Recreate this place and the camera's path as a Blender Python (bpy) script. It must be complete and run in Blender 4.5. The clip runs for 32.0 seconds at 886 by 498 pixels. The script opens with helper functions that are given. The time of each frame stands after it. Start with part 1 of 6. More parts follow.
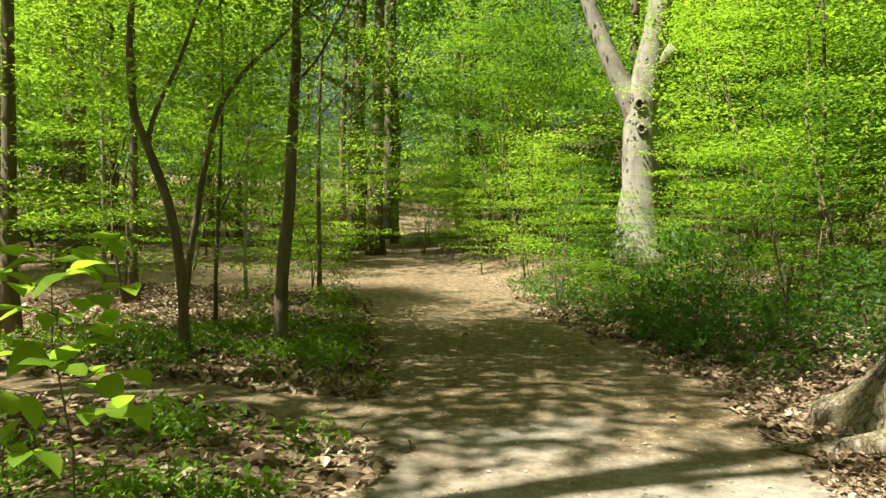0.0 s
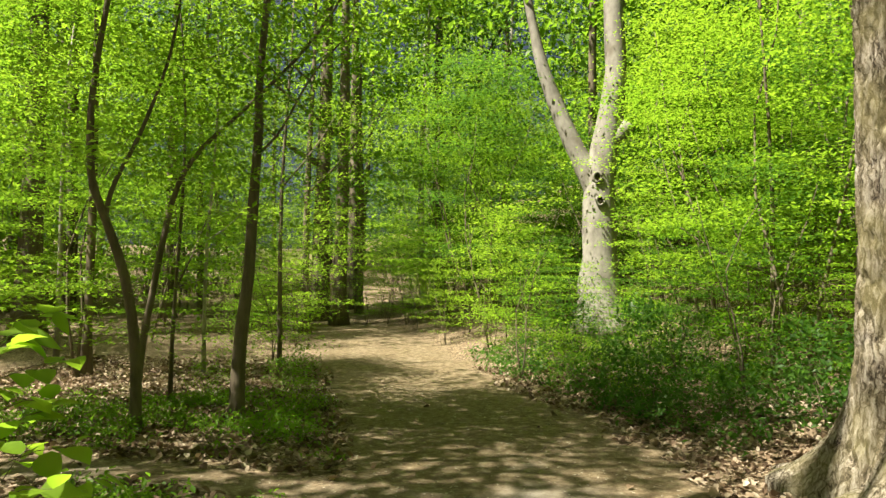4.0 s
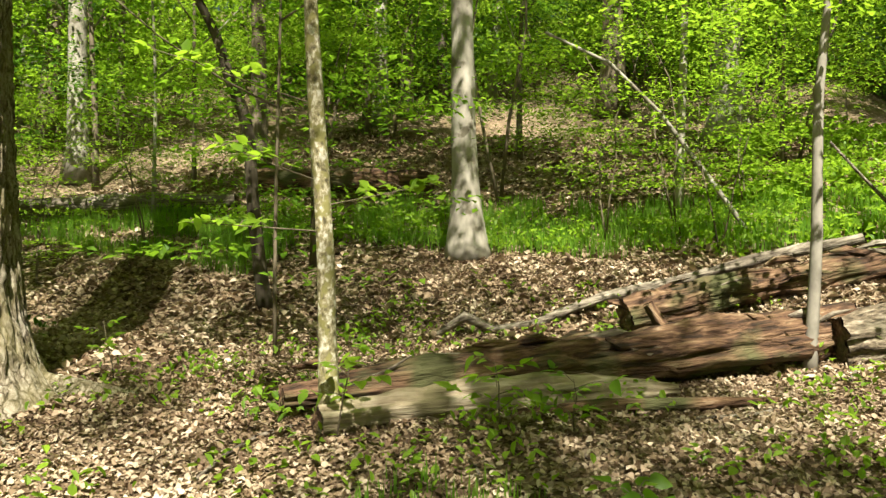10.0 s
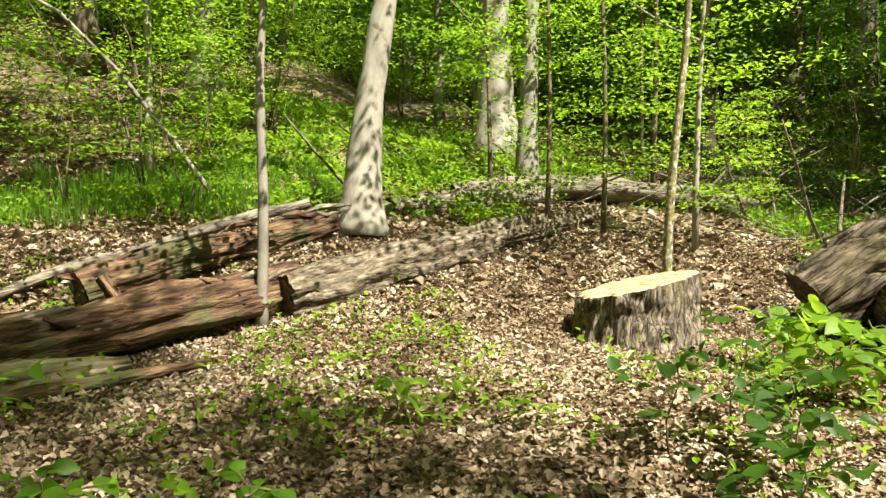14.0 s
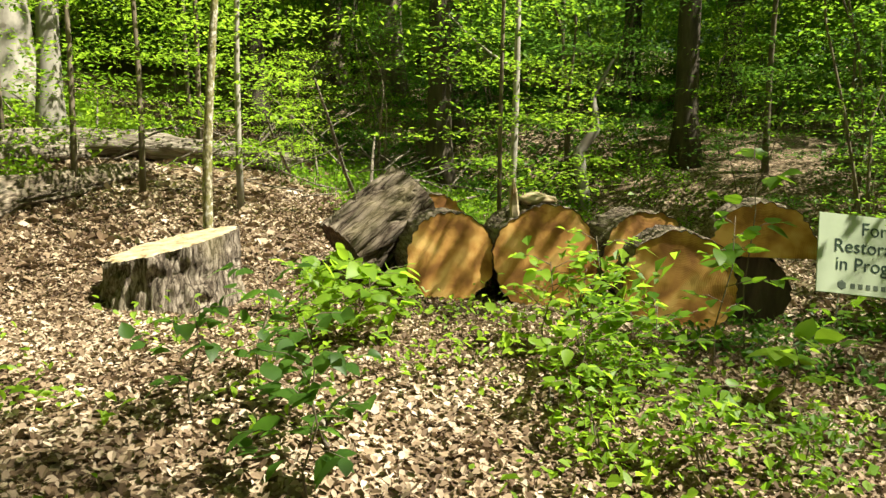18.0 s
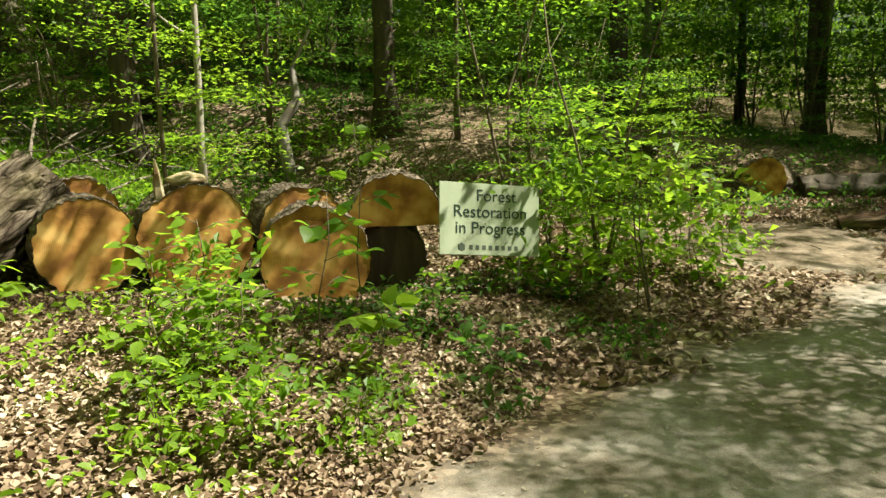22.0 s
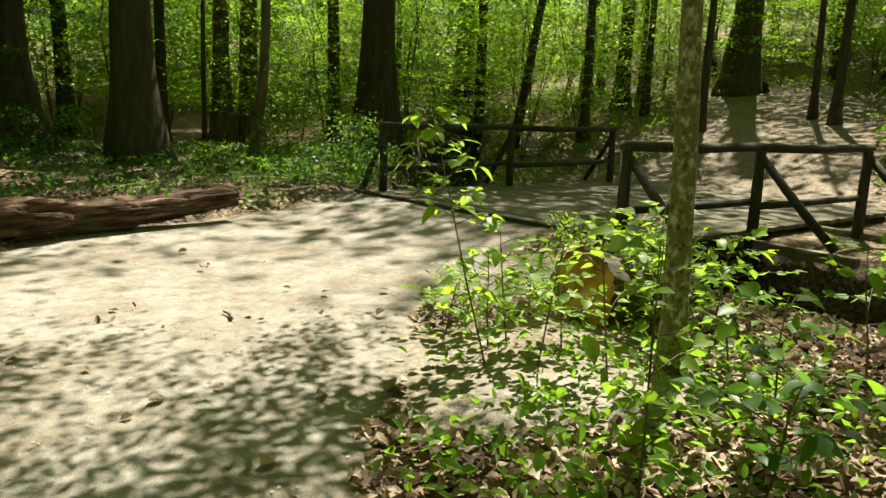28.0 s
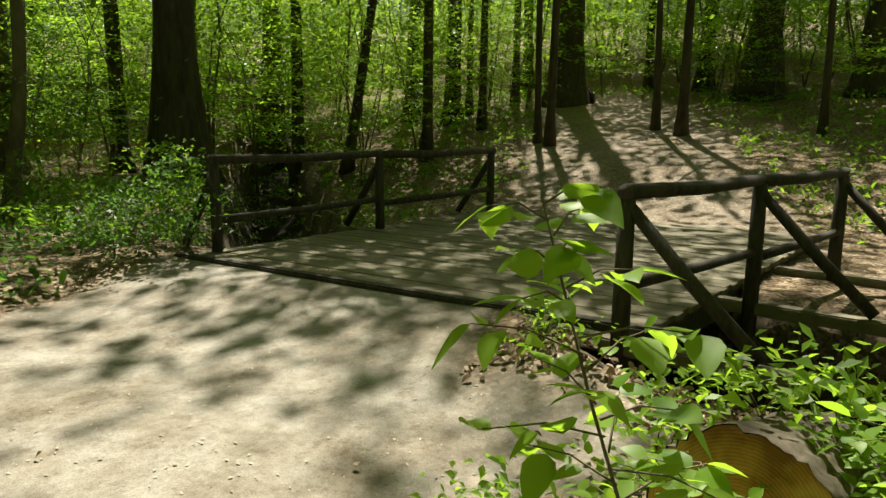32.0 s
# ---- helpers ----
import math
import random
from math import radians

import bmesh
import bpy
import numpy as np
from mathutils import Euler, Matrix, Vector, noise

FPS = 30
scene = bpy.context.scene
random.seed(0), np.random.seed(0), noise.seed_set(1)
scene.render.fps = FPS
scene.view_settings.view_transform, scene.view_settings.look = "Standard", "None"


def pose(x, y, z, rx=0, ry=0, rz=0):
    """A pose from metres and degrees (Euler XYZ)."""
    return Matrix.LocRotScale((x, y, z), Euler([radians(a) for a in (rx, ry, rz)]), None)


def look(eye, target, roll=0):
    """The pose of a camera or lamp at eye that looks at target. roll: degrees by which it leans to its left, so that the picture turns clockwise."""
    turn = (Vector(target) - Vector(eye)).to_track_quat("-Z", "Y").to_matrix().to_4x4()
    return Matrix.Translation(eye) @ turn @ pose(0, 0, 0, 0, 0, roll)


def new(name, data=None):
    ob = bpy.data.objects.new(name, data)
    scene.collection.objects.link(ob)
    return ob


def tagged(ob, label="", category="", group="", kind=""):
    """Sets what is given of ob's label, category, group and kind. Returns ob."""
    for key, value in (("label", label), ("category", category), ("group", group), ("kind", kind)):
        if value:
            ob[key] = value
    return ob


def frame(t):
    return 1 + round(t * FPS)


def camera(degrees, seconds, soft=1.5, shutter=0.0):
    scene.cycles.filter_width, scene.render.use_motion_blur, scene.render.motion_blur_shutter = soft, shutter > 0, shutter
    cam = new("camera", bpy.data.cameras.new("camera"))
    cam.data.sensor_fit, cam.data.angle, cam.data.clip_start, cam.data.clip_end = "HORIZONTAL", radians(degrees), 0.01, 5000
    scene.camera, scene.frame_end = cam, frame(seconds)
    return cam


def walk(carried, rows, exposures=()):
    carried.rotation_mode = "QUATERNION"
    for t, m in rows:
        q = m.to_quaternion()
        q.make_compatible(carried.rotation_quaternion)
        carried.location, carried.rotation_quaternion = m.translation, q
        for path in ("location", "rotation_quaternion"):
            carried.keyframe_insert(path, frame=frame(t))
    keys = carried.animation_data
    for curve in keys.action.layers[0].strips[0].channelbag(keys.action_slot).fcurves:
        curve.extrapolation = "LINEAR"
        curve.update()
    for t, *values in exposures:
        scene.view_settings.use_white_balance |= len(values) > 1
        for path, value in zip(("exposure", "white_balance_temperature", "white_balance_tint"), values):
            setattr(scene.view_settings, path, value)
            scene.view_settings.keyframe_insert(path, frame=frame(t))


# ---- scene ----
cam = camera(62.7, 32.0, 1.45)
PATH = [
    (0, (0.499, 0.549, 1.472), (0.175, 2.522, 1.417), 0.7),
    (0.5, (0.499, 0.55, 1.482), (0.186, 2.525, 1.478), 0.7),
    (1, (0.497, 0.531, 1.495), (0.18, 2.505, 1.532), 0.7),
    (1.5, (0.509, 0.525, 1.5), (0.199, 2.499, 1.589), 0.6),
    (2, (0.519, 0.5, 1.514), (0.212, 2.472, 1.641), 0.4),
    (2.5, (0.513, 0.513, 1.502), (0.219, 2.485, 1.658), 0.5),
    (4.5, (0.645, 0.527, 1.474), (0.489, 2.518, 1.588), 0.6),
    (5, (0.712, 0.574, 1.464), (0.773, 2.571, 1.547), 1.4),
    (5.5, (0.682, 0.615, 1.49), (0.988, 2.591, 1.551), 1.4),
    (6, (0.653, 0.674, 1.494), (1.131, 2.615, 1.536), 1.3),
    (6.5, (0.662, 0.687, 1.491), (1.294, 2.584, 1.516), 1.1),
    (7, (0.678, 0.72, 1.486), (1.544, 2.523, 1.498), 1.2),
    (7.5, (0.721, 0.711, 1.482), (1.835, 2.372, 1.482), 1.2),
    (8, (0.78, 0.637, 1.484), (2.061, 2.173, 1.471), 1.2),
    (8.5, (0.821, 0.56, 1.488), (2.243, 1.966, 1.459), 0.9),
    (9, (0.853, 0.545, 1.479), (2.417, 1.791, 1.444), 0.8),
    (9.5, (0.825, 0.614, 1.473), (2.498, 1.708, 1.429), 0.5),
    (10, (0.828, 0.644, 1.469), (2.6, 1.57, 1.415), 0.5),
    (10.5, (0.846, 0.638, 1.475), (2.708, 1.365, 1.419), 0.7),
    (11, (0.856, 0.638, 1.464), (2.773, 1.206, 1.409), 0.6),
    (11.5, (0.852, 0.577, 1.47), (2.813, 0.968, 1.415), 0.6),
    (12, (0.842, 0.543, 1.49), (2.825, 0.795, 1.424), 0.7),
    (12.5, (0.862, 0.552, 1.472), (2.856, 0.691, 1.395), 0.3),
    (13, (0.859, 0.539, 1.468), (2.857, 0.565, 1.378), 0.1),
    (13.5, (0.887, 0.416, 1.472), (2.877, 0.254, 1.358), 0.1),
    (14, (0.922, 0.294, 1.466), (2.885, -0.063, 1.327), -0.1),
    (14.5, (0.939, 0.154, 1.451), (2.855, -0.399, 1.296), -1),
    (15, (0.933, 0.051, 1.436), (2.797, -0.654, 1.256), -0.8),
    (15.5, (1.004, 0.028, 1.433), (2.78, -0.866, 1.216), -0.5),
    (17.5, (1.034, 0.004, 1.407), (2.519, -1.312, 1.153), -0),
    (18, (1.035, -0.007, 1.401), (2.471, -1.377, 1.159), 0.2),
    (18.5, (1.025, -0.02, 1.4), (2.439, -1.414, 1.163), 0.3),
    (19, (1.015, -0.015, 1.393), (2.386, -1.451, 1.15), 0.3),
    (19.5, (0.979, -0.049, 1.397), (2.29, -1.54, 1.154), 0.3),
    (20, (0.908, -0.104, 1.398), (2.195, -1.619, 1.178), 0),
    (20.5, (0.901, -0.093, 1.403), (2.166, -1.627, 1.19), -0.1),
    (21, (0.756, -0.19, 1.396), (2.031, -1.717, 1.19), -1),
    (21.5, (0.567, -0.326, 1.412), (1.72, -1.941, 1.159), -0.9),
    (22, (0.325, -0.536, 1.458), (1.23, -2.288, 1.127), -1.2),
    (22.5, (0.363, -0.896, 1.412), (0.909, -2.785, 1.043), -1),
    (23, (0.209, -1.213, 1.393), (0.453, -3.154, 0.979), -0.7),
    (23.5, (0.045, -1.6, 1.378), (0.092, -3.551, 0.94), -0.7),
    (24, (-0.24, -2.003, 1.401), (-0.449, -3.936, 0.932), -0.1),
    (24.5, (-0.374, -2.353, 1.381), (-0.854, -4.241, 0.928), 1.6),
    (25, (-0.608, -2.623, 1.403), (-1.25, -4.476, 1.011), 2.2),
    (25.5, (-0.954, -2.751, 1.392), (-1.667, -4.594, 1.079), 2.4),
    (26, (-1.264, -2.829, 1.391), (-2.134, -4.604, 1.092), 2.3),
    (26.5, (-1.478, -3.082, 1.37), (-2.502, -4.774, 1.068), 2.8),
    (28.5, (-2.144, -4.113, 1.366), (-3.36, -5.647, 0.954), 1.4),
    (29, (-2.287, -4.548, 1.368), (-3.571, -6.025, 0.958), 0.4),
    (29.5, (-2.432, -4.88, 1.435), (-3.752, -6.328, 1.031), 0.4),
    (30, (-2.586, -5.273, 1.437), (-3.979, -6.668, 1.102), 0.4),
    (30.5, (-2.675, -5.556, 1.466), (-4.13, -6.884, 1.126), -0.2),
    (31, (-2.809, -5.815, 1.459), (-4.292, -7.115, 1.129), -0),
    (31.5, (-3.03, -6.067, 1.468), (-4.553, -7.317, 1.124), 0.3),
    (32, (-3.115, -6.356, 1.461), (-4.673, -7.562, 1.117), 1),
]
walk(cam, [(t, look(eye, target, roll)) for t, eye, target, roll in PATH], exposures=((0, 1.8, 6900, 3), (23, 1.8, 6900, 3), (28.5, 1.65, 6900, 3), (30, 1.5, 6900, 3), (31, 1.36, 6900, 3), (32, 1.46, 6900, 3)))

# ---- light ----
SUN_AZ, SUN_EL = 236.0, 57.0     # degrees: compass-wise from +y over +x, and up
sky_world = bpy.data.worlds.new("sky")
scene.world = sky_world
sky_world.use_nodes = True
sky_nodes = sky_world.node_tree.nodes
sky = sky_nodes.new("ShaderNodeTexSky")
sky.sky_type, sky.sun_disc = "NISHITA", False
sky.sun_elevation, sky.sun_rotation = radians(SUN_EL), radians(SUN_AZ)
sky.air_density, sky.dust_density, sky.ozone_density = 0.7, 6.0, 0.2
sky_world.node_tree.links.new(sky.outputs[0], sky_nodes["Background"].inputs[0])
sky_nodes["Background"].inputs[1].default_value = 0.021
sun = new("sun", bpy.data.lights.new("sun", "SUN"))
sun.data.energy, sun.data.angle, sun.data.color = 5.0, radians(0.55), (1.0, 0.94, 0.84)
SUN_DIR = Vector((math.sin(radians(SUN_AZ)) * math.cos(radians(SUN_EL)), math.cos(radians(SUN_AZ)) * math.cos(radians(SUN_EL)), math.sin(radians(SUN_EL))))
sun.matrix_world = look((0, 0, 30), Vector((0, 0, 30)) - SUN_DIR)


# ---- materials ----
def node_material(name):
    m = bpy.data.materials.new(name)
    m.use_nodes = True
    nt = m.node_tree
    return m, nt, nt.nodes["Principled BSDF"]


def add_node(nt, kind, **inputs):
    n = nt.nodes.new(kind)
    for key, value in inputs.items():
        n.inputs[key.replace("_", " ")].default_value = value
    return n


def colour_ramp(nt, source, stops):
    r = nt.nodes.new("ShaderNodeValToRGB")
    els = r.color_ramp.elements
    while len(els) < len(stops):
        els.new(0.5)
    for el, (at, c) in zip(els, stops):
        el.position, el.color = at, (*c, 1)
    nt.links.new(source, r.inputs[0])
    return r


def textured(name, stops, scale=8.0, stretch=(1, 1, 1), detail=8.0, rough=0.85, bump=0.4, bump_scale=40.0, spots=None, distance=0.01):
    """Noise-coloured surface: colour stops over a stretched noise, a second finer noise as relief, spots of another colour."""
    m, nt, bsdf = node_material(name)
    co = nt.nodes.new("ShaderNodeTexCoord")
    mp = nt.nodes.new("ShaderNodeMapping")
    mp.inputs["Scale"].default_value = stretch
    nt.links.new(co.outputs["Object"], mp.inputs[0])
    n1 = add_node(nt, "ShaderNodeTexNoise", Scale=scale, Detail=detail, Roughness=0.65)
    nt.links.new(mp.outputs[0], n1.inputs["Vector"])
    out = colour_ramp(nt, n1.outputs[0], stops).outputs[0]
    if spots:
        colour, spot_scale, low, high = spots
        n3 = add_node(nt, "ShaderNodeTexNoise", Scale=spot_scale, Detail=4.0)
        nt.links.new(co.outputs["Object"], n3.inputs["Vector"])
        mask = colour_ramp(nt, n3.outputs[0], ((low, (0, 0, 0)), (high, (1, 1, 1))))
        mix = nt.nodes.new("ShaderNodeMix")
        mix.data_type = "RGBA"
        nt.links.new(mask.outputs[0], mix.inputs[0])
        nt.links.new(out, mix.inputs[6])
        mix.inputs[7].default_value = (*colour, 1)
        out = mix.outputs[2]
    nt.links.new(out, bsdf.inputs["Base Color"])
    bsdf.inputs["Roughness"].default_value = rough
    bsdf.inputs["Specular IOR Level"].default_value = 0.25
    n2 = add_node(nt, "ShaderNodeTexNoise", Scale=bump_scale, Detail=6.0)
    nt.links.new(mp.outputs[0], n2.inputs["Vector"])
    b = add_node(nt, "ShaderNodeBump", Strength=bump, Distance=distance)
    nt.links.new(n2.outputs[0], b.inputs["Height"])
    nt.links.new(b.outputs[0], bsdf.inputs["Normal"])
    return m


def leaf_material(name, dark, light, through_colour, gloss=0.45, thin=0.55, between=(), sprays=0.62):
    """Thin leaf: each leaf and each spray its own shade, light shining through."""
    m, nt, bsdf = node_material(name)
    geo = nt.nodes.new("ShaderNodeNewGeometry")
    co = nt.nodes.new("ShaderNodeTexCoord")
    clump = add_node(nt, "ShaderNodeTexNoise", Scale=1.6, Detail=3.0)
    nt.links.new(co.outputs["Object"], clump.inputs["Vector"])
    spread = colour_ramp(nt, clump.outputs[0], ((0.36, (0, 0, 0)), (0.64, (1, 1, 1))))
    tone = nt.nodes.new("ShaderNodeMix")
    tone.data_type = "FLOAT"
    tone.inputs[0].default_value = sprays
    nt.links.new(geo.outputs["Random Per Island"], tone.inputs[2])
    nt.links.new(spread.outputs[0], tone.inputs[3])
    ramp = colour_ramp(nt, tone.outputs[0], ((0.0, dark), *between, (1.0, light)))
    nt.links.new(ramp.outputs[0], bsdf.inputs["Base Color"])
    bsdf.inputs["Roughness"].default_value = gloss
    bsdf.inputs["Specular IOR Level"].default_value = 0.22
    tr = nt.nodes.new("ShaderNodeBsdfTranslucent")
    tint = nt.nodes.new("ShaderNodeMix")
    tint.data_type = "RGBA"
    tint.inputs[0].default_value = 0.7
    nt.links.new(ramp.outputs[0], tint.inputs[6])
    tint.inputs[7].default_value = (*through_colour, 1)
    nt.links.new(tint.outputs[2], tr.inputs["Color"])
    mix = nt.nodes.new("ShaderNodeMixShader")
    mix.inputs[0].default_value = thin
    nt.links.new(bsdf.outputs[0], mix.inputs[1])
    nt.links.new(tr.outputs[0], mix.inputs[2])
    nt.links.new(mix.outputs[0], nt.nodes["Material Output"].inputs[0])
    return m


# leaf tones; light and deep ones also put sun and shade into the colour
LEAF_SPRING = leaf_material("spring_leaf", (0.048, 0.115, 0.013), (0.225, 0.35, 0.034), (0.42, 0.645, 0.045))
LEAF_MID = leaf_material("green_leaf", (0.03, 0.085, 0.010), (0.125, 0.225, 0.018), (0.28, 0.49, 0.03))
LEAF_DEEP_OR_SHADED = leaf_material("deep_or_shaded_leaf", (0.02, 0.06, 0.010), (0.065, 0.135, 0.02), (0.13, 0.28, 0.03))
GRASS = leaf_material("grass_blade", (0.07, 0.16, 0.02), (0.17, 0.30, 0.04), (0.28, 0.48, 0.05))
BARK_OLD = textured("furrowed_bark", ((0.3, (0.045, 0.035, 0.026)), (0.5, (0.15, 0.125, 0.095)), (0.72, (0.32, 0.285, 0.24))), 12, (1, 1, 0.16), bump=0.9, bump_scale=16, distance=0.03, spots=((0.13, 0.13, 0.06), 2.2, 0.55, 0.75))


def furrow_material(name, deep, mid, high, grain=(1, 1, 0.2), plates=15.0, sway=0.11, noisy=0.7, stops=(0.3, 0.47, 0.7), moss_from=(0.5, 0.72, 0.45)):
    """Bark split into long plates: dark cracks between them, pale weathered ridges, moss in places."""
    m, nt, bsdf = node_material(name)
    co = nt.nodes.new("ShaderNodeTexCoord")
    wander = add_node(nt, "ShaderNodeTexNoise", Scale=7.0, Detail=5.0, Roughness=0.6)
    nt.links.new(co.outputs["Object"], wander.inputs["Vector"])
    bend = nt.nodes.new("ShaderNodeVectorMath")
    bend.operation = "MULTIPLY_ADD"
    bend.inputs[1].default_value = (sway, sway, sway)
    nt.links.new(wander.outputs["Color"], bend.inputs[0])
    nt.links.new(co.outputs["Object"], bend.inputs[2])
    mp = nt.nodes.new("ShaderNodeMapping")
    mp.inputs["Scale"].default_value = grain
    nt.links.new(bend.outputs[0], mp.inputs[0])
    cells = nt.nodes.new("ShaderNodeTexVoronoi")
    cells.feature = "DISTANCE_TO_EDGE"
    cells.inputs["Scale"].default_value = plates
    n1 = add_node(nt, "ShaderNodeTexNoise", Scale=plates * 3.2, Detail=8.0, Roughness=0.72)
    for n in (cells, n1):
        nt.links.new(mp.outputs[0], n.inputs["Vector"])
    n2 = add_node(nt, "ShaderNodeTexNoise", Scale=2.2, Detail=6.0)
    nt.links.new(co.outputs["Object"], n2.inputs["Vector"])
    crack = colour_ramp(nt, cells.outputs["Distance"], ((0.0, (0, 0, 0)), (0.06, (0.55, 0.55, 0.55)), (0.25, (0.9, 0.9, 0.9))))
    mix = nt.nodes.new("ShaderNodeMix")
    mix.data_type = "FLOAT"
    mix.inputs[0].default_value = noisy
    nt.links.new(crack.outputs[0], mix.inputs[2])
    nt.links.new(n1.outputs[0], mix.inputs[3])
    ramp = colour_ramp(nt, mix.outputs[0], ((stops[0], deep), (stops[1], mid), (stops[2], high)))
    moss = nt.nodes.new("ShaderNodeMix")
    moss.data_type = "RGBA"
    nt.links.new(colour_ramp(nt, n2.outputs[0], ((moss_from[0], (0, 0, 0)), (moss_from[1], (moss_from[2],) * 3))).outputs[0], moss.inputs[0])
    nt.links.new(ramp.outputs[0], moss.inputs[6])
    moss.inputs[7].default_value = (0.15, 0.13, 0.055, 1)
    nt.links.new(moss.outputs[2], bsdf.inputs["Base Color"])
    bsdf.inputs["Roughness"].default_value = 0.9
    bsdf.inputs["Specular IOR Level"].default_value = 0.2
    b = add_node(nt, "ShaderNodeBump", Strength=0.9, Distance=0.025)
    nt.links.new(mix.outputs[0], b.inputs["Height"])
    nt.links.new(b.outputs[0], bsdf.inputs["Normal"])
    return m


BARK_FURROW = furrow_material("deep_furrowed_bark", (0.016, 0.011, 0.008), (0.12, 0.095, 0.068), (0.36, 0.32, 0.27), (1, 1, 0.12), 16.0, 0.12, 0.8, (0.38, 0.5, 0.66), (0.42, 0.62, 0.55))
BARK_SAWN = furrow_material("sawn_log_bark", (0.016, 0.011, 0.008), (0.07, 0.05, 0.036), (0.22, 0.18, 0.142), (0.1, 1, 1), 20.0, 0.06)
BARK_STUMP = furrow_material("stump_bark", (0.014, 0.010, 0.007), (0.085, 0.064, 0.047), (0.34, 0.29, 0.24), (1, 1, 0.14), 17.0, 0.09, 0.78, (0.36, 0.49, 0.68))
BARK_FLAKE = textured("pale_flaking_bark", ((0.38, (0.03, 0.022, 0.015)), (0.51, (0.115, 0.088, 0.062)), (0.67, (0.27, 0.23, 0.18))), 16, (0.45, 1.4, 1.4), bump=1.0, bump_scale=22, distance=0.03, spots=((0.10, 0.085, 0.06), 5.0, 0.56, 0.66))
BARK_LOG = textured("log_bark", ((0.3, (0.035, 0.028, 0.02)), (0.5, (0.13, 0.105, 0.08)), (0.72, (0.30, 0.265, 0.22))), 8, (0.25, 1.6, 1.6), bump=1.0, bump_scale=14, distance=0.03)
BARK_PALE = textured("pale_smooth_bark", ((0.3, (0.17, 0.15, 0.125)), (0.55, (0.29, 0.265, 0.23)), (0.8, (0.40, 0.375, 0.335))), 5, (1, 1, 0.5), bump=0.35, bump_scale=14, spots=((0.11, 0.095, 0.07), 4.5, 0.57, 0.65))
BARK_SNAG = textured("bleached_bark", ((0.3, (0.10, 0.088, 0.075)), (0.5, (0.21, 0.19, 0.165)), (0.8, (0.34, 0.315, 0.28))), 3, (1, 1, 0.6), bump=0.6, bump_scale=9, spots=((0.13, 0.11, 0.085), 1.2, 0.58, 0.7))
# bark of dark trees; also puts the shade of shaded trunks into colour
BARK_DARK_OR_SHADED = textured("dark_or_shaded_bark", ((0.3, (0.035, 0.028, 0.02)), (0.6, (0.085, 0.068, 0.05)), (0.85, (0.14, 0.115, 0.09))), 9, (1, 1, 0.2), bump=0.8, bump_scale=18, distance=0.02)
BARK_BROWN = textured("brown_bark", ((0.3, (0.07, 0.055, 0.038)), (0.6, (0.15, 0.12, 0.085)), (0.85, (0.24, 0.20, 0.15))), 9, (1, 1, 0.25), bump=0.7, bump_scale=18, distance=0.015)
BARK_LICHEN = textured("lichen_bark", ((0.36, (0.06, 0.05, 0.026)), (0.5, (0.22, 0.19, 0.11)), (0.62, (0.48, 0.455, 0.39))), 30, (1, 1, 0.7), bump=0.8, bump_scale=40, spots=((0.17, 0.155, 0.06), 16.0, 0.5, 0.58))
ROT_WOOD = textured("rotten_wood", ((0.38, (0.018, 0.010, 0.007)), (0.48, (0.07, 0.037, 0.022)), (0.58, (0.145, 0.085, 0.05)), (0.73, (0.30, 0.23, 0.16))), 5, (0.45, 3.2, 3.2), bump=1.0, bump_scale=9, distance=0.05, spots=((0.06, 0.06, 0.025), 1.6, 0.52, 0.66))
PALE_WOOD = textured("pale_barkless_wood", ((0.3, (0.11, 0.08, 0.05)), (0.46, (0.26, 0.205, 0.145)), (0.66, (0.42, 0.36, 0.28))), 6, (0.35, 3.0, 3.0), bump=0.9, bump_scale=10, distance=0.03, spots=((0.10, 0.085, 0.045), 2.2, 0.55, 0.68))
DEAD_WOOD = textured("grey_deadwood", ((0.32, (0.035, 0.027, 0.02)), (0.48, (0.12, 0.098, 0.077)), (0.6, (0.22, 0.19, 0.155)), (0.78, (0.37, 0.335, 0.29))), 5, (0.4, 5, 5), bump=0.9, bump_scale=9, distance=0.03)
CUT_STOPS = ((0.36, (0.22, 0.09, 0.018)), (0.5, (0.47, 0.235, 0.055)), (0.64, (0.64, 0.40, 0.135)))


def ring_material(name, stops, spread=26.0):
    """Sawn end grain: rings round the local x axis, saw marks and cracks."""
    m, nt, bsdf = node_material(name)
    co = nt.nodes.new("ShaderNodeTexCoord")
    wave = nt.nodes.new("ShaderNodeTexWave")
    wave.wave_type, wave.rings_direction = "RINGS", "X"
    for key, value in (("Scale", spread), ("Distortion", 2.5), ("Detail", 4.0), ("Detail Scale", 1.4)):
        wave.inputs[key].default_value = value
    blot = add_node(nt, "ShaderNodeTexNoise", Scale=5.0, Detail=6.0)
    for n in (wave, blot):
        nt.links.new(co.outputs["Object"], n.inputs["Vector"])
    mix = nt.nodes.new("ShaderNodeMix")
    mix.data_type = "FLOAT"
    mix.inputs[0].default_value = 0.93
    nt.links.new(wave.outputs["Fac"], mix.inputs[2])
    nt.links.new(blot.outputs[0], mix.inputs[3])
    nt.links.new(colour_ramp(nt, mix.outputs[0], stops).outputs[0], bsdf.inputs["Base Color"])
    bsdf.inputs["Roughness"].default_value = 0.8
    b = add_node(nt, "ShaderNodeBump", Strength=0.15, Distance=0.004)
    nt.links.new(wave.outputs["Fac"], b.inputs["Height"])
    nt.links.new(b.outputs[0], bsdf.inputs["Normal"])
    return m


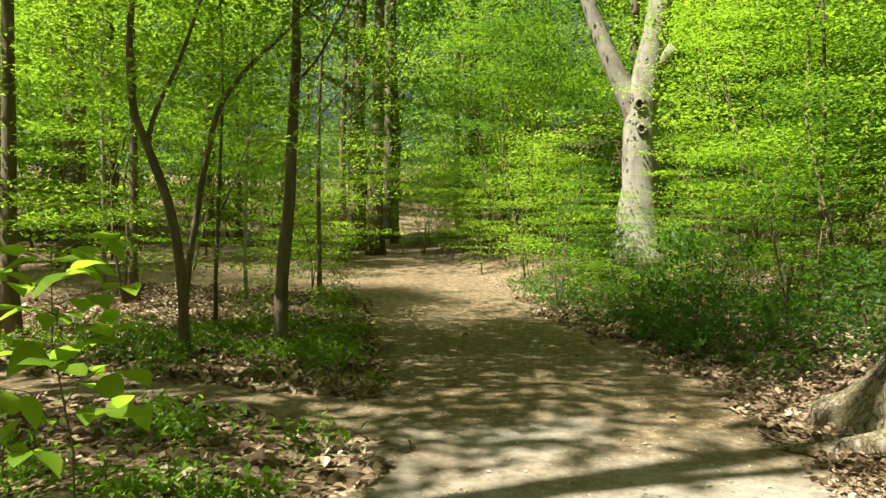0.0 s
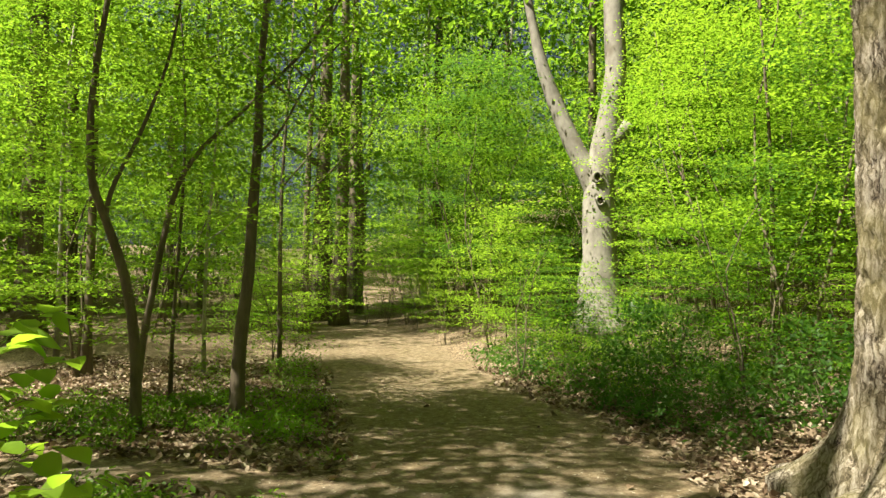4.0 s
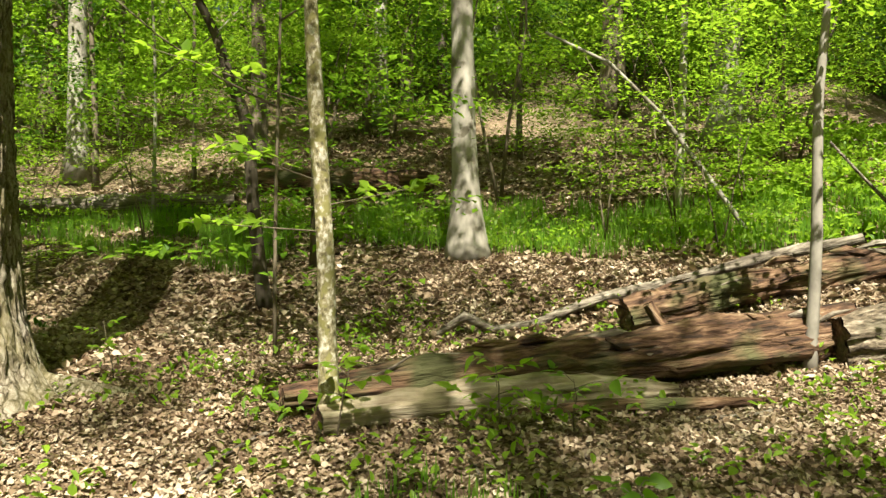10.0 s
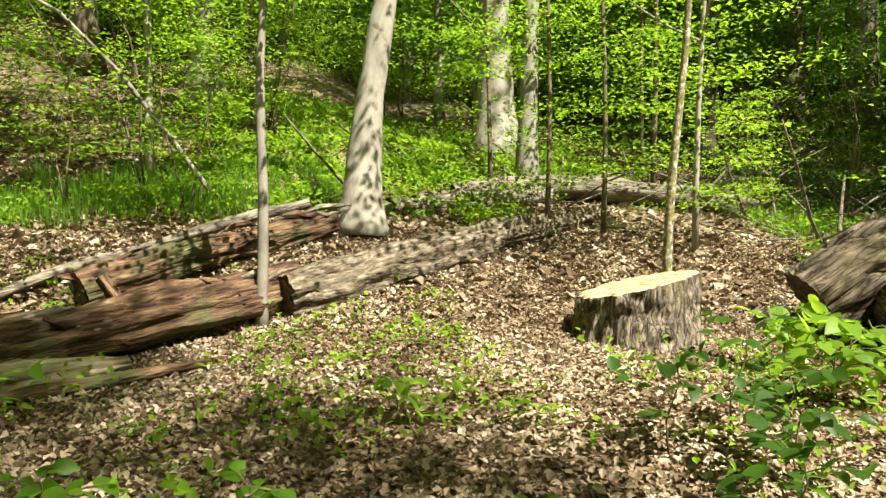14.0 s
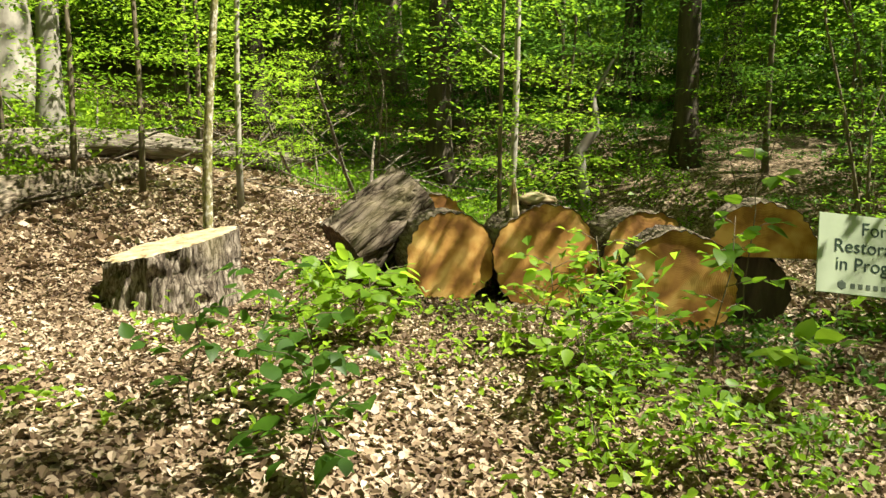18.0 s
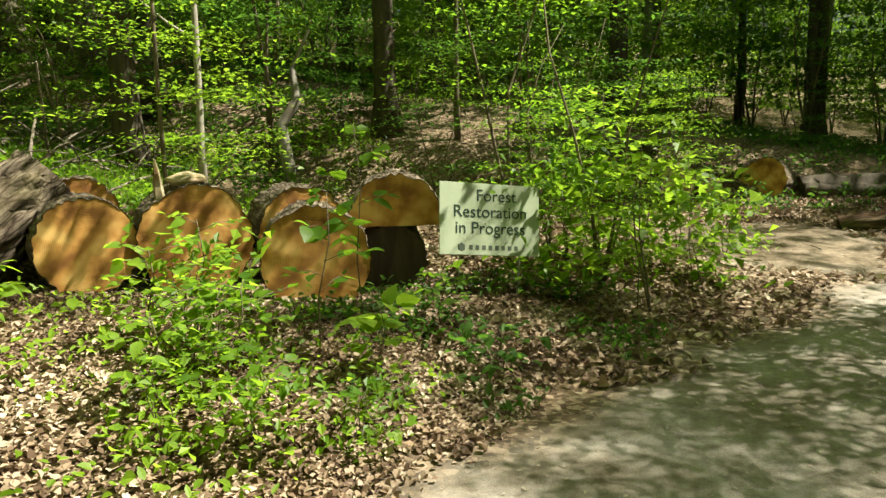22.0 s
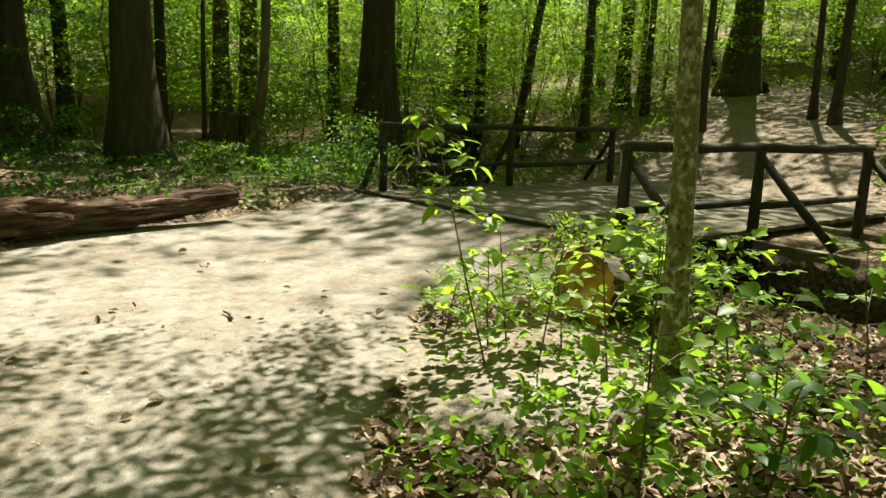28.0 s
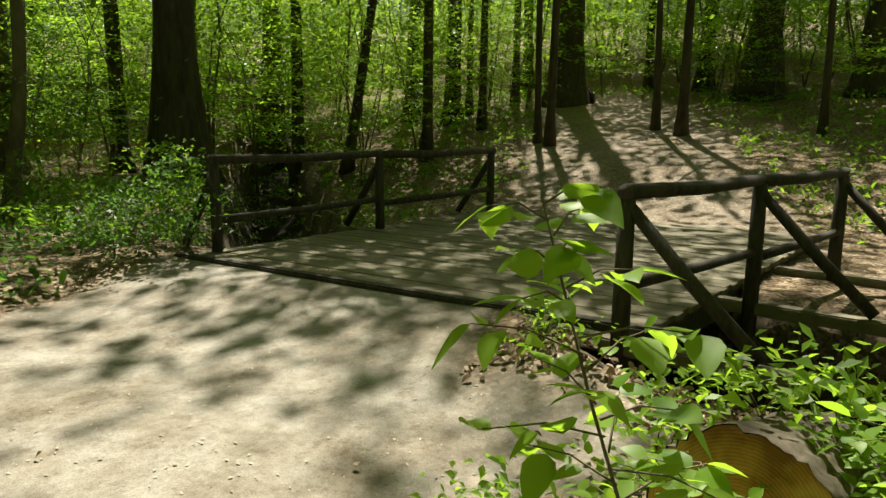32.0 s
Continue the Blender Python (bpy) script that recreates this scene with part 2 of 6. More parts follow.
CUT_WOOD = ring_material("sawn_end_grain", CUT_STOPS)
CUT_PALE = textured("pale_sawn_wood", ((0.34, (0.17, 0.10, 0.045)), (0.45, (0.32, 0.245, 0.145)), (0.62, (0.42, 0.36, 0.255))), 5, (1, 3, 1), bump=0.8, bump_scale=24)
DECK_WOOD = textured("weathered_deck", ((0.3, (0.085, 0.073, 0.047)), (0.5, (0.14, 0.123, 0.084)), (0.7, (0.22, 0.198, 0.148))), 3, (1.5, 1, 1.5), bump=0.4, bump_scale=30)
RAIL_WOOD = textured("weathered_rail", ((0.3, (0.025, 0.021, 0.017)), (0.6, (0.06, 0.052, 0.042)), (0.85, (0.12, 0.105, 0.085))), 8, (3, 3, 0.6), bump=0.5, bump_scale=20)
SIGN_FACE = textured("pale_green_board", ((0.3, (0.30, 0.35, 0.25)), (0.7, (0.36, 0.41, 0.30))), 3, bump=0.02, bump_scale=30, rough=0.5)
SIGN_INK = textured("dark_green_ink", ((0.3, (0.012, 0.028, 0.02)), (0.7, (0.022, 0.042, 0.03))), 6, bump=0.0, rough=0.6)
SIGN_MARK = textured("grey_green_ink", ((0.3, (0.05, 0.07, 0.05)), (0.7, (0.08, 0.10, 0.075))), 6, bump=0.0, rough=0.6)
STEEL = textured("dull_steel_wire", ((0.3, (0.15, 0.14, 0.13)), (0.7, (0.28, 0.27, 0.25))), 20, bump=0.1, rough=0.5)
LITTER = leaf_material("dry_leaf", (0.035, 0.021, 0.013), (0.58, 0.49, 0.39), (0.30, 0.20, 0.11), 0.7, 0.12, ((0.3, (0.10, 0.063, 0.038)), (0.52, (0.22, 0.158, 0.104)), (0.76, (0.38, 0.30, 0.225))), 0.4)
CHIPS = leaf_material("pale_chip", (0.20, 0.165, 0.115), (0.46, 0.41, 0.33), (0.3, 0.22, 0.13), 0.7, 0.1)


# ---- terrain ----
def ss(a, b, v):
    v = min(1.0, max(0.0, (v - a) / (b - a)))
    return v * v * (3 - 2 * v)


def lerp_table(table, v):
    for (a, p), (b, q) in zip(table, table[1:]):
        if v <= b:
            return p + (q - p) * max(0.0, (v - a) / (b - a))
    return table[-1][1]


# the trail: x of its east and west edge by y, north of the bridge
EAST_EDGE = ((-16, -14), (-13, -8.5), (-12.6, -6.8), (-11.84, -3.83), (-10.75, -1.72), (-9.34, -0.65), (-7.4, 0.2), (-5.5, 0.95), (-3.2, 1.65), (0, 2.1), (4, 2.3), (8, 1.9), (12, 0.6), (16, -0.7), (25, -4.1), (50, -14), (80, -30))
WEST_EDGE = ((-16, -14.2), (-9.2, -7.4), (-8.75, -6.4), (-7.5, -4.7), (-6.67, -3.8), (-5.6, -3.1), (-3, -2.4), (0, -1.3), (4.5, -0.6), (6, -1.0), (8.5, -1.4), (14.2, -3.4), (25, -7), (50, -17), (80, -36))


def creek_mid(y):
    return -9.0 + 0.75 * ss(-9.4, -7.9, y) - 0.9 * max(0.0, y + 5.8) - 0.8 * max(0.0, -13.6 - y)


def height(x, y):
    """Height of the forest floor, without its small bumps."""
    level = -0.05 * ss(-1, -6, y) + 0.05 * max(0.0, y - 13) * (1 - 0.5 * ss(30, 60, y))
    e = x - lerp_table(EAST_EDGE, y)
    start = 4.2 + 5.5 * ss(-5, -12, y)
    rise = max(0.0, e - start)
    hill = 0.30 * ss(0.0, 2.2, e) * (1 - 0.6 * ss(-2.8, -6.5, y)) + (0.27 - 0.07 * ss(1, -3, y)) * rise * ss(-0.5, 2.5, rise) * (1 - 0.15 * ss(30, 80, rise)) * (1 - 0.2 * ss(-8, -16, y))
    w = lerp_table(WEST_EDGE, y) - x
    west = 0.08 * ss(0.1, 1.2, w)
    far = 0.0
    if y < -2 and x < -11:
        far = (0.17 * max(0.0, -12.8 - x) * ss(0, 4, -12.8 - x) * (1 - 0.4 * ss(12, 40, -12.8 - x))) * ss(0, -8, y)
    c = abs(x - creek_mid(y))
    ditch = -1.6 * (1 - ss(0.85, 1.4, c)) * ss(26, 12, y)
    away = max(0.0, math.hypot(x, y) - 34)
    rim = 0.13 * min(away, 45) * ss(0, 8, away)
    # the trail ramps up to the deck
    d, s = x + 7.42 + 0.114 * (y + 10.6), y + 10.6
    ramp = 0.17 * ss(2.0, 0.1, abs(d)) * ss(3.4, 2.2, abs(s))
    return level + hill + west + far + ditch + rim + ramp


# ---- building helpers ----
def mesh_from(name, verts, faces, smooth=False):
    me = bpy.data.meshes.new(name)
    me.from_pydata([tuple(v) for v in verts] if not isinstance(verts, np.ndarray) else verts.tolist(), [], faces if not isinstance(faces, np.ndarray) else faces.tolist())
    if smooth:
        me.polygons.foreach_set("use_smooth", np.ones(len(me.polygons), bool))
    me.update()
    return me


def thing(name, label, category, at=(0, 0, 0), group="", kind="", turn=0.0):
    ob = new(name)
    ob.matrix_world = pose(*at, 0, 0, turn)
    return tagged(ob, label, category, group, kind)


def part(name, mesh, material, parent, label=""):
    """Link a mesh (or bmesh) as one part of a thing."""
    if isinstance(mesh, bmesh.types.BMesh):
        me = bpy.data.meshes.new(name)
        mesh.to_mesh(me)
        mesh.free()
        mesh = me
    if not mesh.materials:
        mesh.materials.append(material)
    ob = new(name, mesh)
    ob.parent = parent
    if label:
        ob["label"] = label
    return ob


def tube(points, radii, sides=10, wobble=0.0, seed=0.0, cap=True, flare=0.0):
    """Vertices and faces of a tapered limb along points. wobble: unevenness of the skin; flare: root lobes at the foot."""
    verts, faces = [], []
    pts = [Vector(p) for p in points]
    up = Vector((0.3, 0.9, 0.1))
    for i, (p, r) in enumerate(zip(pts, radii)):
        d = (pts[min(i + 1, len(pts) - 1)] - pts[max(i - 1, 0)]).normalized()
        a = d.cross(up)
        if a.length < 1e-3:
            a = d.cross(Vector((1, 0, 0)))
        a.normalize()
        b = d.cross(a)
        for k in range(sides):
            ang = 2 * math.pi * k / sides
            n = a * math.cos(ang) + b * math.sin(ang)
            rr = r * (1 + wobble * noise.noise(p * 2.3 + n * 1.7 + Vector((seed, seed, 0))))
            verts.append(p + n * rr)
    for i in range(len(pts) - 1):
        for k in range(sides):
            k2 = (k + 1) % sides
            faces.append((i * sides + k, i * sides + k2, (i + 1) * sides + k2, (i + 1) * sides + k))
    if cap:
        faces.append(tuple(range(sides))[::-1])
        faces.append(tuple(range((len(pts) - 1) * sides, len(pts) * sides)))
    return verts, faces


def joined(name, pieces, smooth=True):
    verts, faces = [], []
    for v, f in pieces:
        o = len(verts)
        verts += list(v)
        faces += [tuple(i + o for i in q) for q in f]
    return mesh_from(name, verts, faces, smooth)


def leaf_cloud(name, centres, per, spread, size, rng, flat=0.45, droop=0.25, fine=False, level=0.55, wide=(0.2, 0.36)):
    """Many small folded leaves in flat sprays round the given centres, as one mesh."""
    centres = np.asarray(centres, float)
    n = len(centres) * per
    c = np.repeat(centres, per, 0)
    off = rng.normal(0, 1, (n, 3)) * spread * (1, 1, flat)
    p = c + off
    ang = rng.uniform(0, 2 * np.pi, n)
    tilt = rng.normal(0, level, n)
    s = size * rng.uniform(0.6, 1.35, n)
    along = np.stack([np.cos(ang) * np.cos(tilt), np.sin(ang) * np.cos(tilt), np.sin(tilt) - droop], 1)
    across = np.stack([-np.sin(ang), np.cos(ang), rng.normal(0, 0.65 * level, n)], 1)
    lift = np.cross(along, across)
    fold = rng.uniform(0.05, 0.3 + level, n)[:, None]
    a = p - along * s[:, None] * 0.5
    t = p + along * s[:, None] * 0.5
    w = s[:, None] * rng.uniform(*wide, n)[:, None]
    up = lift * w * fold
    d = along * s[:, None]
    l1, l2 = p + across * w * 0.85 + up - d * 0.22, p + across * w * 0.8 + up + d * 0.14
    r1, r2 = p - across * w * 0.85 + up - d * 0.22, p - across * w * 0.8 + up + d * 0.14
    i = np.arange(n)[:, None]
    if fine:
        verts = np.stack([a, l1, l2, t, r2, r1], 1).reshape(-1, 3)
        faces = np.concatenate([i * 6 + [0, 1, 2, 3], i * 6 + [0, 3, 4, 5]], 1).reshape(-1, 4)
    else:
        verts = np.stack([a, p + across * w + up - d * 0.06, t, p - across * w + up - d * 0.06], 1).reshape(-1, 3)
        faces = np.concatenate([i * 4 + [0, 1, 2], i * 4 + [0, 2, 3]], 1).reshape(-1, 3)
    return mesh_from(name, verts, faces)


def broad_leaves(name, centres, aims, size, rng):
    """Broad pointed leaves seen close: curved midrib, oval outline of several points, one mesh for a plant."""
    prof = ((0.0, 0.0), (0.14, 0.26), (0.36, 0.36), (0.6, 0.30), (0.82, 0.15), (1.0, 0.0))
    verts, faces = [], []
    for c, aim in zip(centres, aims):
        s = size * rng.uniform(0.65, 1.25)
        a = (Vector(aim) + Vector(rng.normal(0, 0.35, 3))).normalized()
        side = a.cross(Vector((0, 0, 1)) + Vector(rng.normal(0, 0.3, 3))).normalized()
        up = side.cross(a)
        o, sag, cup = len(verts), rng.uniform(0.1, 0.4), rng.uniform(0.05, 0.3)
        for u, w in prof:
            mid = Vector(c) + a * (u * s) - Vector((0, 0, 1)) * (sag * s * u * u)
            ruffle = 0.04 * math.sin(u * 19)
            verts += [mid, mid + side * (w * s) + up * ((cup * w + ruffle * w) * s), mid - side * (w * s) + up * ((cup * w - ruffle * w) * s)]
        for k in range(len(prof) - 1):
            i, j = o + 3 * k, o + 3 * (k + 1)
            faces += [(i, i + 1, j + 1, j), (i, j, j + 2, i + 2)]
    return mesh_from(name, verts, faces, True)


def ground_z(x, y):
    """The floor with its bumps."""
    on_trail = trail_mask(x, y)
    b = 0.06 * noise.noise(Vector((x * 0.55, y * 0.55, 0))) + 0.025 * noise.noise(Vector((x * 2.1, y * 2.1, 3)))
    return height(x, y) + b * (1 - 0.8 * on_trail)


def trail_mask(x, y):
    """1 on the bare trail, 0 on the forest floor, ragged between."""
    j = 0.35 * noise.noise(Vector((x * 1.1, y * 1.1, 7))) + 0.15 * noise.noise(Vector((x * 3.7, y * 3.7, 9)))
    m = 0.0
    if y > -15:
        e, w = lerp_table(EAST_EDGE, y) - x, x - lerp_table(WEST_EDGE, y)
        m = min(ss(-0.15, 0.3, e + j), ss(-0.15, 0.3, w + j))
        if x < -7.5 and y < -7.5:
            m = 0.0
    # the side path that joins from the west
    d = abs(y - 5.9 + 0.08 * (x + 1)) if x < 0.5 else 9.0
    m = max(m, 0.75 * ss(0.55, 0.2, d + j * 0.8))
    # a worn sandy patch on the bank
    m = max(m, 0.75 * ss(1.25, 0.5, math.hypot(x + 4.55, (y + 6.45) * 0.9) + j * 0.6))
    m = max(m, 0.75 * ss(1.15, 0.4, math.hypot(x + 6.0, y + 8.05) + j * 0.7))
    # trampled soil with sawdust before the log at the trail edge
    m = max(m, 0.7 * ss(1.8, 0.9, math.hypot(x - 0.7, (y + 9.7) * 0.85) + j * 0.9))
    # beyond the bridge
    if -29 < x < -12.4 and y < 0:
        mid = -10.2 + 0.5 * (x + 12.4)
        m = max(m, ss(3.0, 1.8, abs(y - mid) + j * 1.5) * 0.4 * ss(-29, -23, x))
    return m


def shade_sawdust_mask(x, y):
    """Brown shade of the northern trail, put into its colour, and sawdust by the log."""
    n = noise.noise(Vector((x * 0.8, y * 0.8, 21))) + 0.6 * noise.noise(Vector((x * 2.6, y * 2.6, 5)))
    sawdust = 0.6 * ss(2.0, 0.8, math.hypot(x - 0.8, y + 9.8) + 0.5 * n)
    return max(ss(4.2, 6.6, y + 1.6 * n) * 0.9, sawdust)


def bed_shade_mask(x, y):
    """Shade of the creek bed, put into the floor colour as near-black."""
    return (1 - ss(0.9, 1.7, abs(x - creek_mid(y)))) * ss(26, 12, y) if x < -5 else 0.0


def axis_steps(spans):
    out = []
    for a, b, step in spans:
        out += list(np.arange(a, b, step))
    return out + [spans[-1][1]]


xs = axis_steps(((-400, -60, 40), (-60, -24, 2.0), (-24, -11, 0.6), (-11, 13, 0.2), (13, 26, 0.6), (26, 60, 2.0), (60, 400, 40)))
ys = axis_steps(((-400, -60, 40), (-60, -26, 2.0), (-26, -15, 0.6), (-15, 13, 0.2), (13, 30, 0.6), (30, 60, 2.0), (60, 400, 40)))
ground_verts = [(x, y, ground_z(x, y)) for y in ys for x in xs]
nx = len(xs)
ground_faces = [(j * nx + i, j * nx + i + 1, (j + 1) * nx + i + 1, (j + 1) * nx + i) for j in range(len(ys) - 1) for i in range(nx - 1)]
ground_mesh = mesh_from("ground", ground_verts, ground_faces, True)
bare = ground_mesh.attributes.new("bare", "FLOAT", "POINT")
bare.data.foreach_set("value", [trail_mask(x, y) for y in ys for x in xs])
for cover, mask in (("shade_sawdust", shade_sawdust_mask), ("bed_shade", bed_shade_mask)):
    ground_mesh.attributes.new(cover, "FLOAT", "POINT").data.foreach_set("value", [mask(x, y) for y in ys for x in xs])


def floor_material():
    m, nt, bsdf = node_material("forest_floor")
    co = nt.nodes.new("ShaderNodeTexCoord")
    big = add_node(nt, "ShaderNodeTexNoise", Scale=1.1, Detail=12.0, Roughness=0.78)
    fine = add_node(nt, "ShaderNodeTexNoise", Scale=38.0, Detail=8.0, Roughness=0.75)
    cells = nt.nodes.new("ShaderNodeTexVoronoi")
    cells.inputs["Scale"].default_value = 30.0
    grit = add_node(nt, "ShaderNodeTexNoise", Scale=160.0, Detail=4.0)
    for n in (big, fine, cells, grit):
        nt.links.new(co.outputs["Object"], n.inputs["Vector"])
    litter = colour_ramp(nt, cells.outputs["Color"], ((0.0, (0.035, 0.024, 0.016)), (0.35, (0.10, 0.07, 0.045)), (0.65, (0.22, 0.165, 0.11)), (1.0, (0.42, 0.35, 0.27))))
    shade = nt.nodes.new("ShaderNodeMix")
    shade.data_type, shade.blend_type = "RGBA", "MULTIPLY"
    shade.inputs[0].default_value = 0.6
    nt.links.new(litter.outputs[0], shade.inputs[6])
    nt.links.new(colour_ramp(nt, fine.outputs[0], ((0.3, (0.35, 0.3, 0.25)), (0.65, (1.2, 1.15, 1.1)))).outputs[0], shade.inputs[7])
    soil = colour_ramp(nt, big.outputs[0], ((0.30, (0.12, 0.094, 0.062)), (0.46, (0.22, 0.196, 0.165)), (0.62, (0.295, 0.277, 0.254))))
    speck = nt.nodes.new("ShaderNodeMix")
    speck.data_type, speck.blend_type = "RGBA", "MULTIPLY"
    speck.inputs[0].default_value = 0.7
    nt.links.new(soil.outputs[0], speck.inputs[6])
    nt.links.new(colour_ramp(nt, grit.outputs[0], ((0.32, (0.45, 0.4, 0.35)), (0.48, (1.0, 1.0, 1.0)), (0.72, (1.15, 1.13, 1.1)))).outputs[0], speck.inputs[7])
    stain = add_node(nt, "ShaderNodeTexNoise", Scale=9.0, Detail=10.0, Roughness=0.75)
    nt.links.new(co.outputs["Object"], stain.inputs["Vector"])
    damp = nt.nodes.new("ShaderNodeMix")
    damp.data_type, damp.blend_type = "RGBA", "MULTIPLY"
    damp.inputs[0].default_value = 0.8
    nt.links.new(speck.outputs[2], damp.inputs[6])
    nt.links.new(colour_ramp(nt, stain.outputs[0], ((0.36, (0.6, 0.55, 0.48)), (0.52, (1.0, 1.0, 1.0)), (0.68, (1.18, 1.17, 1.15)))).outputs[0], damp.inputs[7])
    def covered(base, attribute, colour):
        """Lay another colour over the base where the attribute is high."""
        a = nt.nodes.new("ShaderNodeAttribute")
        a.attribute_name = attribute
        m2 = nt.nodes.new("ShaderNodeMix")
        m2.data_type = "RGBA"
        nt.links.new(a.outputs["Fac"], m2.inputs[0])
        nt.links.new(base, m2.inputs[6])
        nt.links.new(colour, m2.inputs[7])
        return m2.outputs[2]

    # brown that colours the trail as if shaded in the north; sawdust by the log
    shade_sawdust = colour_ramp(nt, stain.outputs[0], ((0.32, (0.05, 0.033, 0.016)), (0.5, (0.125, 0.088, 0.048)), (0.66, (0.27, 0.215, 0.145))))
    # near-black colour standing for the shade down in the creek bed
    bed_shade = colour_ramp(nt, fine.outputs[0], ((0.3, (0.012, 0.01, 0.008)), (0.7, (0.035, 0.028, 0.02))))
    trail = covered(damp.outputs[2], "shade_sawdust", shade_sawdust.outputs[0])
    at = nt.nodes.new("ShaderNodeAttribute")
    at.attribute_name = "bare"
    mix = nt.nodes.new("ShaderNodeMix")
    mix.data_type = "RGBA"
    nt.links.new(at.outputs["Fac"], mix.inputs[0])
    nt.links.new(shade.outputs[2], mix.inputs[6])
    nt.links.new(trail, mix.inputs[7])
    nt.links.new(covered(mix.outputs[2], "bed_shade", bed_shade.outputs[0]), bsdf.inputs["Base Color"])
    bsdf.inputs["Roughness"].default_value = 0.95
    bsdf.inputs["Specular IOR Level"].default_value = 0.15
    b = add_node(nt, "ShaderNodeBump", Strength=0.6, Distance=0.015)
    nt.links.new(fine.outputs[0], b.inputs["Height"])
    nt.links.new(b.outputs[0], bsdf.inputs["Normal"])
    return m


ground_mesh.materials.append(floor_material())
tagged(new("ground", ground_mesh), "forest floor of dry leaves with a bare sandy trail", "ground", kind="structure")


# ---- trees ----
def crown_centres(rng, n, base, top, radius, hollow=0.35):
    """Spray centres of a crown between two heights, denser outside, uneven."""
    out = []
    while len(out) < n:
        u, a = rng.uniform(0, 1), rng.uniform(0, 2 * np.pi)
        z = base + (top - base) * u
        lobe = 0.75 + 0.35 * math.sin(3 * a + 5 * u) * math.sin(7 * u + 2 * a)
        wide = radius * lobe * (0.45 + 0.75 * math.sin(math.pi * min(1, 0.15 + 0.85 * u)))
        r = wide * math.sqrt(rng.uniform(hollow ** 2, 1))
        out.append((r * math.cos(a), r * math.sin(a), z))
    return out


CROWNS = {}


def crown_mesh(kind, variant):
    """Shared crown meshes, built once each: kind gives size and density."""
    key = (kind, variant)
    if key not in CROWNS:
        rng = np.random.default_rng(hash_of(kind) + variant * 17)
        n, base, top, radius, per, spread, size, flat = {
            "understory": (66, 1.1, 7.5, 2.7, 165, 0.42, 0.077, 0.05),
            "understory_far": (80, 1.0, 7.5, 2.7, 48, 0.55, 0.135, 0.07),
            "clumped": (34, 0.0, 2.2, 2.6, 140, 0.30, 0.09, 0.5),
            "young": (34, 0.5, 3.4, 1.15, 62, 0.3, 0.068, 0.10),
            "shrub": (34, 0.08, 1.0, 0.66, 20, 0.16, 0.075, 0.4),
            "herb": (24, 0.08, 1.0, 0.6, 8, 0.16, 0.125, 0.4),
            "canopy": (80, 9.0, 21.0, 4.6, 30, 0.55, 0.26, 0.3),
            "far": (170, 1.0, 17.0, 4.2, 36, 0.7, 0.23, 0.2),
        }[kind]
        CROWNS[key] = leaf_cloud("crown_" + kind, crown_centres(rng, n, base, top, radius), per, spread, size, rng, flat, 0.12, False, 0.3 if kind in ("understory", "understory_far", "young") else 0.5)
    return CROWNS[key]


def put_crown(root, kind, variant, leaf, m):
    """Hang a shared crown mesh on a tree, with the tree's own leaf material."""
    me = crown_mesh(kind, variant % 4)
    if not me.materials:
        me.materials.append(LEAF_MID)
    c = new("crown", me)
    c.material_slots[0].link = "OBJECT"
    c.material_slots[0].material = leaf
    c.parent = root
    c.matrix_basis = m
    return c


def hash_of(text):
    return sum(ord(c) * (i + 1) for i, c in enumerate(text))


def tree(x, y, r, h, bark, crown="", leaf=None, lean=(0, 0), seed=0, label="", bends=0.12, sides=10, limbs=4, crown_scale=1.0, name="tree", path=None, group="", category="tree", flare=1.7):
    """A tree: tapered trunk with limbs, and a crown of separate leaves."""
    rng = np.random.default_rng(seed * 31 + 7)
    z = ground_z(x, y) - 0.06
    root = thing(name, label, category, (x, y, z), group)
    n = max(8, int(h / 0.8))
    pts, radii = [], []
    for i in range(n + 1):
        u = i / n
        if path:
            px, py = lerp_table([(a, b) for a, b, _ in path], u * h), lerp_table([(a, c) for a, _, c in path], u * h)
        else:
            px = lean[0] * u * h + bends * math.sin(u * 5 + seed) * u
            py = lean[1] * u * h + bends * math.cos(u * 4 + seed * 2) * u
        pts.append((px, py, u * h))
        foot = 1 + (flare - 1) * math.exp(-u * h / (2.2 * r + 0.05))
        radii.append(max(0.008, r * foot * (1 - 0.72 * u ** 1.2)))
    part("trunk", joined("trunk", [tube(pts, radii, sides, 0.10, seed)]), bark, root)
    if limbs:
        for k in range(limbs):
            u = rng.uniform(0.35, 0.95)
            i = int(u * n)
            a, rise, length = rng.uniform(0, 2 * math.pi), rng.uniform(0.2, 0.9), h * rng.uniform(0.12, 0.28)
            p0 = Vector(pts[i])
            q = [p0 + Vector((math.cos(a), math.sin(a), rise + 0.25 * s)) * length * s for s in (0, 0.35, 0.7, 1.0)]
            part("limb", joined("limb", [tube(q, [radii[i] * 0.5 * (1 - 0.75 * s) + 0.004 for s in (0, 0.35, 0.7, 1.0)], 6, 0.1, seed + k)]), bark, root)
    if crown:
        top = pts[int(n * 0.8)]
        put_crown(root, crown, seed, leaf or LEAF_MID, pose(top[0] * 0.8, top[1] * 0.8, 0, 0, 0, rng.uniform(0, 360)) @ Matrix.Scale(crown_scale, 4))
    return root


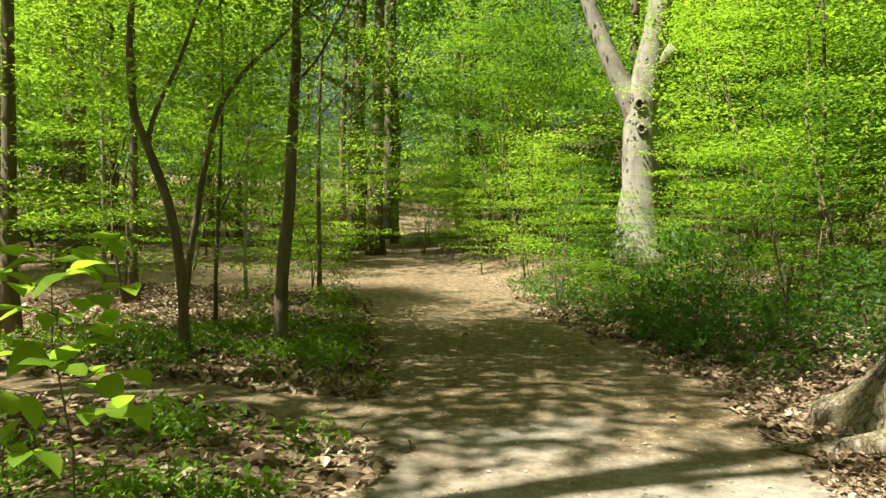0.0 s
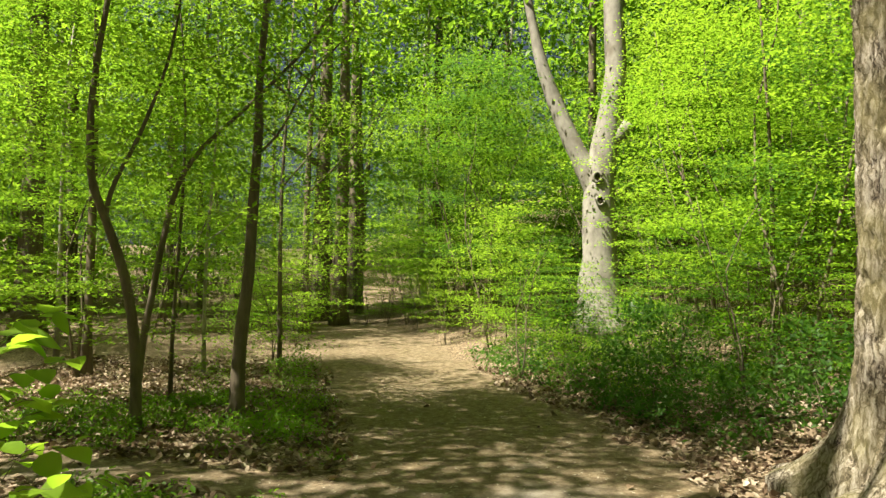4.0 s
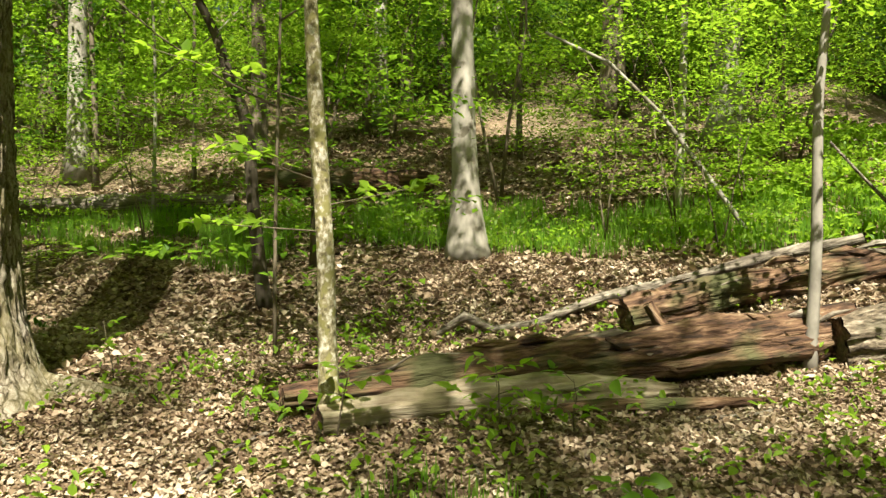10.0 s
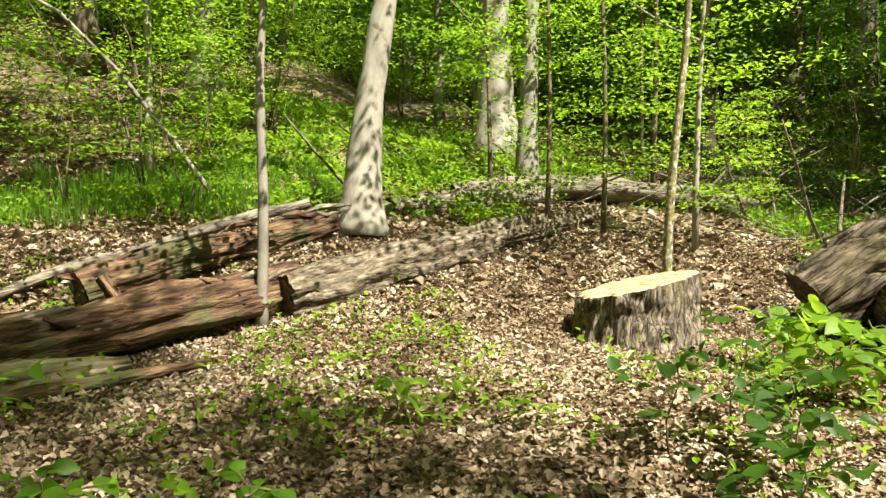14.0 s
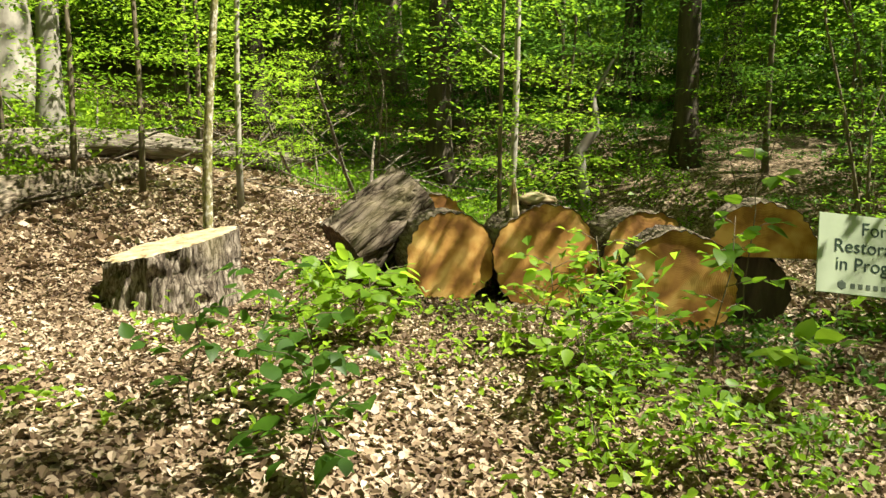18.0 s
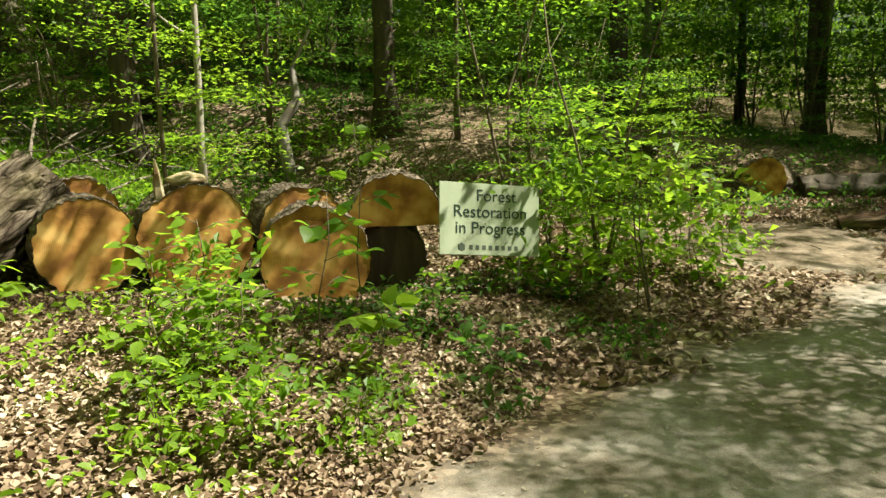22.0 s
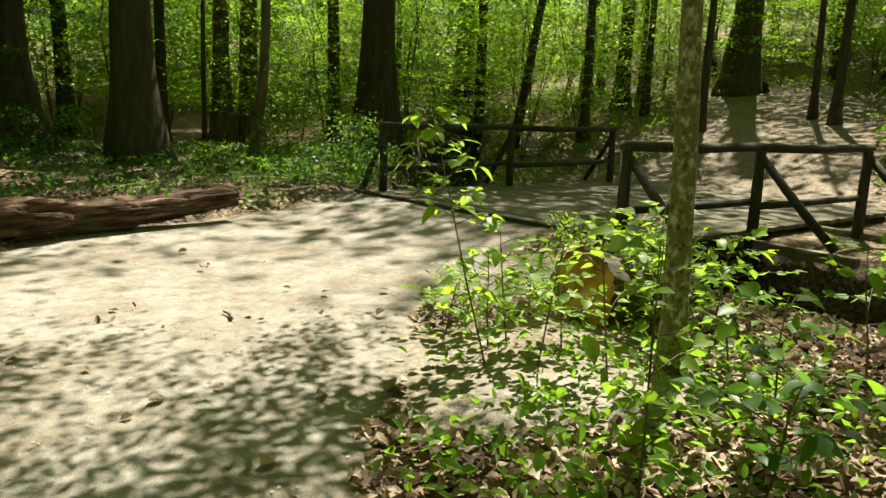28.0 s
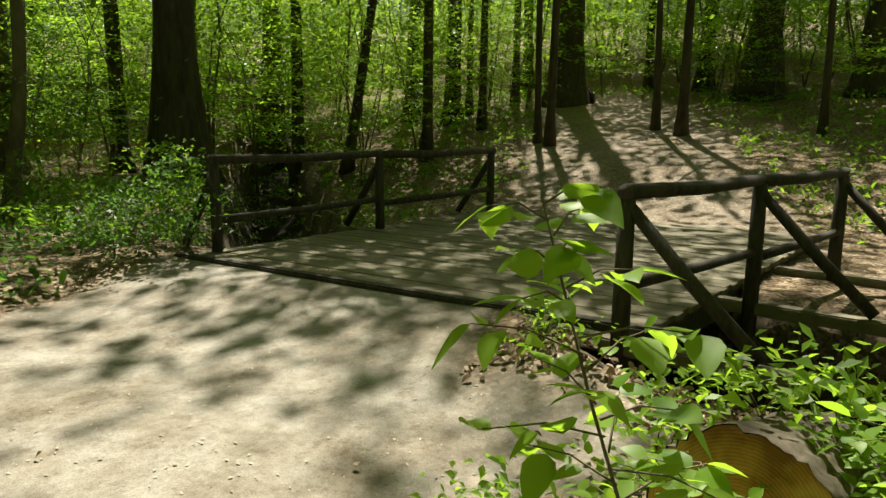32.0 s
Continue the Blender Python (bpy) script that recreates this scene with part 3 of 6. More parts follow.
# ---- the old tree beside the trail ----
def old_tree(x, y):
    z0 = ground_z(x, y) - 0.12
    root = thing("old_tree", "massive old tree with grey furrowed bark and flared root base", "tree", (x, y, z0))
    sides = 420
    zs = list(np.arange(-0.4, 5.6, 0.033)) + list(np.arange(5.6, 20, 0.5))
    verts = []
    for level in zs:
        z = max(0.0, level)
        core = 0.555 + 0.50 * math.exp(-z / 0.34) + 0.06 * math.exp(-z / 1.6) - 0.012 * max(0, z - 1)
        for k in range(sides):
            a = 2 * math.pi * k / sides
            lobe = 0.20 * math.exp(-z / 0.42) * (math.sin(5 * a + 1.1) * 0.6 + math.sin(3 * a + 0.4) * 0.5) + 0.035 * math.sin(4 * a + 0.25 * z) + 0.02 * math.sin(7 * a - 0.3 * z)
            # one deep fold runs down the trunk, with a swollen lip beside it
            turn = (a - 3.56 + 0.16 * math.exp(-z / 0.8) + 0.03 * math.sin(1.7 * z) + math.pi) % (2 * math.pi) - math.pi
            lobe += 0.05 * math.exp(-((turn - -0.26) / 0.2) ** 2) - 0.13 * math.exp(-((turn - 0.06) / 0.085) ** 2)
            q = Vector((math.cos(a) * 10.0, math.sin(a) * 10.0, z * 1.8))
            w = noise.noise(q * 0.5 + Vector((4, 0, 0))) * 1.6
            ridge = abs(noise.noise(q * Vector((1.45, 1.45, 1.0)).x + Vector((w, w, 0))))
            fine = abs(noise.noise(Vector((math.cos(a) * 24, math.sin(a) * 24, z * 8.0 + w))))
            rough = min(1.0, 0.7 + z * 0.5)
            r = core + lobe + rough * (0.046 * min(ridge * 3.4, 1.0) + 0.018 * min(fine * 2.6, 1.0)) - 0.036
            verts.append((r * math.cos(a), r * math.sin(a), level))
    n = len(zs)
    faces = [(i * sides + k, i * sides + (k + 1) % sides, (i + 1) * sides + (k + 1) % sides, (i + 1) * sides + k) for i in range(n - 1) for k in range(sides)]
    skin = mesh_from("trunk", verts, faces, True)
    part("trunk", skin, BARK_FURROW, root)
    for k, (a, length) in enumerate(((-2.75, 1.5), (-1.9, 1.0), (-0.9, 1.25), (0.5, 1.2), (2.4, 1.2))):
        q = []
        for s in (0, 0.3, 0.6, 0.85, 1.0):
            d = 0.55 + length * s
            bend = a + 0.25 * s * (1 if k % 2 else -1)
            px, py = d * math.cos(bend), d * math.sin(bend)
            q.append((px, py, ground_z(x + px, y + py) - z0 + 0.04 - 0.12 * s))
        part("root", joined("root", [tube(q, (0.17, 0.12, 0.085, 0.06, 0.03), 12, 0.25, k)]), BARK_FURROW, root)
    for k in range(5):
        a, z = 1.1 + k * 1.3, 12 + k * 1.4
        q = [(0.4 * math.cos(a) * s * 10, 0.4 * math.sin(a) * s * 10, z + 3 * s) for s in (0, 0.4, 1)]
        part("limb", joined("limb", [tube(q, (0.2, 0.13, 0.04), 8, 0.1, k)]), BARK_OLD, root)
    put_crown(root, "canopy", 1, LEAF_MID, pose(0, 0, 1.5))
    # side crowns out of view, added to shade the slope behind
    put_crown(root, "canopy", 2, LEAF_MID, pose(3.2, 0.5, 3, 0, 0, 60) @ Matrix.Scale(0.6, 4))
    put_crown(root, "canopy", 0, LEAF_MID, pose(2.6, -3.2, 2, 0, 0, 200) @ Matrix.Scale(1.0, 4))
    put_crown(root, "canopy", 3, LEAF_MID, pose(2.8, -4.0, 5.5, 0, 0, 120) @ Matrix.Scale(0.5, 4))
    return root


old_tree(3.6, 6.15)


# ---- trunks with a shape of their own ----
def shaped_tree(name, label, bark, limbs, radii, crown="", leaf=None, crown_pose=None, seed=0, sides=12, foot=0.06):
    """limbs: lists of world points, the first one the trunk; radii: start and end radius of each."""
    x, y, z = limbs[0][0]
    z = ground_z(x, y) - foot
    root = thing(name, label, "tree", (x, y, z))
    for k, (points, (r0, r1)) in enumerate(zip(limbs, radii)):
        pts = [Vector(p) - Vector((x, y, z)) for p in points]
        if k == 0:
            pts[0].z = 0
        smooth, rr = [], []
        n = max(6, 3 * len(pts))
        for i in range(n + 1):
            u = i / n * (len(pts) - 1)
            j = min(int(u), len(pts) - 2)
            f = u - j
            p0, p1, p2, p3 = pts[max(j - 1, 0)], pts[j], pts[j + 1], pts[min(j + 2, len(pts) - 1)]
            smooth.append(0.5 * (2 * p1 + (p2 - p0) * f + (2 * p0 - 5 * p1 + 4 * p2 - p3) * f * f + (3 * p1 - p0 - 3 * p2 + p3) * f ** 3))
            r = r0 + (r1 - r0) * i / n
            rr.append(r * (1 + ((0.85 if r0 > 0.15 else 0.35) * math.exp(-smooth[-1].z / (2.2 * r0)) if k == 0 else 0)))
        part("trunk" if k == 0 else "limb", joined("trunk", [tube(smooth, rr, sides, 0.14, seed + k)]), bark, root)
    if crown:
        put_crown(root, crown, seed, leaf or LEAF_MID, crown_pose or pose(0, 0, 0))
    return root


snag = shaped_tree("snag_tree", "bleached old forked tree trunk with a knotty stub", BARK_SNAG,
            [[(2.33, 18.86, 0.6), (2.33, 18.86, 2.2), (2.34, 18.86, 4.4), (2.46, 18.84, 5.2), (2.63, 18.83, 6.24), (2.75, 18.8, 7.4), (2.7, 18.9, 10), (3.0, 18.9, 14)],
             [(2.28, 18.87, 4.1), (2.0, 18.89, 4.75), (1.51, 18.92, 5.82), (1.01, 18.94, 7.15), (0.75, 19, 8.2), (0.4, 19.1, 10.2), (0.2, 19.2, 12.5)],
             [(2.6, 18.82, 5.45), (2.85, 18.7, 5.6), (3.06, 18.6, 5.85)], [(2.9, 18.9, 9), (3.6, 18.8, 10.2), (4.2, 18.7, 12)]],
            [(0.45, 0.2), (0.30, 0.05), (0.22, 0.17), (0.12, 0.04)], seed=3, sides=16)
# two healed branch holes on the side towards the trail
for x, y, z, r in ((2.25, 18.44, 4.49, 0.10), (2.31, 18.42, 3.91, 0.09)):
    base = snag.matrix_world.translation
    rim = [(x - base.x + r * math.cos(a * 0.5236), y - base.y, z - base.z + 1.25 * r * math.sin(a * 0.5236)) for a in range(13)]
    knot = part("knot", joined("knot", [tube(rim, [0.035] * 13, 8, 0.3, z)]), BARK_SNAG, snag)
    part("hollow", joined("hollow", [([Vector((x - base.x, y - base.y + 0.03, z - base.z))] + [Vector(p) + Vector((0, 0.01, 0)) for p in rim[:12]], [(0, k + 1, (k + 1) % 12 + 1) for k in range(12)])]), ROT_WOOD, knot, "dark hollow of the knot")
shaped_tree("young_tree", "slim young tree with a swaying dark trunk and forked limbs", BARK_BROWN,
            [[(-3.51, 7.82, 0.02), (-3.53, 7.8, 0.86), (-3.64, 7.74, 1.65), (-3.83, 7.63, 2.3), (-3.95, 7.56, 2.7), (-3.98, 7.54, 3.34), (-3.95, 7.55, 3.9), (-3.8, 7.6, 5.5), (-3.9, 7.6, 7.5)],
             [(-3.83, 7.63, 2.3), (-3.77, 7.67, 2.66), (-3.55, 7.8, 3.28), (-3.3, 7.9, 4.2), (-3.2, 8.0, 5.4)]],
            [(0.062, 0.02), (0.03, 0.012)], "understory", LEAF_SPRING, pose(-0.2, 0, 0.9), 4)
shaped_tree("young_tree", "slim young tree arching sideways under the canopy", BARK_BROWN,
            [[(-4.1, 8.85, 0.0), (-4.07, 8.88, 0.77), (-3.96, 8.94, 1.68), (-3.79, 9.02, 2.73), (-3.54, 9.15, 3.31), (-3.04, 9.37, 3.91), (-2.3, 9.6, 4.8), (-1.6, 9.8, 6)]],
            [(0.05, 0.015)], "young", LEAF_SPRING, pose(0.8, 0, 2.4), 5)
shaped_tree("young_tree", "straight slim tree with a dark trunk at the trail edge", BARK_BROWN,
            [[(-2.86, 8.9, 0.04), (-2.84, 8.91, 0.94), (-2.77, 8.94, 1.76), (-2.74, 8.95, 2.64), (-2.7, 8.96, 3.53), (-2.7, 8.96, 4.2), (-2.6, 9, 6), (-2.5, 9, 8.5)],
             [(-2.72, 8.95, 3.2), (-2.4, 8.9, 3.5), (-2.0, 8.9, 4.2), (-1.5, 9, 4.8)]],
            [(0.088, 0.03), (0.02, 0.008)], "understory", LEAF_MID, pose(0, 0, 1.6, 0, 0, 80), 6)
shaped_tree("forked_tree", "dark far tree with a leaning second trunk", BARK_DARK_OR_SHADED,
            [[(-3.6, 34.3, 1.0), (-3.65, 34.3, 6), (-3.65, 34.29, 9), (-3.7, 34.29, 12), (-3.7, 34.3, 18)], [(-3.5, 34.35, 7.6), (-3.19, 34.35, 9.1), (-2.51, 34.42, 10.5), (-1.83, 34.47, 12), (-0.5, 34.5, 15)]],
            [(0.30, 0.15), (0.22, 0.1)], "canopy", LEAF_SPRING, None, 7)
shaped_tree("lichen_tree", "slim tree with yellow-green lichen on pale bark", BARK_LICHEN,
            [[(4.36, 3.25, 0.22), (4.37, 3.27, 0.71), (4.36, 3.29, 1.37), (4.33, 3.32, 2.06), (4.31, 3.35, 2.58), (4.3, 3.36, 2.92), (4.2, 3.4, 5), (4.25, 3.4, 8)]],
            [(0.064, 0.03)], "understory", LEAF_SPRING, pose(0, 0, 3.2), 8)
# unseen leaf clumps added to dapple the rotting log
for k, (dx, dy, dz, w) in enumerate(((-1.2, -2.6, 5.2, 0.42), (-1.9, -2.3, 6.4, 0.4))):
    put_crown(bpy.data.objects["lichen_tree"], "clumped", k, LEAF_SPRING, pose(dx, dy, dz, 0, 0, 75 * k) @ Matrix.Diagonal((w, w, 0.6 * w, 1)))
shaped_tree("beech_tree", "smooth pale grey beech trunk with a widened foot", BARK_PALE,
            [[(9.5, 4.8, 1.1), (9.42, 4.82, 2.2), (9.4, 4.85, 3.4), (9.42, 4.9, 5), (9.4, 5.0, 9), (9.5, 5, 15)]], [(0.19, 0.1)], "canopy", LEAF_MID, None, 9, 16)
put_crown(bpy.data.objects["beech_tree"], "canopy", 2, LEAF_MID, pose(0.5, 1.0, 2.5, 0, 0, 75))
shaped_tree("beech_tree", "leaning pale beech trunk with leaf shadows", BARK_PALE,
            [[(9.4, -0.27, 1.14), (9.46, -0.32, 1.83), (9.5, -0.42, 2.69), (9.49, -0.54, 3.47), (9.48, -0.62, 3.99), (9.45, -0.9, 6.5), (9.4, -1.2, 14)]], [(0.20, 0.09)], "canopy", LEAF_MID, None, 10, 16)
shaped_tree("beech_tree", "tall beech with rough pale bark on the slope", BARK_PALE,
            [[(15.6, -3.47, 2.8), (15.6, -3.45, 5), (15.65, -3.4, 8), (15.7, -3.3, 15)]], [(0.36, 0.2)], "canopy", LEAF_MID, None, 11, 16)
shaped_tree("beech_tree", "slender pale beech on the slope", BARK_SNAG,
            [[(12.5, -3.21, 2.0), (12.5, -3.25, 4), (12.55, -3.3, 6), (12.6, -3.3, 13)]], [(0.165, 0.09)], "canopy", LEAF_MID, None, 12, 14)
shaped_tree("beech_tree", "mottled beech on the upper slope", BARK_PALE,
            [[(18.4, 2.6, 3.5), (18.4, 2.6, 6), (18.4, 2.65, 9), (18.4, 2.7, 16)]], [(0.34, 0.2)], "canopy", LEAF_DEEP_OR_SHADED, None, 13, 14)
shaped_tree("young_tree", "crooked dark young tree leaning over the leaf litter", BARK_DARK_OR_SHADED,
            [[(7.55, 6.55, 0.9), (7.46, 6.66, 1.67), (7.41, 6.71, 2.64), (7.26, 6.87, 3.26), (7.13, 6.99, 3.8), (6.9, 7.21, 4.33), (6.5, 7.5, 4.9), (6.0, 7.9, 5.3)]], [(0.085, 0.03)], "young", LEAF_SPRING, pose(-0.3, 0.3, 2.6), 14)
shaped_tree("young_tree", "thin pale sapling rising from the leaf litter", BARK_SNAG,
            [[(7.25, 0.72, 0.38), (7.29, 0.69, 1.38), (7.31, 0.7, 2.38), (7.31, 0.67, 2.97), (7.3, 0.6, 4.2), (7.4, 0.6, 6)]], [(0.05, 0.02)], "young", LEAF_SPRING, pose(0, 0, 2.1) @ Matrix.Scale(1.3, 4), 15)
shaped_tree("young_tree", "thin straight sapling behind the stump", BARK_LICHEN,
            [[(7.15, -2.94, 0.5), (7.14, -2.96, 1.4), (7.11, -3.02, 2.34), (7.09, -3.07, 3.1), (7.1, -3.1, 5), (7.1, -3.1, 7)]], [(0.045, 0.02)], "young", LEAF_SPRING, pose(0, 0, 3.0) @ Matrix.Scale(1.3, 4), 16)
slant = shaped_tree("young_tree", "thin leaning tree with brown bark beside the fallen log", BARK_BROWN,
            [[(-7.15, -16.8, 0.0), (-7.38, -17.05, 0.8), (-7.55, -17.1, 1.9), (-7.6, -17.1, 3.1), (-7.6, -17.1, 3.8), (-7.5, -17.1, 5.5), (-7.4, -17.1, 9)]], [(0.115, 0.045)], "understory", LEAF_MID, pose(0, 0, 3), 17)
# high crown added to shade the ground by the trail-edge log
put_crown(slant, "canopy", 2, LEAF_MID, pose(0.3, 1.6, 3.5, 0, 0, 30) @ Matrix.Scale(0.55, 4))
mossy = shaped_tree("young_tree", "slim mossy tree trunk standing by the sawn log", BARK_LICHEN,
            [[(-5.2, -6.0, -0.1), (-5.19, -6.02, 0.62), (-5.17, -6.03, 1.23), (-5.15, -6.05, 1.82), (-5.1, -6.1, 3.5), (-5.05, -6.1, 7), (-5.05, -6.1, 11)]], [(0.075, 0.03)], "clumped", LEAF_MID, pose(2.3, -1.4, 4.2) @ Matrix.Diagonal((0.8, 0.8, 0.5, 1)), 18)
# leaf clumps above the view, placed to dapple trail and bank
for k, (dx, dy, dz, w) in enumerate(((1.9, -1.9, 3.2, 0.5), (2.8, 0.7, 5.2, 0.45), (0.2, 0.4, 5.0, 0.42), (-0.6, 0.7, 5.4, 0.36), (0.5, -2.5, 3.8, 0.8), (3.0, -0.7, 3.6, 0.7), (1.0, -0.9, 4.6, 0.7), (3.4, -2.3, 5.0, 0.7), (0.4, -2.2, 9.0, 0.62), (2.0, -3.3, 9.6, 0.7), (-0.8, -3.6, 9.2, 0.5), (1.2, -1.0, 9.0, 0.5), (2.9, -1.7, 9.3, 0.5), (0.3, -1.4, 4.0, 0.5))):
    put_crown(mossy, "clumped", k, LEAF_MID, pose(dx, dy, dz, 0, 0, 67 * k) @ Matrix.Diagonal((w, w, 0.6 * w, 1)))
# trunks in the shaded woods; their shade is mostly in the bark colour
for k, (x, y, r, bark) in enumerate(((-3.9, -22.4, 0.52, BARK_DARK_OR_SHADED), (-5.6, -18.5, 0.40, BARK_DARK_OR_SHADED), (-12.3, -20.8, 0.50, BARK_DARK_OR_SHADED), (-9.7, -25.3, 0.28, BARK_BROWN), (-10.5, -25.2, 0.30, BARK_BROWN), (-25.1, -18.3, 0.53, BARK_DARK_OR_SHADED), (-26.3, -12.5, 0.50, BARK_DARK_OR_SHADED), (-26.9, -9.7, 0.42, BARK_DARK_OR_SHADED), (-20.2, -27.3, 0.42, BARK_DARK_OR_SHADED))):
    shaped_tree("forest_tree", "tall forest tree with a thick trunk coloured dark for shade", bark,
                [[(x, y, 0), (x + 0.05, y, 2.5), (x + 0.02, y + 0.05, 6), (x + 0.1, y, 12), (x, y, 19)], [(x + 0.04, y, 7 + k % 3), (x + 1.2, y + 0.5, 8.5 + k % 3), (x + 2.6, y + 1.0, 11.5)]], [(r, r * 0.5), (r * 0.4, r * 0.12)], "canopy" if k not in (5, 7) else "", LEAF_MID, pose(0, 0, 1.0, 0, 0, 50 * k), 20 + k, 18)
# trees added for the shade of their high crowns on the far trail
for k, (x, y, z, s) in enumerate(((-20.1, -18.2, 4.0, 0.62), (-25.1, -20.3, 1.0, 0.85), (-29, -17.1, 1.0, 0.9), (-30.9, -14.1, 1.0, 0.9), (-17.4, -22.8, 5.0, 0.72), (-13.1, -24.8, 0.5, 0.9), (-5.9, -27.8, 0.5, 1.0))):
    tall = tree(x, y, 0.11 + 0.02 * k, 15, BARK_DARK_OR_SHADED, "", None, (0.02, 0.01), 150 + k, "slender dark tree added to shade the trail beyond the bridge", limbs=3)
    put_crown(tall, "canopy", k, LEAF_MID, pose(0.2, 0.1, z, 0, 0, 90 * k) @ Matrix.Scale(s, 4))
    if k == 0:
        put_crown(tall, "canopy", 1, LEAF_MID, pose(1.6, -0.4, z, 0, 0, 50) @ Matrix.Scale(s, 4))
        put_crown(tall, "canopy", 2, LEAF_MID, pose(3.2, -0.3, z + 1, 0, 0, 150) @ Matrix.Scale(0.48, 4))

# trees added so that their crowns shade the southern slope and the bridge
for k, (x, y, dz, s) in enumerate(((-1.4, -24.5, -2.0, 1.1), (2.6, -25.5, -1.0, 1.15), (-7.6, -24.0, -1.5, 1.1), (-18.3, -15.0, -2.0, 1.05), (-16.2, -17.0, -2.5, 0.75), (-3.4, -20.6, -4.0, 0.9))):
    tall = tree(x, y, 0.10 + 0.02 * (k % 3), 17, BARK_DARK_OR_SHADED, "", None, (0.01, 0.01), 170 + k, "slender dark tree added for its wide shading crown", limbs=4)
    for j in range(1 if k > 1 else 2):
        put_crown(tall, "canopy", k + j, LEAF_DEEP_OR_SHADED, pose(1.1 * j, -0.9 * j, dz - 0.6 * j, 0, 0, 75 * k + 120 * j) @ Matrix.Scale(s, 4))

# dark and pale trunks of the woods: x, y, radius
WOODS = ((-6.9, 12.2, 0.08, 0), (-6.3, 8.6, 0.098, 0), (-12.5, 18.3, 0.325, 0), (-6.0, 21.6, 0.12, 0), (-7.0, 26.5, 0.315, 0), (-5.8, 24.7, 0.233, 0), (-7.5, 33.5, 0.317, 0), (-12.3, 25.4, 0.218, 0), (-0.5, 36.5, 0.196, 0), (8.5, 25.3, 0.263, 1), (10.7, 26.6, 0.283, 1), (9.4, 22.8, 0.45, 1), (-6.3, 29.8, 0.14, 0),
         (11.3, 15.2, 0.22, 1), (14.2, 12.6, 0.19, 0), (21.0, 13.6, 0.298, 1), (23.2, 13.8, 0.202, 0), (24.0, 6.7, 0.373, 0), (14.5, 17.8, 0.103, 0), (22.5, -3.5, 0.154, 1), (18.1, -14.0, 0.427, 0), (20.6, -13.8, 0.373, 0), (5.1, -24.2, 0.222, 0))
for i, (x, y, r, pale) in enumerate(WOODS):
    tree(x, y, r, 18 if r > 0.15 else 11, BARK_PALE if pale else BARK_BROWN, "canopy" if r > 0.13 else "understory", (LEAF_MID, LEAF_SPRING)[i % 2], seed=i + 1, label="tall slope tree with pale bark" if pale else "tall forest tree with brown bark", limbs=2)
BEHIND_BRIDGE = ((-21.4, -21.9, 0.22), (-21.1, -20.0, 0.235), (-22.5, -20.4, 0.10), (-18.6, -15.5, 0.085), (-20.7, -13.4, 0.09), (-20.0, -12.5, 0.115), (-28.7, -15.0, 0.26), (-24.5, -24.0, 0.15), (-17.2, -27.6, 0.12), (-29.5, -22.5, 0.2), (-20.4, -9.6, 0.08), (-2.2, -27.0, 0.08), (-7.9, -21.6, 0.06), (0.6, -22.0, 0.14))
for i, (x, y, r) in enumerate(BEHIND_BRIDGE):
    tree(x, y, r, 17 if r > 0.15 else 11, BARK_DARK_OR_SHADED, "",  None, lean=(0.03 * math.sin(i * 2.1), 0.03 * math.cos(i)), seed=i + 40, label="slender tree beyond the bridge, coloured dark for shade", limbs=2)
# thin saplings: x, y, radius
SAPLINGS = ((-3.7, 12.8, 0.045), (-5.3, 13.3, 0.038), (-4.2, 9.9, 0.029), (4.4, 12.6, 0.042), (-9.1, 14.6, 0.055), (11.0, 14.2, 0.07), (16.6, 6.9, 0.066), (11.7, 2.5, 0.066), (11.8, 12.2, 0.05), (5.8, 4.9, 0.018), (9.9, 11.2, 0.038), (8.7, 6.7, 0.07), (14.8, 1.3, 0.044), (17.5, 7.3, 0.06), (9.5, -3.3, 0.033), (14.3, -6.1, 0.047), (8.7, -4.1, 0.038), (11.6, -5.0, 0.042), (6.5, -6.1, 0.028), (8.4, -8.5, 0.06), (9.6, -2.6, 0.033), (12.1, -2.5, 0.037), (24.2, -5.0, 0.075), (6.7, -13.6, 0.06))
for i, (x, y, r) in enumerate(SAPLINGS):
    tree(x, y, r, 5.5 + 30 * r, (BARK_BROWN, BARK_PALE, BARK_BROWN)[i % 3], "young", (LEAF_SPRING, LEAF_MID)[i % 2], seed=i + 60, label="thin young forest sapling with sparse leaves", limbs=2, name="sapling", group="saplings", flare=1.2, crown_scale=1.0 + 0.3 * (i % 2), sides=8)


# ---- fallen timber ----
def resting(points, radii):
    """Points of a lying trunk laid onto the floor."""
    return [(x, y, ground_z(x, y) + 0.7 * r) for (x, y), r in zip(points, radii)]


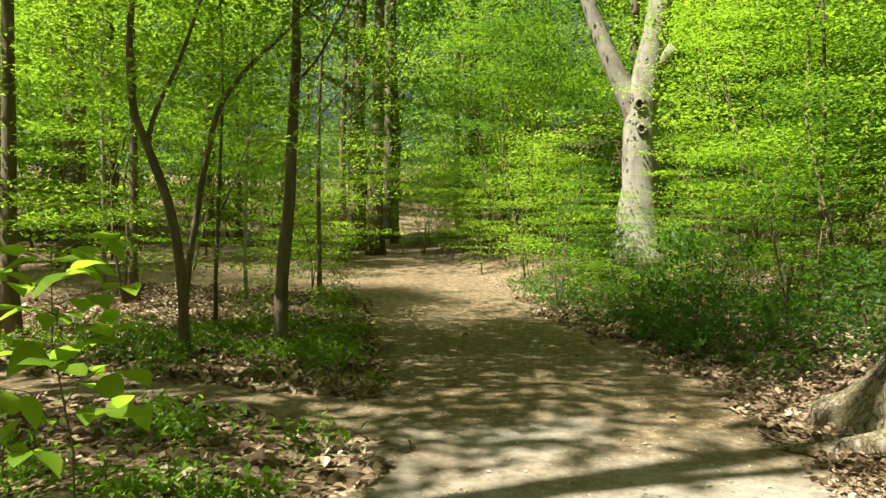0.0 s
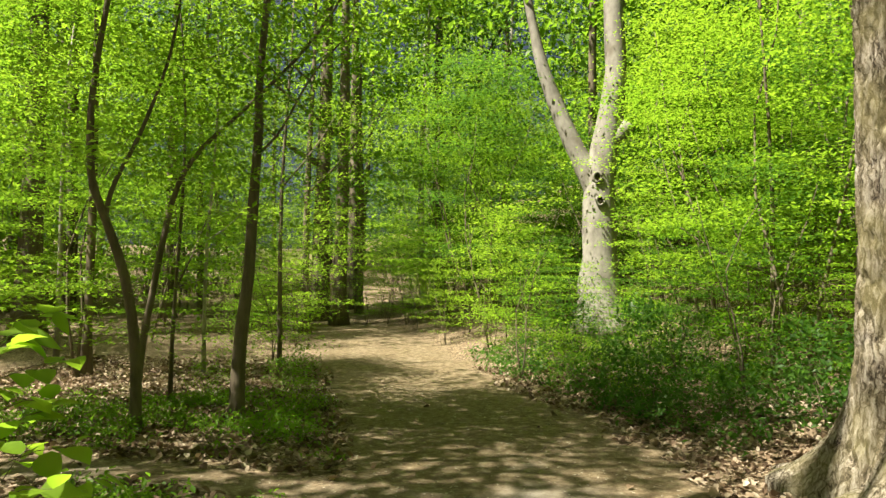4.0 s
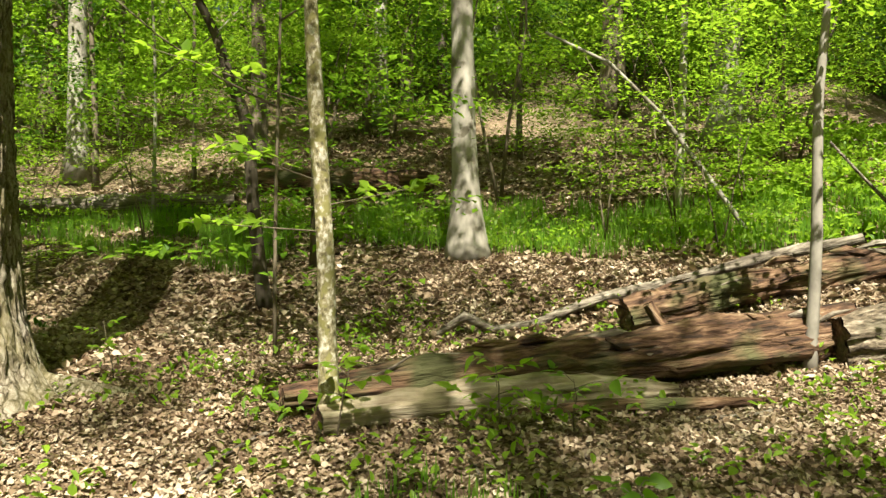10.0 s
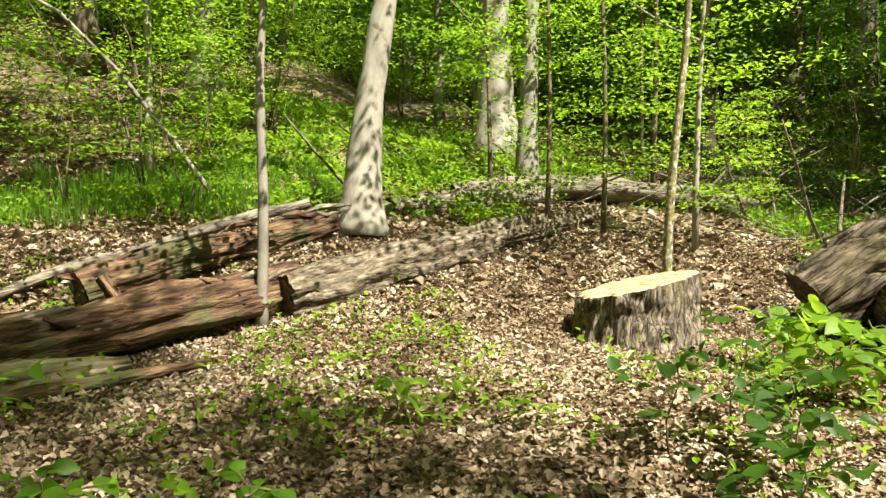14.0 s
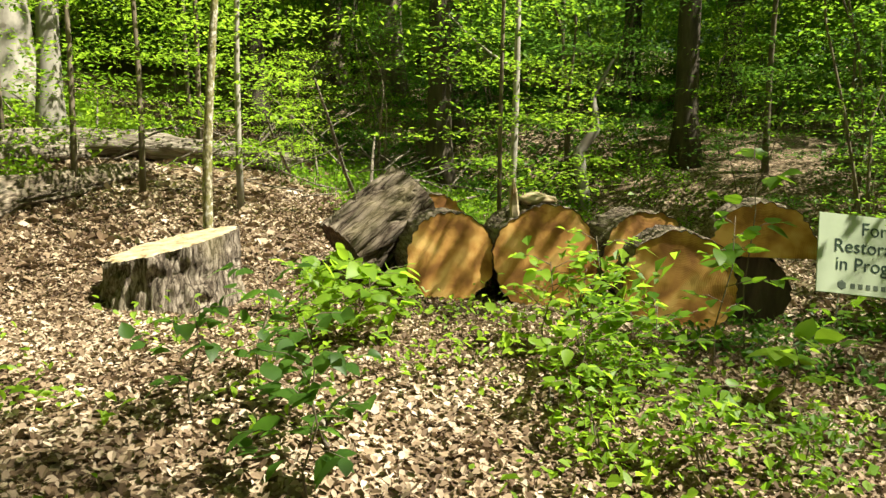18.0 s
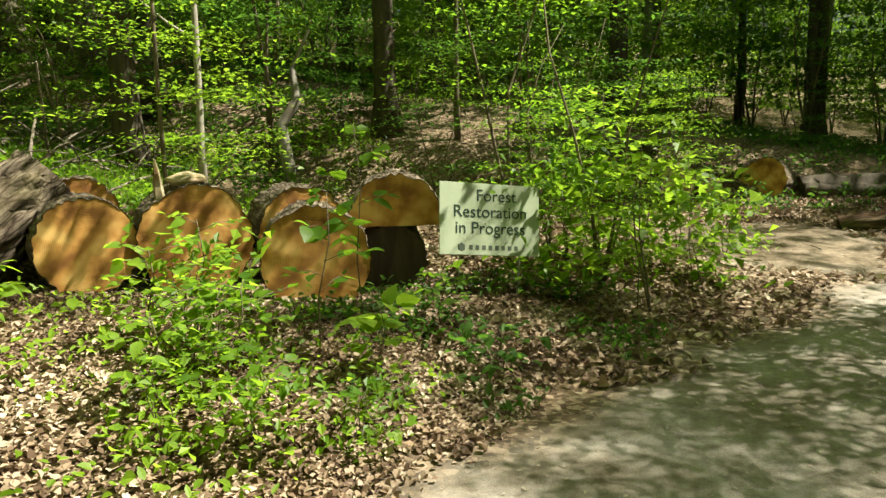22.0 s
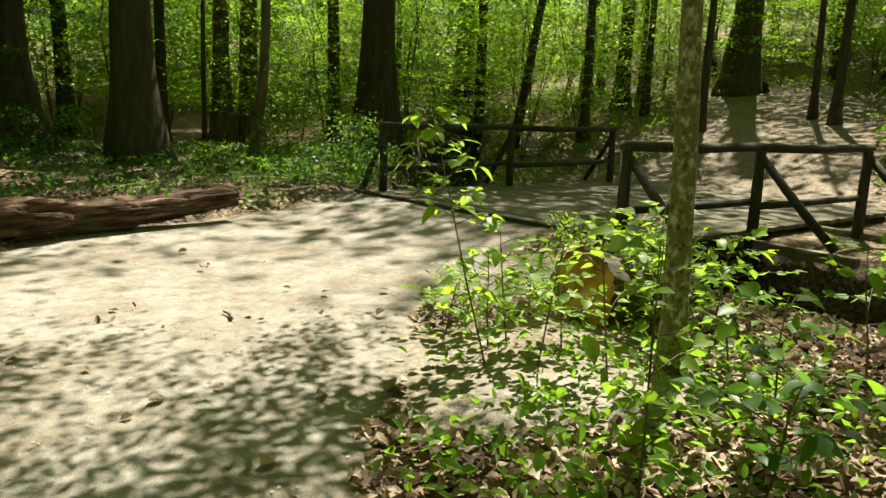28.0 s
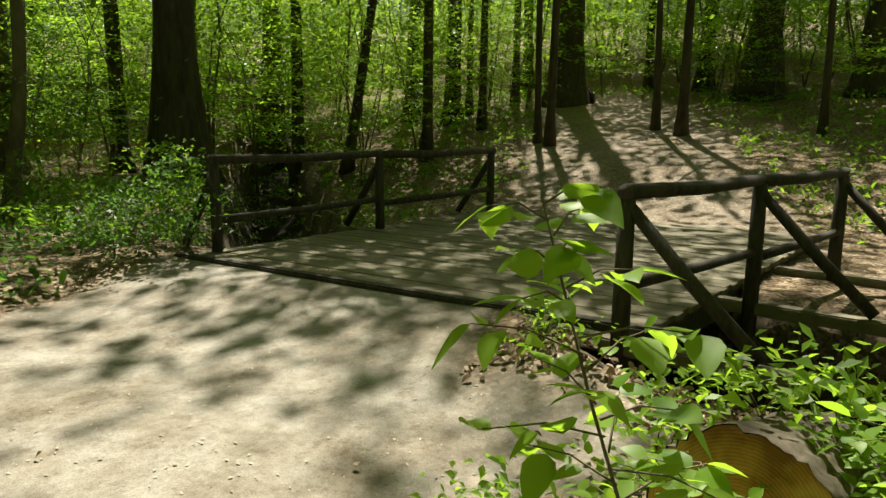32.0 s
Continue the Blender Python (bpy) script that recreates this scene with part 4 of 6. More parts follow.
def log_thing(name, label, points, radii, bark, sides=20, wobble=0.2, seed=0, end=None, category="log"):
    """A lying trunk along world points; ends are sawn or broken wood."""
    root = tagged(new(name), label, category)
    way = (Vector(points[-1]) - Vector(points[0])).to_track_quat("X", "Z").to_matrix().to_4x4()
    root.matrix_world = Matrix.Translation(points[0]) @ way
    back = root.matrix_world.inverted()
    pts = [back @ Vector(p) for p in points]
    fine, rr = [], []
    for j in range(len(pts) - 1):
        steps = 11
        for s in range(steps + (j == len(pts) - 2)):
            f = s / steps
            fine.append(pts[j].lerp(pts[j + 1], f))
            rr.append(radii[j] + (radii[j + 1] - radii[j]) * f)
    rr = [r * (1 + 0.10 * noise.noise(Vector((i * 0.7, seed, 1)))) for i, r in enumerate(rr)]
    v, f = tube(fine, rr, sides, wobble, seed, cap=False)
    for i, p in enumerate(v):
        c = fine[i // sides]
        n = (p - c).normalized()
        groove = min(abs(noise.noise(Vector((p.x * 0.7 + seed, n.y * 3.2, n.z * 3.2)))) * 2.5, 1.0) - 0.5
        split = max(0.0, 1 - 9 * abs(noise.noise(Vector((p.x * 0.45 + seed * 3, n.y * 2.1, n.z * 2.1)))))
        chip = noise.noise(Vector((p.x * 3.1, n.y * 2.5 + seed, n.z * 2.5)))
        v[i] = p + n * rr[i // sides] * (0.2 * groove - 0.32 * split * (sides > 15) + 0.10 * chip)
    part("trunk", joined("trunk", [(v, f)]), bark, root)
    for k, ring in ((0, v[:sides]), (1, v[-sides:])):
        c = sum(ring, Vector()) / sides
        d = (fine[1] - fine[0]).normalized() * -0.012 if k == 0 else (fine[-1] - fine[-2]).normalized() * 0.012
        rows = [[c + (p - c) * s + d * (1 + 1.5 * noise.noise(p * 9 + Vector((s, 0, 0)))) for p in ring] for s in (1.0, 0.66, 0.33)]
        vv = [p for row in rows for p in row] + [c + d]
        ff = [(a * sides + i, a * sides + (i + 1) % sides, (a + 1) * sides + (i + 1) % sides, (a + 1) * sides + i) for a in range(2) for i in range(sides)]
        ff += [(2 * sides + i, 2 * sides + (i + 1) % sides, 3 * sides) for i in range(sides)]
        part("broken_end", joined("broken_end", [(vv, ff)], False), end or ROT_WOOD, root)
    return root


log_thing("rotten_log", "rotting fallen trunk with split red-brown heartwood", [(4.35, 3.6, 0.42), (5.3, 2.85, 0.45), (6.3, 1.95, 0.5), (7.1, 1.15, 0.58), (7.75, 0.45, 0.68)], (0.07, 0.19, 0.22, 0.22, 0.2), ROT_WOOD, 44, 0.35, 2)
def shards(log, points, n, size, seed):
    """Split pieces of wood lying along a rotten trunk, as parts of it."""
    rng = np.random.default_rng(seed)
    back = log.matrix_world.inverted()
    for k in range(n):
        u = rng.uniform(0, len(points) - 1.01)
        j = int(u)
        a, b = Vector(points[j]), Vector(points[j + 1])
        p = a.lerp(b, u - j) + Vector((rng.normal(0, 0.10), rng.normal(0, 0.10), rng.uniform(0.08, 0.2)))
        d = ((b - a).normalized() + Vector(rng.normal(0, 0.14, 3))).normalized() * size * rng.uniform(0.5, 1.3)
        q = [back @ (p + d * s + Vector((0, 0, 0.03 * math.sin(5 * s + k)))) for s in (-0.5, -0.2, 0.15, 0.5)]
        r = rng.uniform(0.016, 0.05)
        part("shard", joined("shard", [tube(q, (r * 0.3, r, r * 0.8, 0.004), 7, 0.6, seed + k)], False), (ROT_WOOD, BARK_LOG, ROT_WOOD, DEAD_WOOD)[k % 4], log)


ROTTEN = ((4.6, 3.4, 0.44), (5.3, 2.85, 0.45), (6.3, 1.95, 0.5), (7.1, 1.15, 0.58), (7.75, 0.45, 0.68))
shards(bpy.data.objects["rotten_log"], ROTTEN, 26, 0.6, 5)
log_thing("log_slab", "pale barkless slab split off the rotting trunk", [(4.25, 3.25, 0.33), (5.0, 2.7, 0.36), (5.7, 2.05, 0.36), (6.2, 1.55, 0.33)], (0.10, 0.13, 0.12, 0.05), PALE_WOOD, 30, 0.35, 5)
log_thing("bark_strip", "curled strip of dark bark lying on leaves", [(5.0, 2.3, 0.33), (5.35, 1.85, 0.36), (5.8, 1.3, 0.35), (6.2, 0.9, 0.34)], (0.03, 0.05, 0.045, 0.02), ROT_WOOD, 10, 0.5, 6, category="bark")
log_thing("fallen_log", "long mossy fallen log with flaking bark", [(7.45, 0.55, 0.62), (8.1, -0.55, 0.80), (8.9, -1.75, 1.0), (9.8, -2.8, 1.12), (10.77, -3.82, 1.24)], (0.21, 0.23, 0.20, 0.18, 0.15), BARK_FLAKE, 40, 0.3, 9)
log_thing("fallen_log", "broken upper length of rotten trunk", [(7.55, 2.25, 0.68), (8.1, 1.6, 0.85), (8.6, 0.85, 1.0), (9.1, 0.05, 1.2)], (0.14, 0.17, 0.17, 0.13), ROT_WOOD, 36, 0.35, 12)
shards(bpy.data.objects["fallen_log"], ((7.45, 0.55, 0.60), (8.1, -0.55, 0.75), (8.9, -1.75, 0.9)), 12, 0.5, 6)
shards(bpy.data.objects["fallen_log.001"], ((7.55, 2.25, 0.68), (8.1, 1.6, 0.85), (8.6, 0.85, 1.0), (9.1, 0.05, 1.2)), 18, 0.55, 7)
log_thing("branch_stub", "short broken branch leaning on the rotting trunk", [(7.0, 1.92, 0.86), (6.96, 1.74, 0.6), (6.86, 1.5, 0.33)], (0.045, 0.06, 0.05), ROT_WOOD, 10, 0.4, 41, category="branch")
log_thing("fallen_branch", "gnarled grey fallen branch lying over the leaves", [(7.25, 4.05, 0.42), (7.35, 3.8, 0.60), (7.5, 3.55, 0.47), (7.65, 3.2, 0.53), (8.1, 2.6, 0.80), (8.5, 2.05, 0.93), (8.85, 1.2, 1.2), (9.0, 0.3, 1.42)], (0.03, 0.05, 0.04, 0.042, 0.048, 0.055, 0.06, 0.055), DEAD_WOOD, 14, 0.35, 14, category="branch")
log_thing("fallen_log", "grey weathered log lying on the slope", resting(((10.2, -0.7), (10.8, -1.7), (11.2, -2.65), (11.9, -3.7)), (0.13, 0.16, 0.15, 0.12)), (0.13, 0.16, 0.15, 0.12), DEAD_WOOD, 16, 0.3, 16)
log_thing("fallen_log", "pale broken log among branches on the slope", resting(((11.6, -1.8), (11.8, -2.9), (11.5, -4.0), (11.1, -5.1), (10.7, -6.2)), (0.12, 0.3, 0.34, 0.3, 0.2)), (0.12, 0.16, 0.18, 0.17, 0.14), DEAD_WOOD, 16, 0.35, 18)
log_thing("fallen_log", "short weathered log end beside the grass", resting(((10.1, -0.35), (10.4, -1.2), (10.9, -2.2)), (0.10, 0.12, 0.10)), (0.10, 0.12, 0.10), DEAD_WOOD, 14, 0.3, 19)
log_thing("fallen_log", "pale log lying across the hillside", [(8.7, 14.0, 1.72), (9.5, 12.7, 1.85), (10.2, 11.3, 1.9), (10.7, 10.0, 1.95)], (0.17, 0.18, 0.17, 0.14), DEAD_WOOD, 16, 0.25, 20)
log_thing("fallen_log", "dark rotten log in shade on the hillside", [(12.0, 10.8, 2.4), (12.3, 9.0, 2.4), (12.5, 7.0, 2.35)], (0.22, 0.24, 0.18), ROT_WOOD, 16, 0.3, 22)
log_thing("fallen_log", "pale leaning log high on the dark slope", [(21.5, -12.4, 4.75), (20.0, -12.2, 4.2), (18.2, -12.0, 3.6)], (0.2, 0.22, 0.2), DEAD_WOOD, 14, 0.3, 33)
log_thing("fallen_log", "grey log lying among brush behind the grass", resting(((15.2, -8.2), (14.6, -9.5), (13.8, -10.9)), (0.12, 0.13, 0.11)), (0.12, 0.14, 0.11), DEAD_WOOD, 14, 0.3, 34)
log_thing("fallen_log", "thin grey fallen trunk behind the grass", resting(((12.0, -6.6), (12.2, -8.2), (12.0, -9.9)), (0.12, 0.13, 0.11)), (0.08, 0.09, 0.07), DEAD_WOOD, 12, 0.3, 35)
log_thing("fallen_log", "far grey log below the dark trees", [(19.0, -11.5, 2.9), (19.8, -12.6, 3.1), (20.6, -13.6, 3.2)], (0.2, 0.22, 0.18), DEAD_WOOD, 12, 0.3, 23)
log_thing("fallen_log", "pale fallen log behind the shrubs", [(8.3, -15.2, 1.25), (7.4, -16.6, 1.2), (6.3, -18.4, 1.1)], (0.2, 0.24, 0.2), DEAD_WOOD, 14, 0.3, 24)
log_thing("fallen_log", "long pale log on the shaded hillside", [(3.0, -14.4, 1.0), (4.4, -14.5, 1.2), (5.9, -14.7, 1.4)], (0.17, 0.19, 0.16), DEAD_WOOD, 16, 0.3, 36)
log_thing("fallen_log", "long brown log lying along the trail edge", [(0.05, -11.12, 0.08), (-0.8, -11.25, 0.13), (-1.8, -11.35, 0.13), (-2.8, -11.55, 0.14), (-3.9, -11.8, 0.16), (-5.05, -12.0, 0.22)], (0.14, 0.23, 0.19, 0.20, 0.14, 0.08), ROT_WOOD, 36, 0.7, 26, ROT_WOOD)
log_thing("fallen_log", "dark log lying behind the sawn round", [(0.6, -14.2, 0.3), (-1.0, -14.9, 0.28), (-2.6, -15.5, 0.25)], (0.25, 0.25, 0.2), BARK_DARK_OR_SHADED, 16, 0.3, 27)
log_thing("dead_stick", "thin bleached pole leaning through the saplings", [(9.75, 3.85, 4.0), (10.01, 3.09, 3.6), (10.16, 2.49, 2.96), (10.27, 1.86, 2.07), (10.35, 1.3, 1.25)], (0.02, 0.022, 0.025, 0.03, 0.032), BARK_SNAG, 8, 0.1, 28, category="branch")
log_thing("dead_branch", "bleached bare branch standing among bushes", [(9.1, -11.4, ground_z(9.1, -11.4) - 0.1), (9.25, -11.35, 1.55), (9.05, -11.6, 2.0), (9.2, -11.7, 2.6), (8.9, -11.9, 3.3)], (0.12, 0.11, 0.08, 0.05, 0.02), BARK_SNAG, 10, 0.2, 29, category="branch")


# ---- stump and sawn rounds ----
def bark_part(v, f, parent, bark=None):
    """The bark skin as a part."""
    me = joined("bark", [(v, f)])
    return part("bark", me, bark or BARK_SAWN, parent)


def furrowed(radius, length, sides=96, rings=24, depth=0.03, seed=0.0, taper=0.0, flare=0.0):
    """Bark skin of a sawn length, along local x, as vertices and faces, with its two rims."""
    verts, faces = [], []
    for i in range(rings + 1):
        x = length * i / rings
        for k in range(sides):
            a = 2 * math.pi * k / sides
            q = Vector((math.cos(a) * radius * 14, math.sin(a) * radius * 14, x * 4.0 + seed))
            ridge = min(abs(noise.noise(q + Vector((0, 0, 1.5 * noise.noise(q * 0.4))))) * 2.6, 1.0)
            r = radius * (1 + 0.06 * noise.noise(Vector((math.cos(a) * 1.5, math.sin(a) * 1.5, seed)))) + depth * (ridge - 0.5) + flare * math.exp(-x / 0.12) * (1 + 0.5 * math.sin(5 * a + seed)) - taper * x
            verts.append((x, r * math.cos(a), r * math.sin(a)))
    for i in range(rings):
        for k in range(sides):
            k2 = (k + 1) % sides
            faces.append((i * sides + k, i * sides + k2, (i + 1) * sides + k2, (i + 1) * sides + k))
    return verts, faces


def sawn_disc(ring, at, bulge=0.004, seed=0.0):
    """A sawn face inside a rim of (x, y, z), slightly uneven."""
    n = len(ring)
    c = Vector((at, 0, 0))
    verts = []
    for s in (0.985, 0.8, 0.6, 0.4, 0.2):
        for p in ring:
            q = c + (Vector(p) - c) * s
            q.x = at + bulge * noise.noise(q * 7 + Vector((seed, 0, 0)))
            verts.append(q)
    verts.append(c)
    faces = [(a * n + i, a * n + (i + 1) % n, (a + 1) * n + (i + 1) % n, (a + 1) * n + i) for a in range(4) for i in range(n)]
    faces += [(4 * n + i, 4 * n + (i + 1) % n, 5 * n) for i in range(n)]
    return verts, faces


def sawn_log(label, centre, radius, length, heading, roll=0.0, tip=0.0, seed=0.0, face=None, bark=None, name="sawn_log", depth=0.025):
    """A sawn length: local x runs from the visible face into the log. heading: degrees of that way from +x."""
    root = tagged(new(name), label, "log", "sawn logs")
    root.matrix_world = Matrix.Translation(centre) @ Euler((radians(roll), radians(tip), radians(heading))).to_matrix().to_4x4()
    sides = 80
    v, f = furrowed(radius, length, sides, 20, depth, seed)
    bark_part(v, f, root, bark)
    part("sawn_face", joined("sawn_face", [sawn_disc(v[:sides], 0.006, 0.006, seed)], False), face or CUT_WOOD, root, "amber sawn end grain")
    part("sawn_face", joined("sawn_face", [sawn_disc(v[-sides:], length - 0.006, 0.006, seed + 3)], False), face or CUT_WOOD, root)
    return root


def stump(x, y):
    root = thing("tree_stump", "freshly sawn wide tree stump with pale top and grey furrowed bark", "stump", (x, y, ground_z(x, y) - 0.1))
    sides = 128
    v, f = furrowed(0.48, 0.53, sides, 26, 0.06, 4.0, 0.02, 0.06)
    tilt = Vector((-0.09, -0.22))
    v = [Vector((y2, z2, x2 * (1 + (tilt.x * y2 + tilt.y * z2) / 0.53 * (x2 / 0.53)))) for x2, y2, z2 in v]
    bark_part(v, f, root, BARK_STUMP)
    ring = v[-sides:]
    c = sum(ring, Vector()) / sides
    verts, n = [], sides
    for s in (0.985, 0.93, 0.75, 0.5, 0.25):
        for p in ring:
            q = c + (p - c) * s
            q.z += 0.008 * noise.noise(q * 9) + (0.0 if s > 0.95 else 0.008)
            verts.append(q)
    verts.append(c)
    faces = [(a * n + i, a * n + (i + 1) % n, (a + 1) * n + (i + 1) % n, (a + 1) * n + i) for a in range(4) for i in range(n)] + [(4 * n + i, 4 * n + (i + 1) % n, 5 * n) for i in range(n)]
    part("sawn_top", joined("sawn_top", [(verts, faces)], False), CUT_PALE, root, "pale yellow sawn top")
    return root


stump(6.48, -2.33)
VIEW = -44.0
sawn_log("sawn log round with amber face in dappled sun", (5.42, -4.29, 0.575), 0.39, 0.8, VIEW + 15, seed=1)
sawn_log("thick sawn log with bright split top", (4.92, -4.95, 0.55), 0.465, 0.9, VIEW + 6, seed=2)
sawn_log("front sawn log round in dappled shade", (3.62, -4.85, 0.49), 0.41, 0.5, VIEW - 6, seed=3)
sawn_log("shaded sawn log behind the front round", (4.42, -5.75, 0.54), 0.41, 0.7, VIEW + 5, seed=5)
sawn_log("tilted log chunk with rough grey bark", (6.42, -3.92, 0.56), 0.34, 0.85, VIEW - 62, 0, -36, seed=7, face=ROT_WOOD, depth=0.06)
sawn_log("small sawn round behind the row", (6.25, -4.85, 0.72), 0.35, 0.5, VIEW + 10, seed=8)
sawn_log("leaning sawn round in sun by the trail", (1.13, -13.9, 0.46), 0.38, 0.5, -108, 0, 12, seed=9)
sawn_log("pale sawn log end among shrubs", (2.28, -12.45, 0.50), 0.27, 1.2, -70, 0, 0, seed=10, face=CUT_PALE)
sawn_log("low sawn log end beside the shrubs", (1.85, -13.2, 0.28), 0.22, 1.0, -60, 0, 0, seed=11, face=CUT_PALE)
sawn_log("large sawn log with orange end and dark bark", (-5.45, -6.93, 0.19), 0.30, 1.0, 176, 0, 13, seed=12, bark=BARK_DARK_OR_SHADED)
# the half-sawn log: a slab on a darker length below
half = tagged(new("sawn_log"), "half-sawn log with flat underside on a dark log", "log", "sawn logs")
half.matrix_world = Matrix.Translation((3.31, -5.51, 0.69)) @ Euler((0, 0, radians(VIEW - 14))).to_matrix().to_4x4()
hv, hf = furrowed(0.40, 0.7, 80, 14, 0.025, 6.0)
hv = [(a, b, max(c, -0.01 + 0.008 * noise.noise(Vector((a * 9, b * 9, 0))))) for a, b, c in hv]
bark_part(hv, hf, half)
part("sawn_face", joined("sawn_face", [sawn_disc([(0, b, c) for a, b, c in hv[:80]], 0.005, 0.004, 2)], False), CUT_WOOD, half, "amber sawn end grain")
# dark bark on skin and ends paints the shade under the slab
sawn_log("log under the half-sawn one, coloured dark for its shade", (3.42, -5.62, 0.40), 0.28, 0.6, VIEW - 14, seed=14, face=BARK_DARK_OR_SHADED, bark=BARK_DARK_OR_SHADED)
splinter = tagged(new("wood_splinter", joined("wood_splinter", [tube([(5.17, -4.83, 0.85), (5.19, -4.83, 1.02), (5.17, -4.81, 1.13), (5.18, -4.80, 1.25)], (0.05, 0.045, 0.03, 0.008), 6, 0.4, 3)], False)), "upright splinter of torn wood on the sawn log", "splinter")
splinter.data.materials.append(CUT_PALE)
slab = tagged(new("wood_slab", joined("wood_slab", [tube([(5.0, -4.98, 0.99), (5.14, -5.08, 1.03), (5.34, -5.28, 1.03), (5.5, -5.42, 0.99)], (0.10, 0.16, 0.16, 0.08), 12, 0.4, 8)])), "bright torn slab of fresh wood on the log", "slab")
slab.data.materials.append(CUT_PALE)
slab.data.transform(Matrix.Translation((0, 0, 1.05)) @ Matrix.Diagonal((1, 1, 0.35, 1)) @ Matrix.Translation((0, 0, -1.0)))


# ---- the sign ----
def text_part(words, size, x, z, parent, shear=0.0):
    cu = bpy.data.curves.new("lettering", "FONT")
    cu.body, cu.size, cu.align_x, cu.extrude, cu.shear = words, size, "CENTER", 0.0006, shear
    ob = new("lettering_curve", cu)
    bpy.context.view_layer.update()
    me = bpy.data.meshes.new_from_object(ob.evaluated_get(bpy.context.evaluated_depsgraph_get()))
    bpy.data.objects.remove(ob)
    me.name = "lettering"
    t = part("lettering", me, SIGN_INK, parent)
    t.matrix_basis = pose(x, -0.0085, z, 90, 0, 0)
    return t


sign = tagged(new("sign"), "pale green board sign on thin stakes reading Forest Restoration in Progress", "sign")
sign.matrix_world = Matrix.Translation((2.63, -5.83, 0.72)) @ Euler((radians(-13), radians(6), radians(-133))).to_matrix().to_4x4()
W, H, T = 0.87, 0.575, 0.006
bm = bmesh.new()
bmesh.ops.create_cube(bm, size=1.0)
bmesh.ops.scale(bm, vec=(W, T * 2, H), verts=bm.verts)
bmesh.ops.bevel(bm, geom=list(bm.edges), offset=0.003, segments=2, affect="EDGES")
board = part("board", bm, SIGN_FACE, sign)
for words, size, z in (("Forest", 0.135, 0.145), ("Restoration", 0.135, 0.015), ("in Progress", 0.135, -0.115)):
    text_part(words, size, 0.05 if words == "Forest" else 0.0, z, board)
bm = bmesh.new()
for k in range(8):
    q = bmesh.ops.create_cube(bm, size=1.0)["verts"]
    bmesh.ops.scale(bm, vec=(0.03, 0.002, 0.034), verts=q)
    bmesh.ops.translate(bm, vec=(-0.17 + k * 0.056, -0.0075, -0.225), verts=q)
part("emblem_row", bm, SIGN_MARK, board, "row of small grey-green marks")
bm = bmesh.new()
bmesh.ops.create_cone(bm, cap_ends=True, segments=6, radius1=0.036, radius2=0.026, depth=0.002, matrix=pose(-0.25, -0.0075, -0.225, 90, 0, 0))
part("emblem", bm, SIGN_MARK, board, "small grey-green emblem")
for k in (-1, 1):
    part("stake", joined("stake", [tube([(k * 0.26, 0.008, 0.12), (k * 0.26, 0.01, -0.3), (k * 0.26, 0.08, -0.75)], (0.006, 0.006, 0.005), 8)]), STEEL, sign)


# ---- the footbridge ----
bridge = thing("footbridge", "weathered wooden footbridge with log railings over a creek", "bridge", (-9.6, -10.35, 0.12))


def beam(parent, name, a, b, wide, high, material, label=""):
    """A squared timber from a to b in the bridge's own frame, edges eased."""
    a, b = Vector(a), Vector(b)
    d = b - a
    bm = bmesh.new()
    bmesh.ops.create_cube(bm, size=1.0)
    bmesh.ops.scale(bm, vec=(d.length, wide, high), verts=bm.verts)
    bmesh.ops.bevel(bm, geom=list(bm.edges), offset=min(wide, high) * 0.12, segments=2, affect="EDGES")
    q = d.to_track_quat("X", "Z").to_matrix().to_4x4()
    bmesh.ops.transform(bm, matrix=Matrix.Translation((a + b) / 2) @ q, verts=bm.verts)
    return part(name, bm, material, parent, label)


plank_mesh = None
n_planks = 37
for k in range(n_planks):
    x = 2.16 - k * (5.42 / n_planks)
    if plank_mesh is None:
        bm = bmesh.new()
        bmesh.ops.create_cube(bm, size=1.0)
        bmesh.ops.scale(bm, vec=(0.1445, 4.5, 0.05), verts=bm.verts)
        bmesh.ops.bevel(bm, geom=list(bm.edges), offset=0.0025, segments=1, affect="EDGES")
        for q in bm.verts:
            q.co.x -= 0.114 * q.co.y
        p = part("plank", bm, DECK_WOOD, bridge)
        plank_mesh = p.data
    else:
        p = part("plank", plank_mesh, DECK_WOOD, bridge)
    p.matrix_basis = pose(x, 0.012 * math.sin(k * 2.7), 0.003 * math.sin(k * 4.1), 0, 0, 0.1 * math.sin(k * 1.9))
for y in (-2.1, -0.7, 0.7, 2.1):
    beam(bridge, "girder", (2.2 - 0.114 * y, y, -0.16), (-3.3, y, -0.16), 0.18, 0.24, RAIL_WOOD)
beam(bridge, "sill", (2.53, -2.35, -0.02), (1.99, 2.35, -0.02), 0.12, 0.12, RAIL_WOOD, label="dark edge timber where the deck meets the trail")
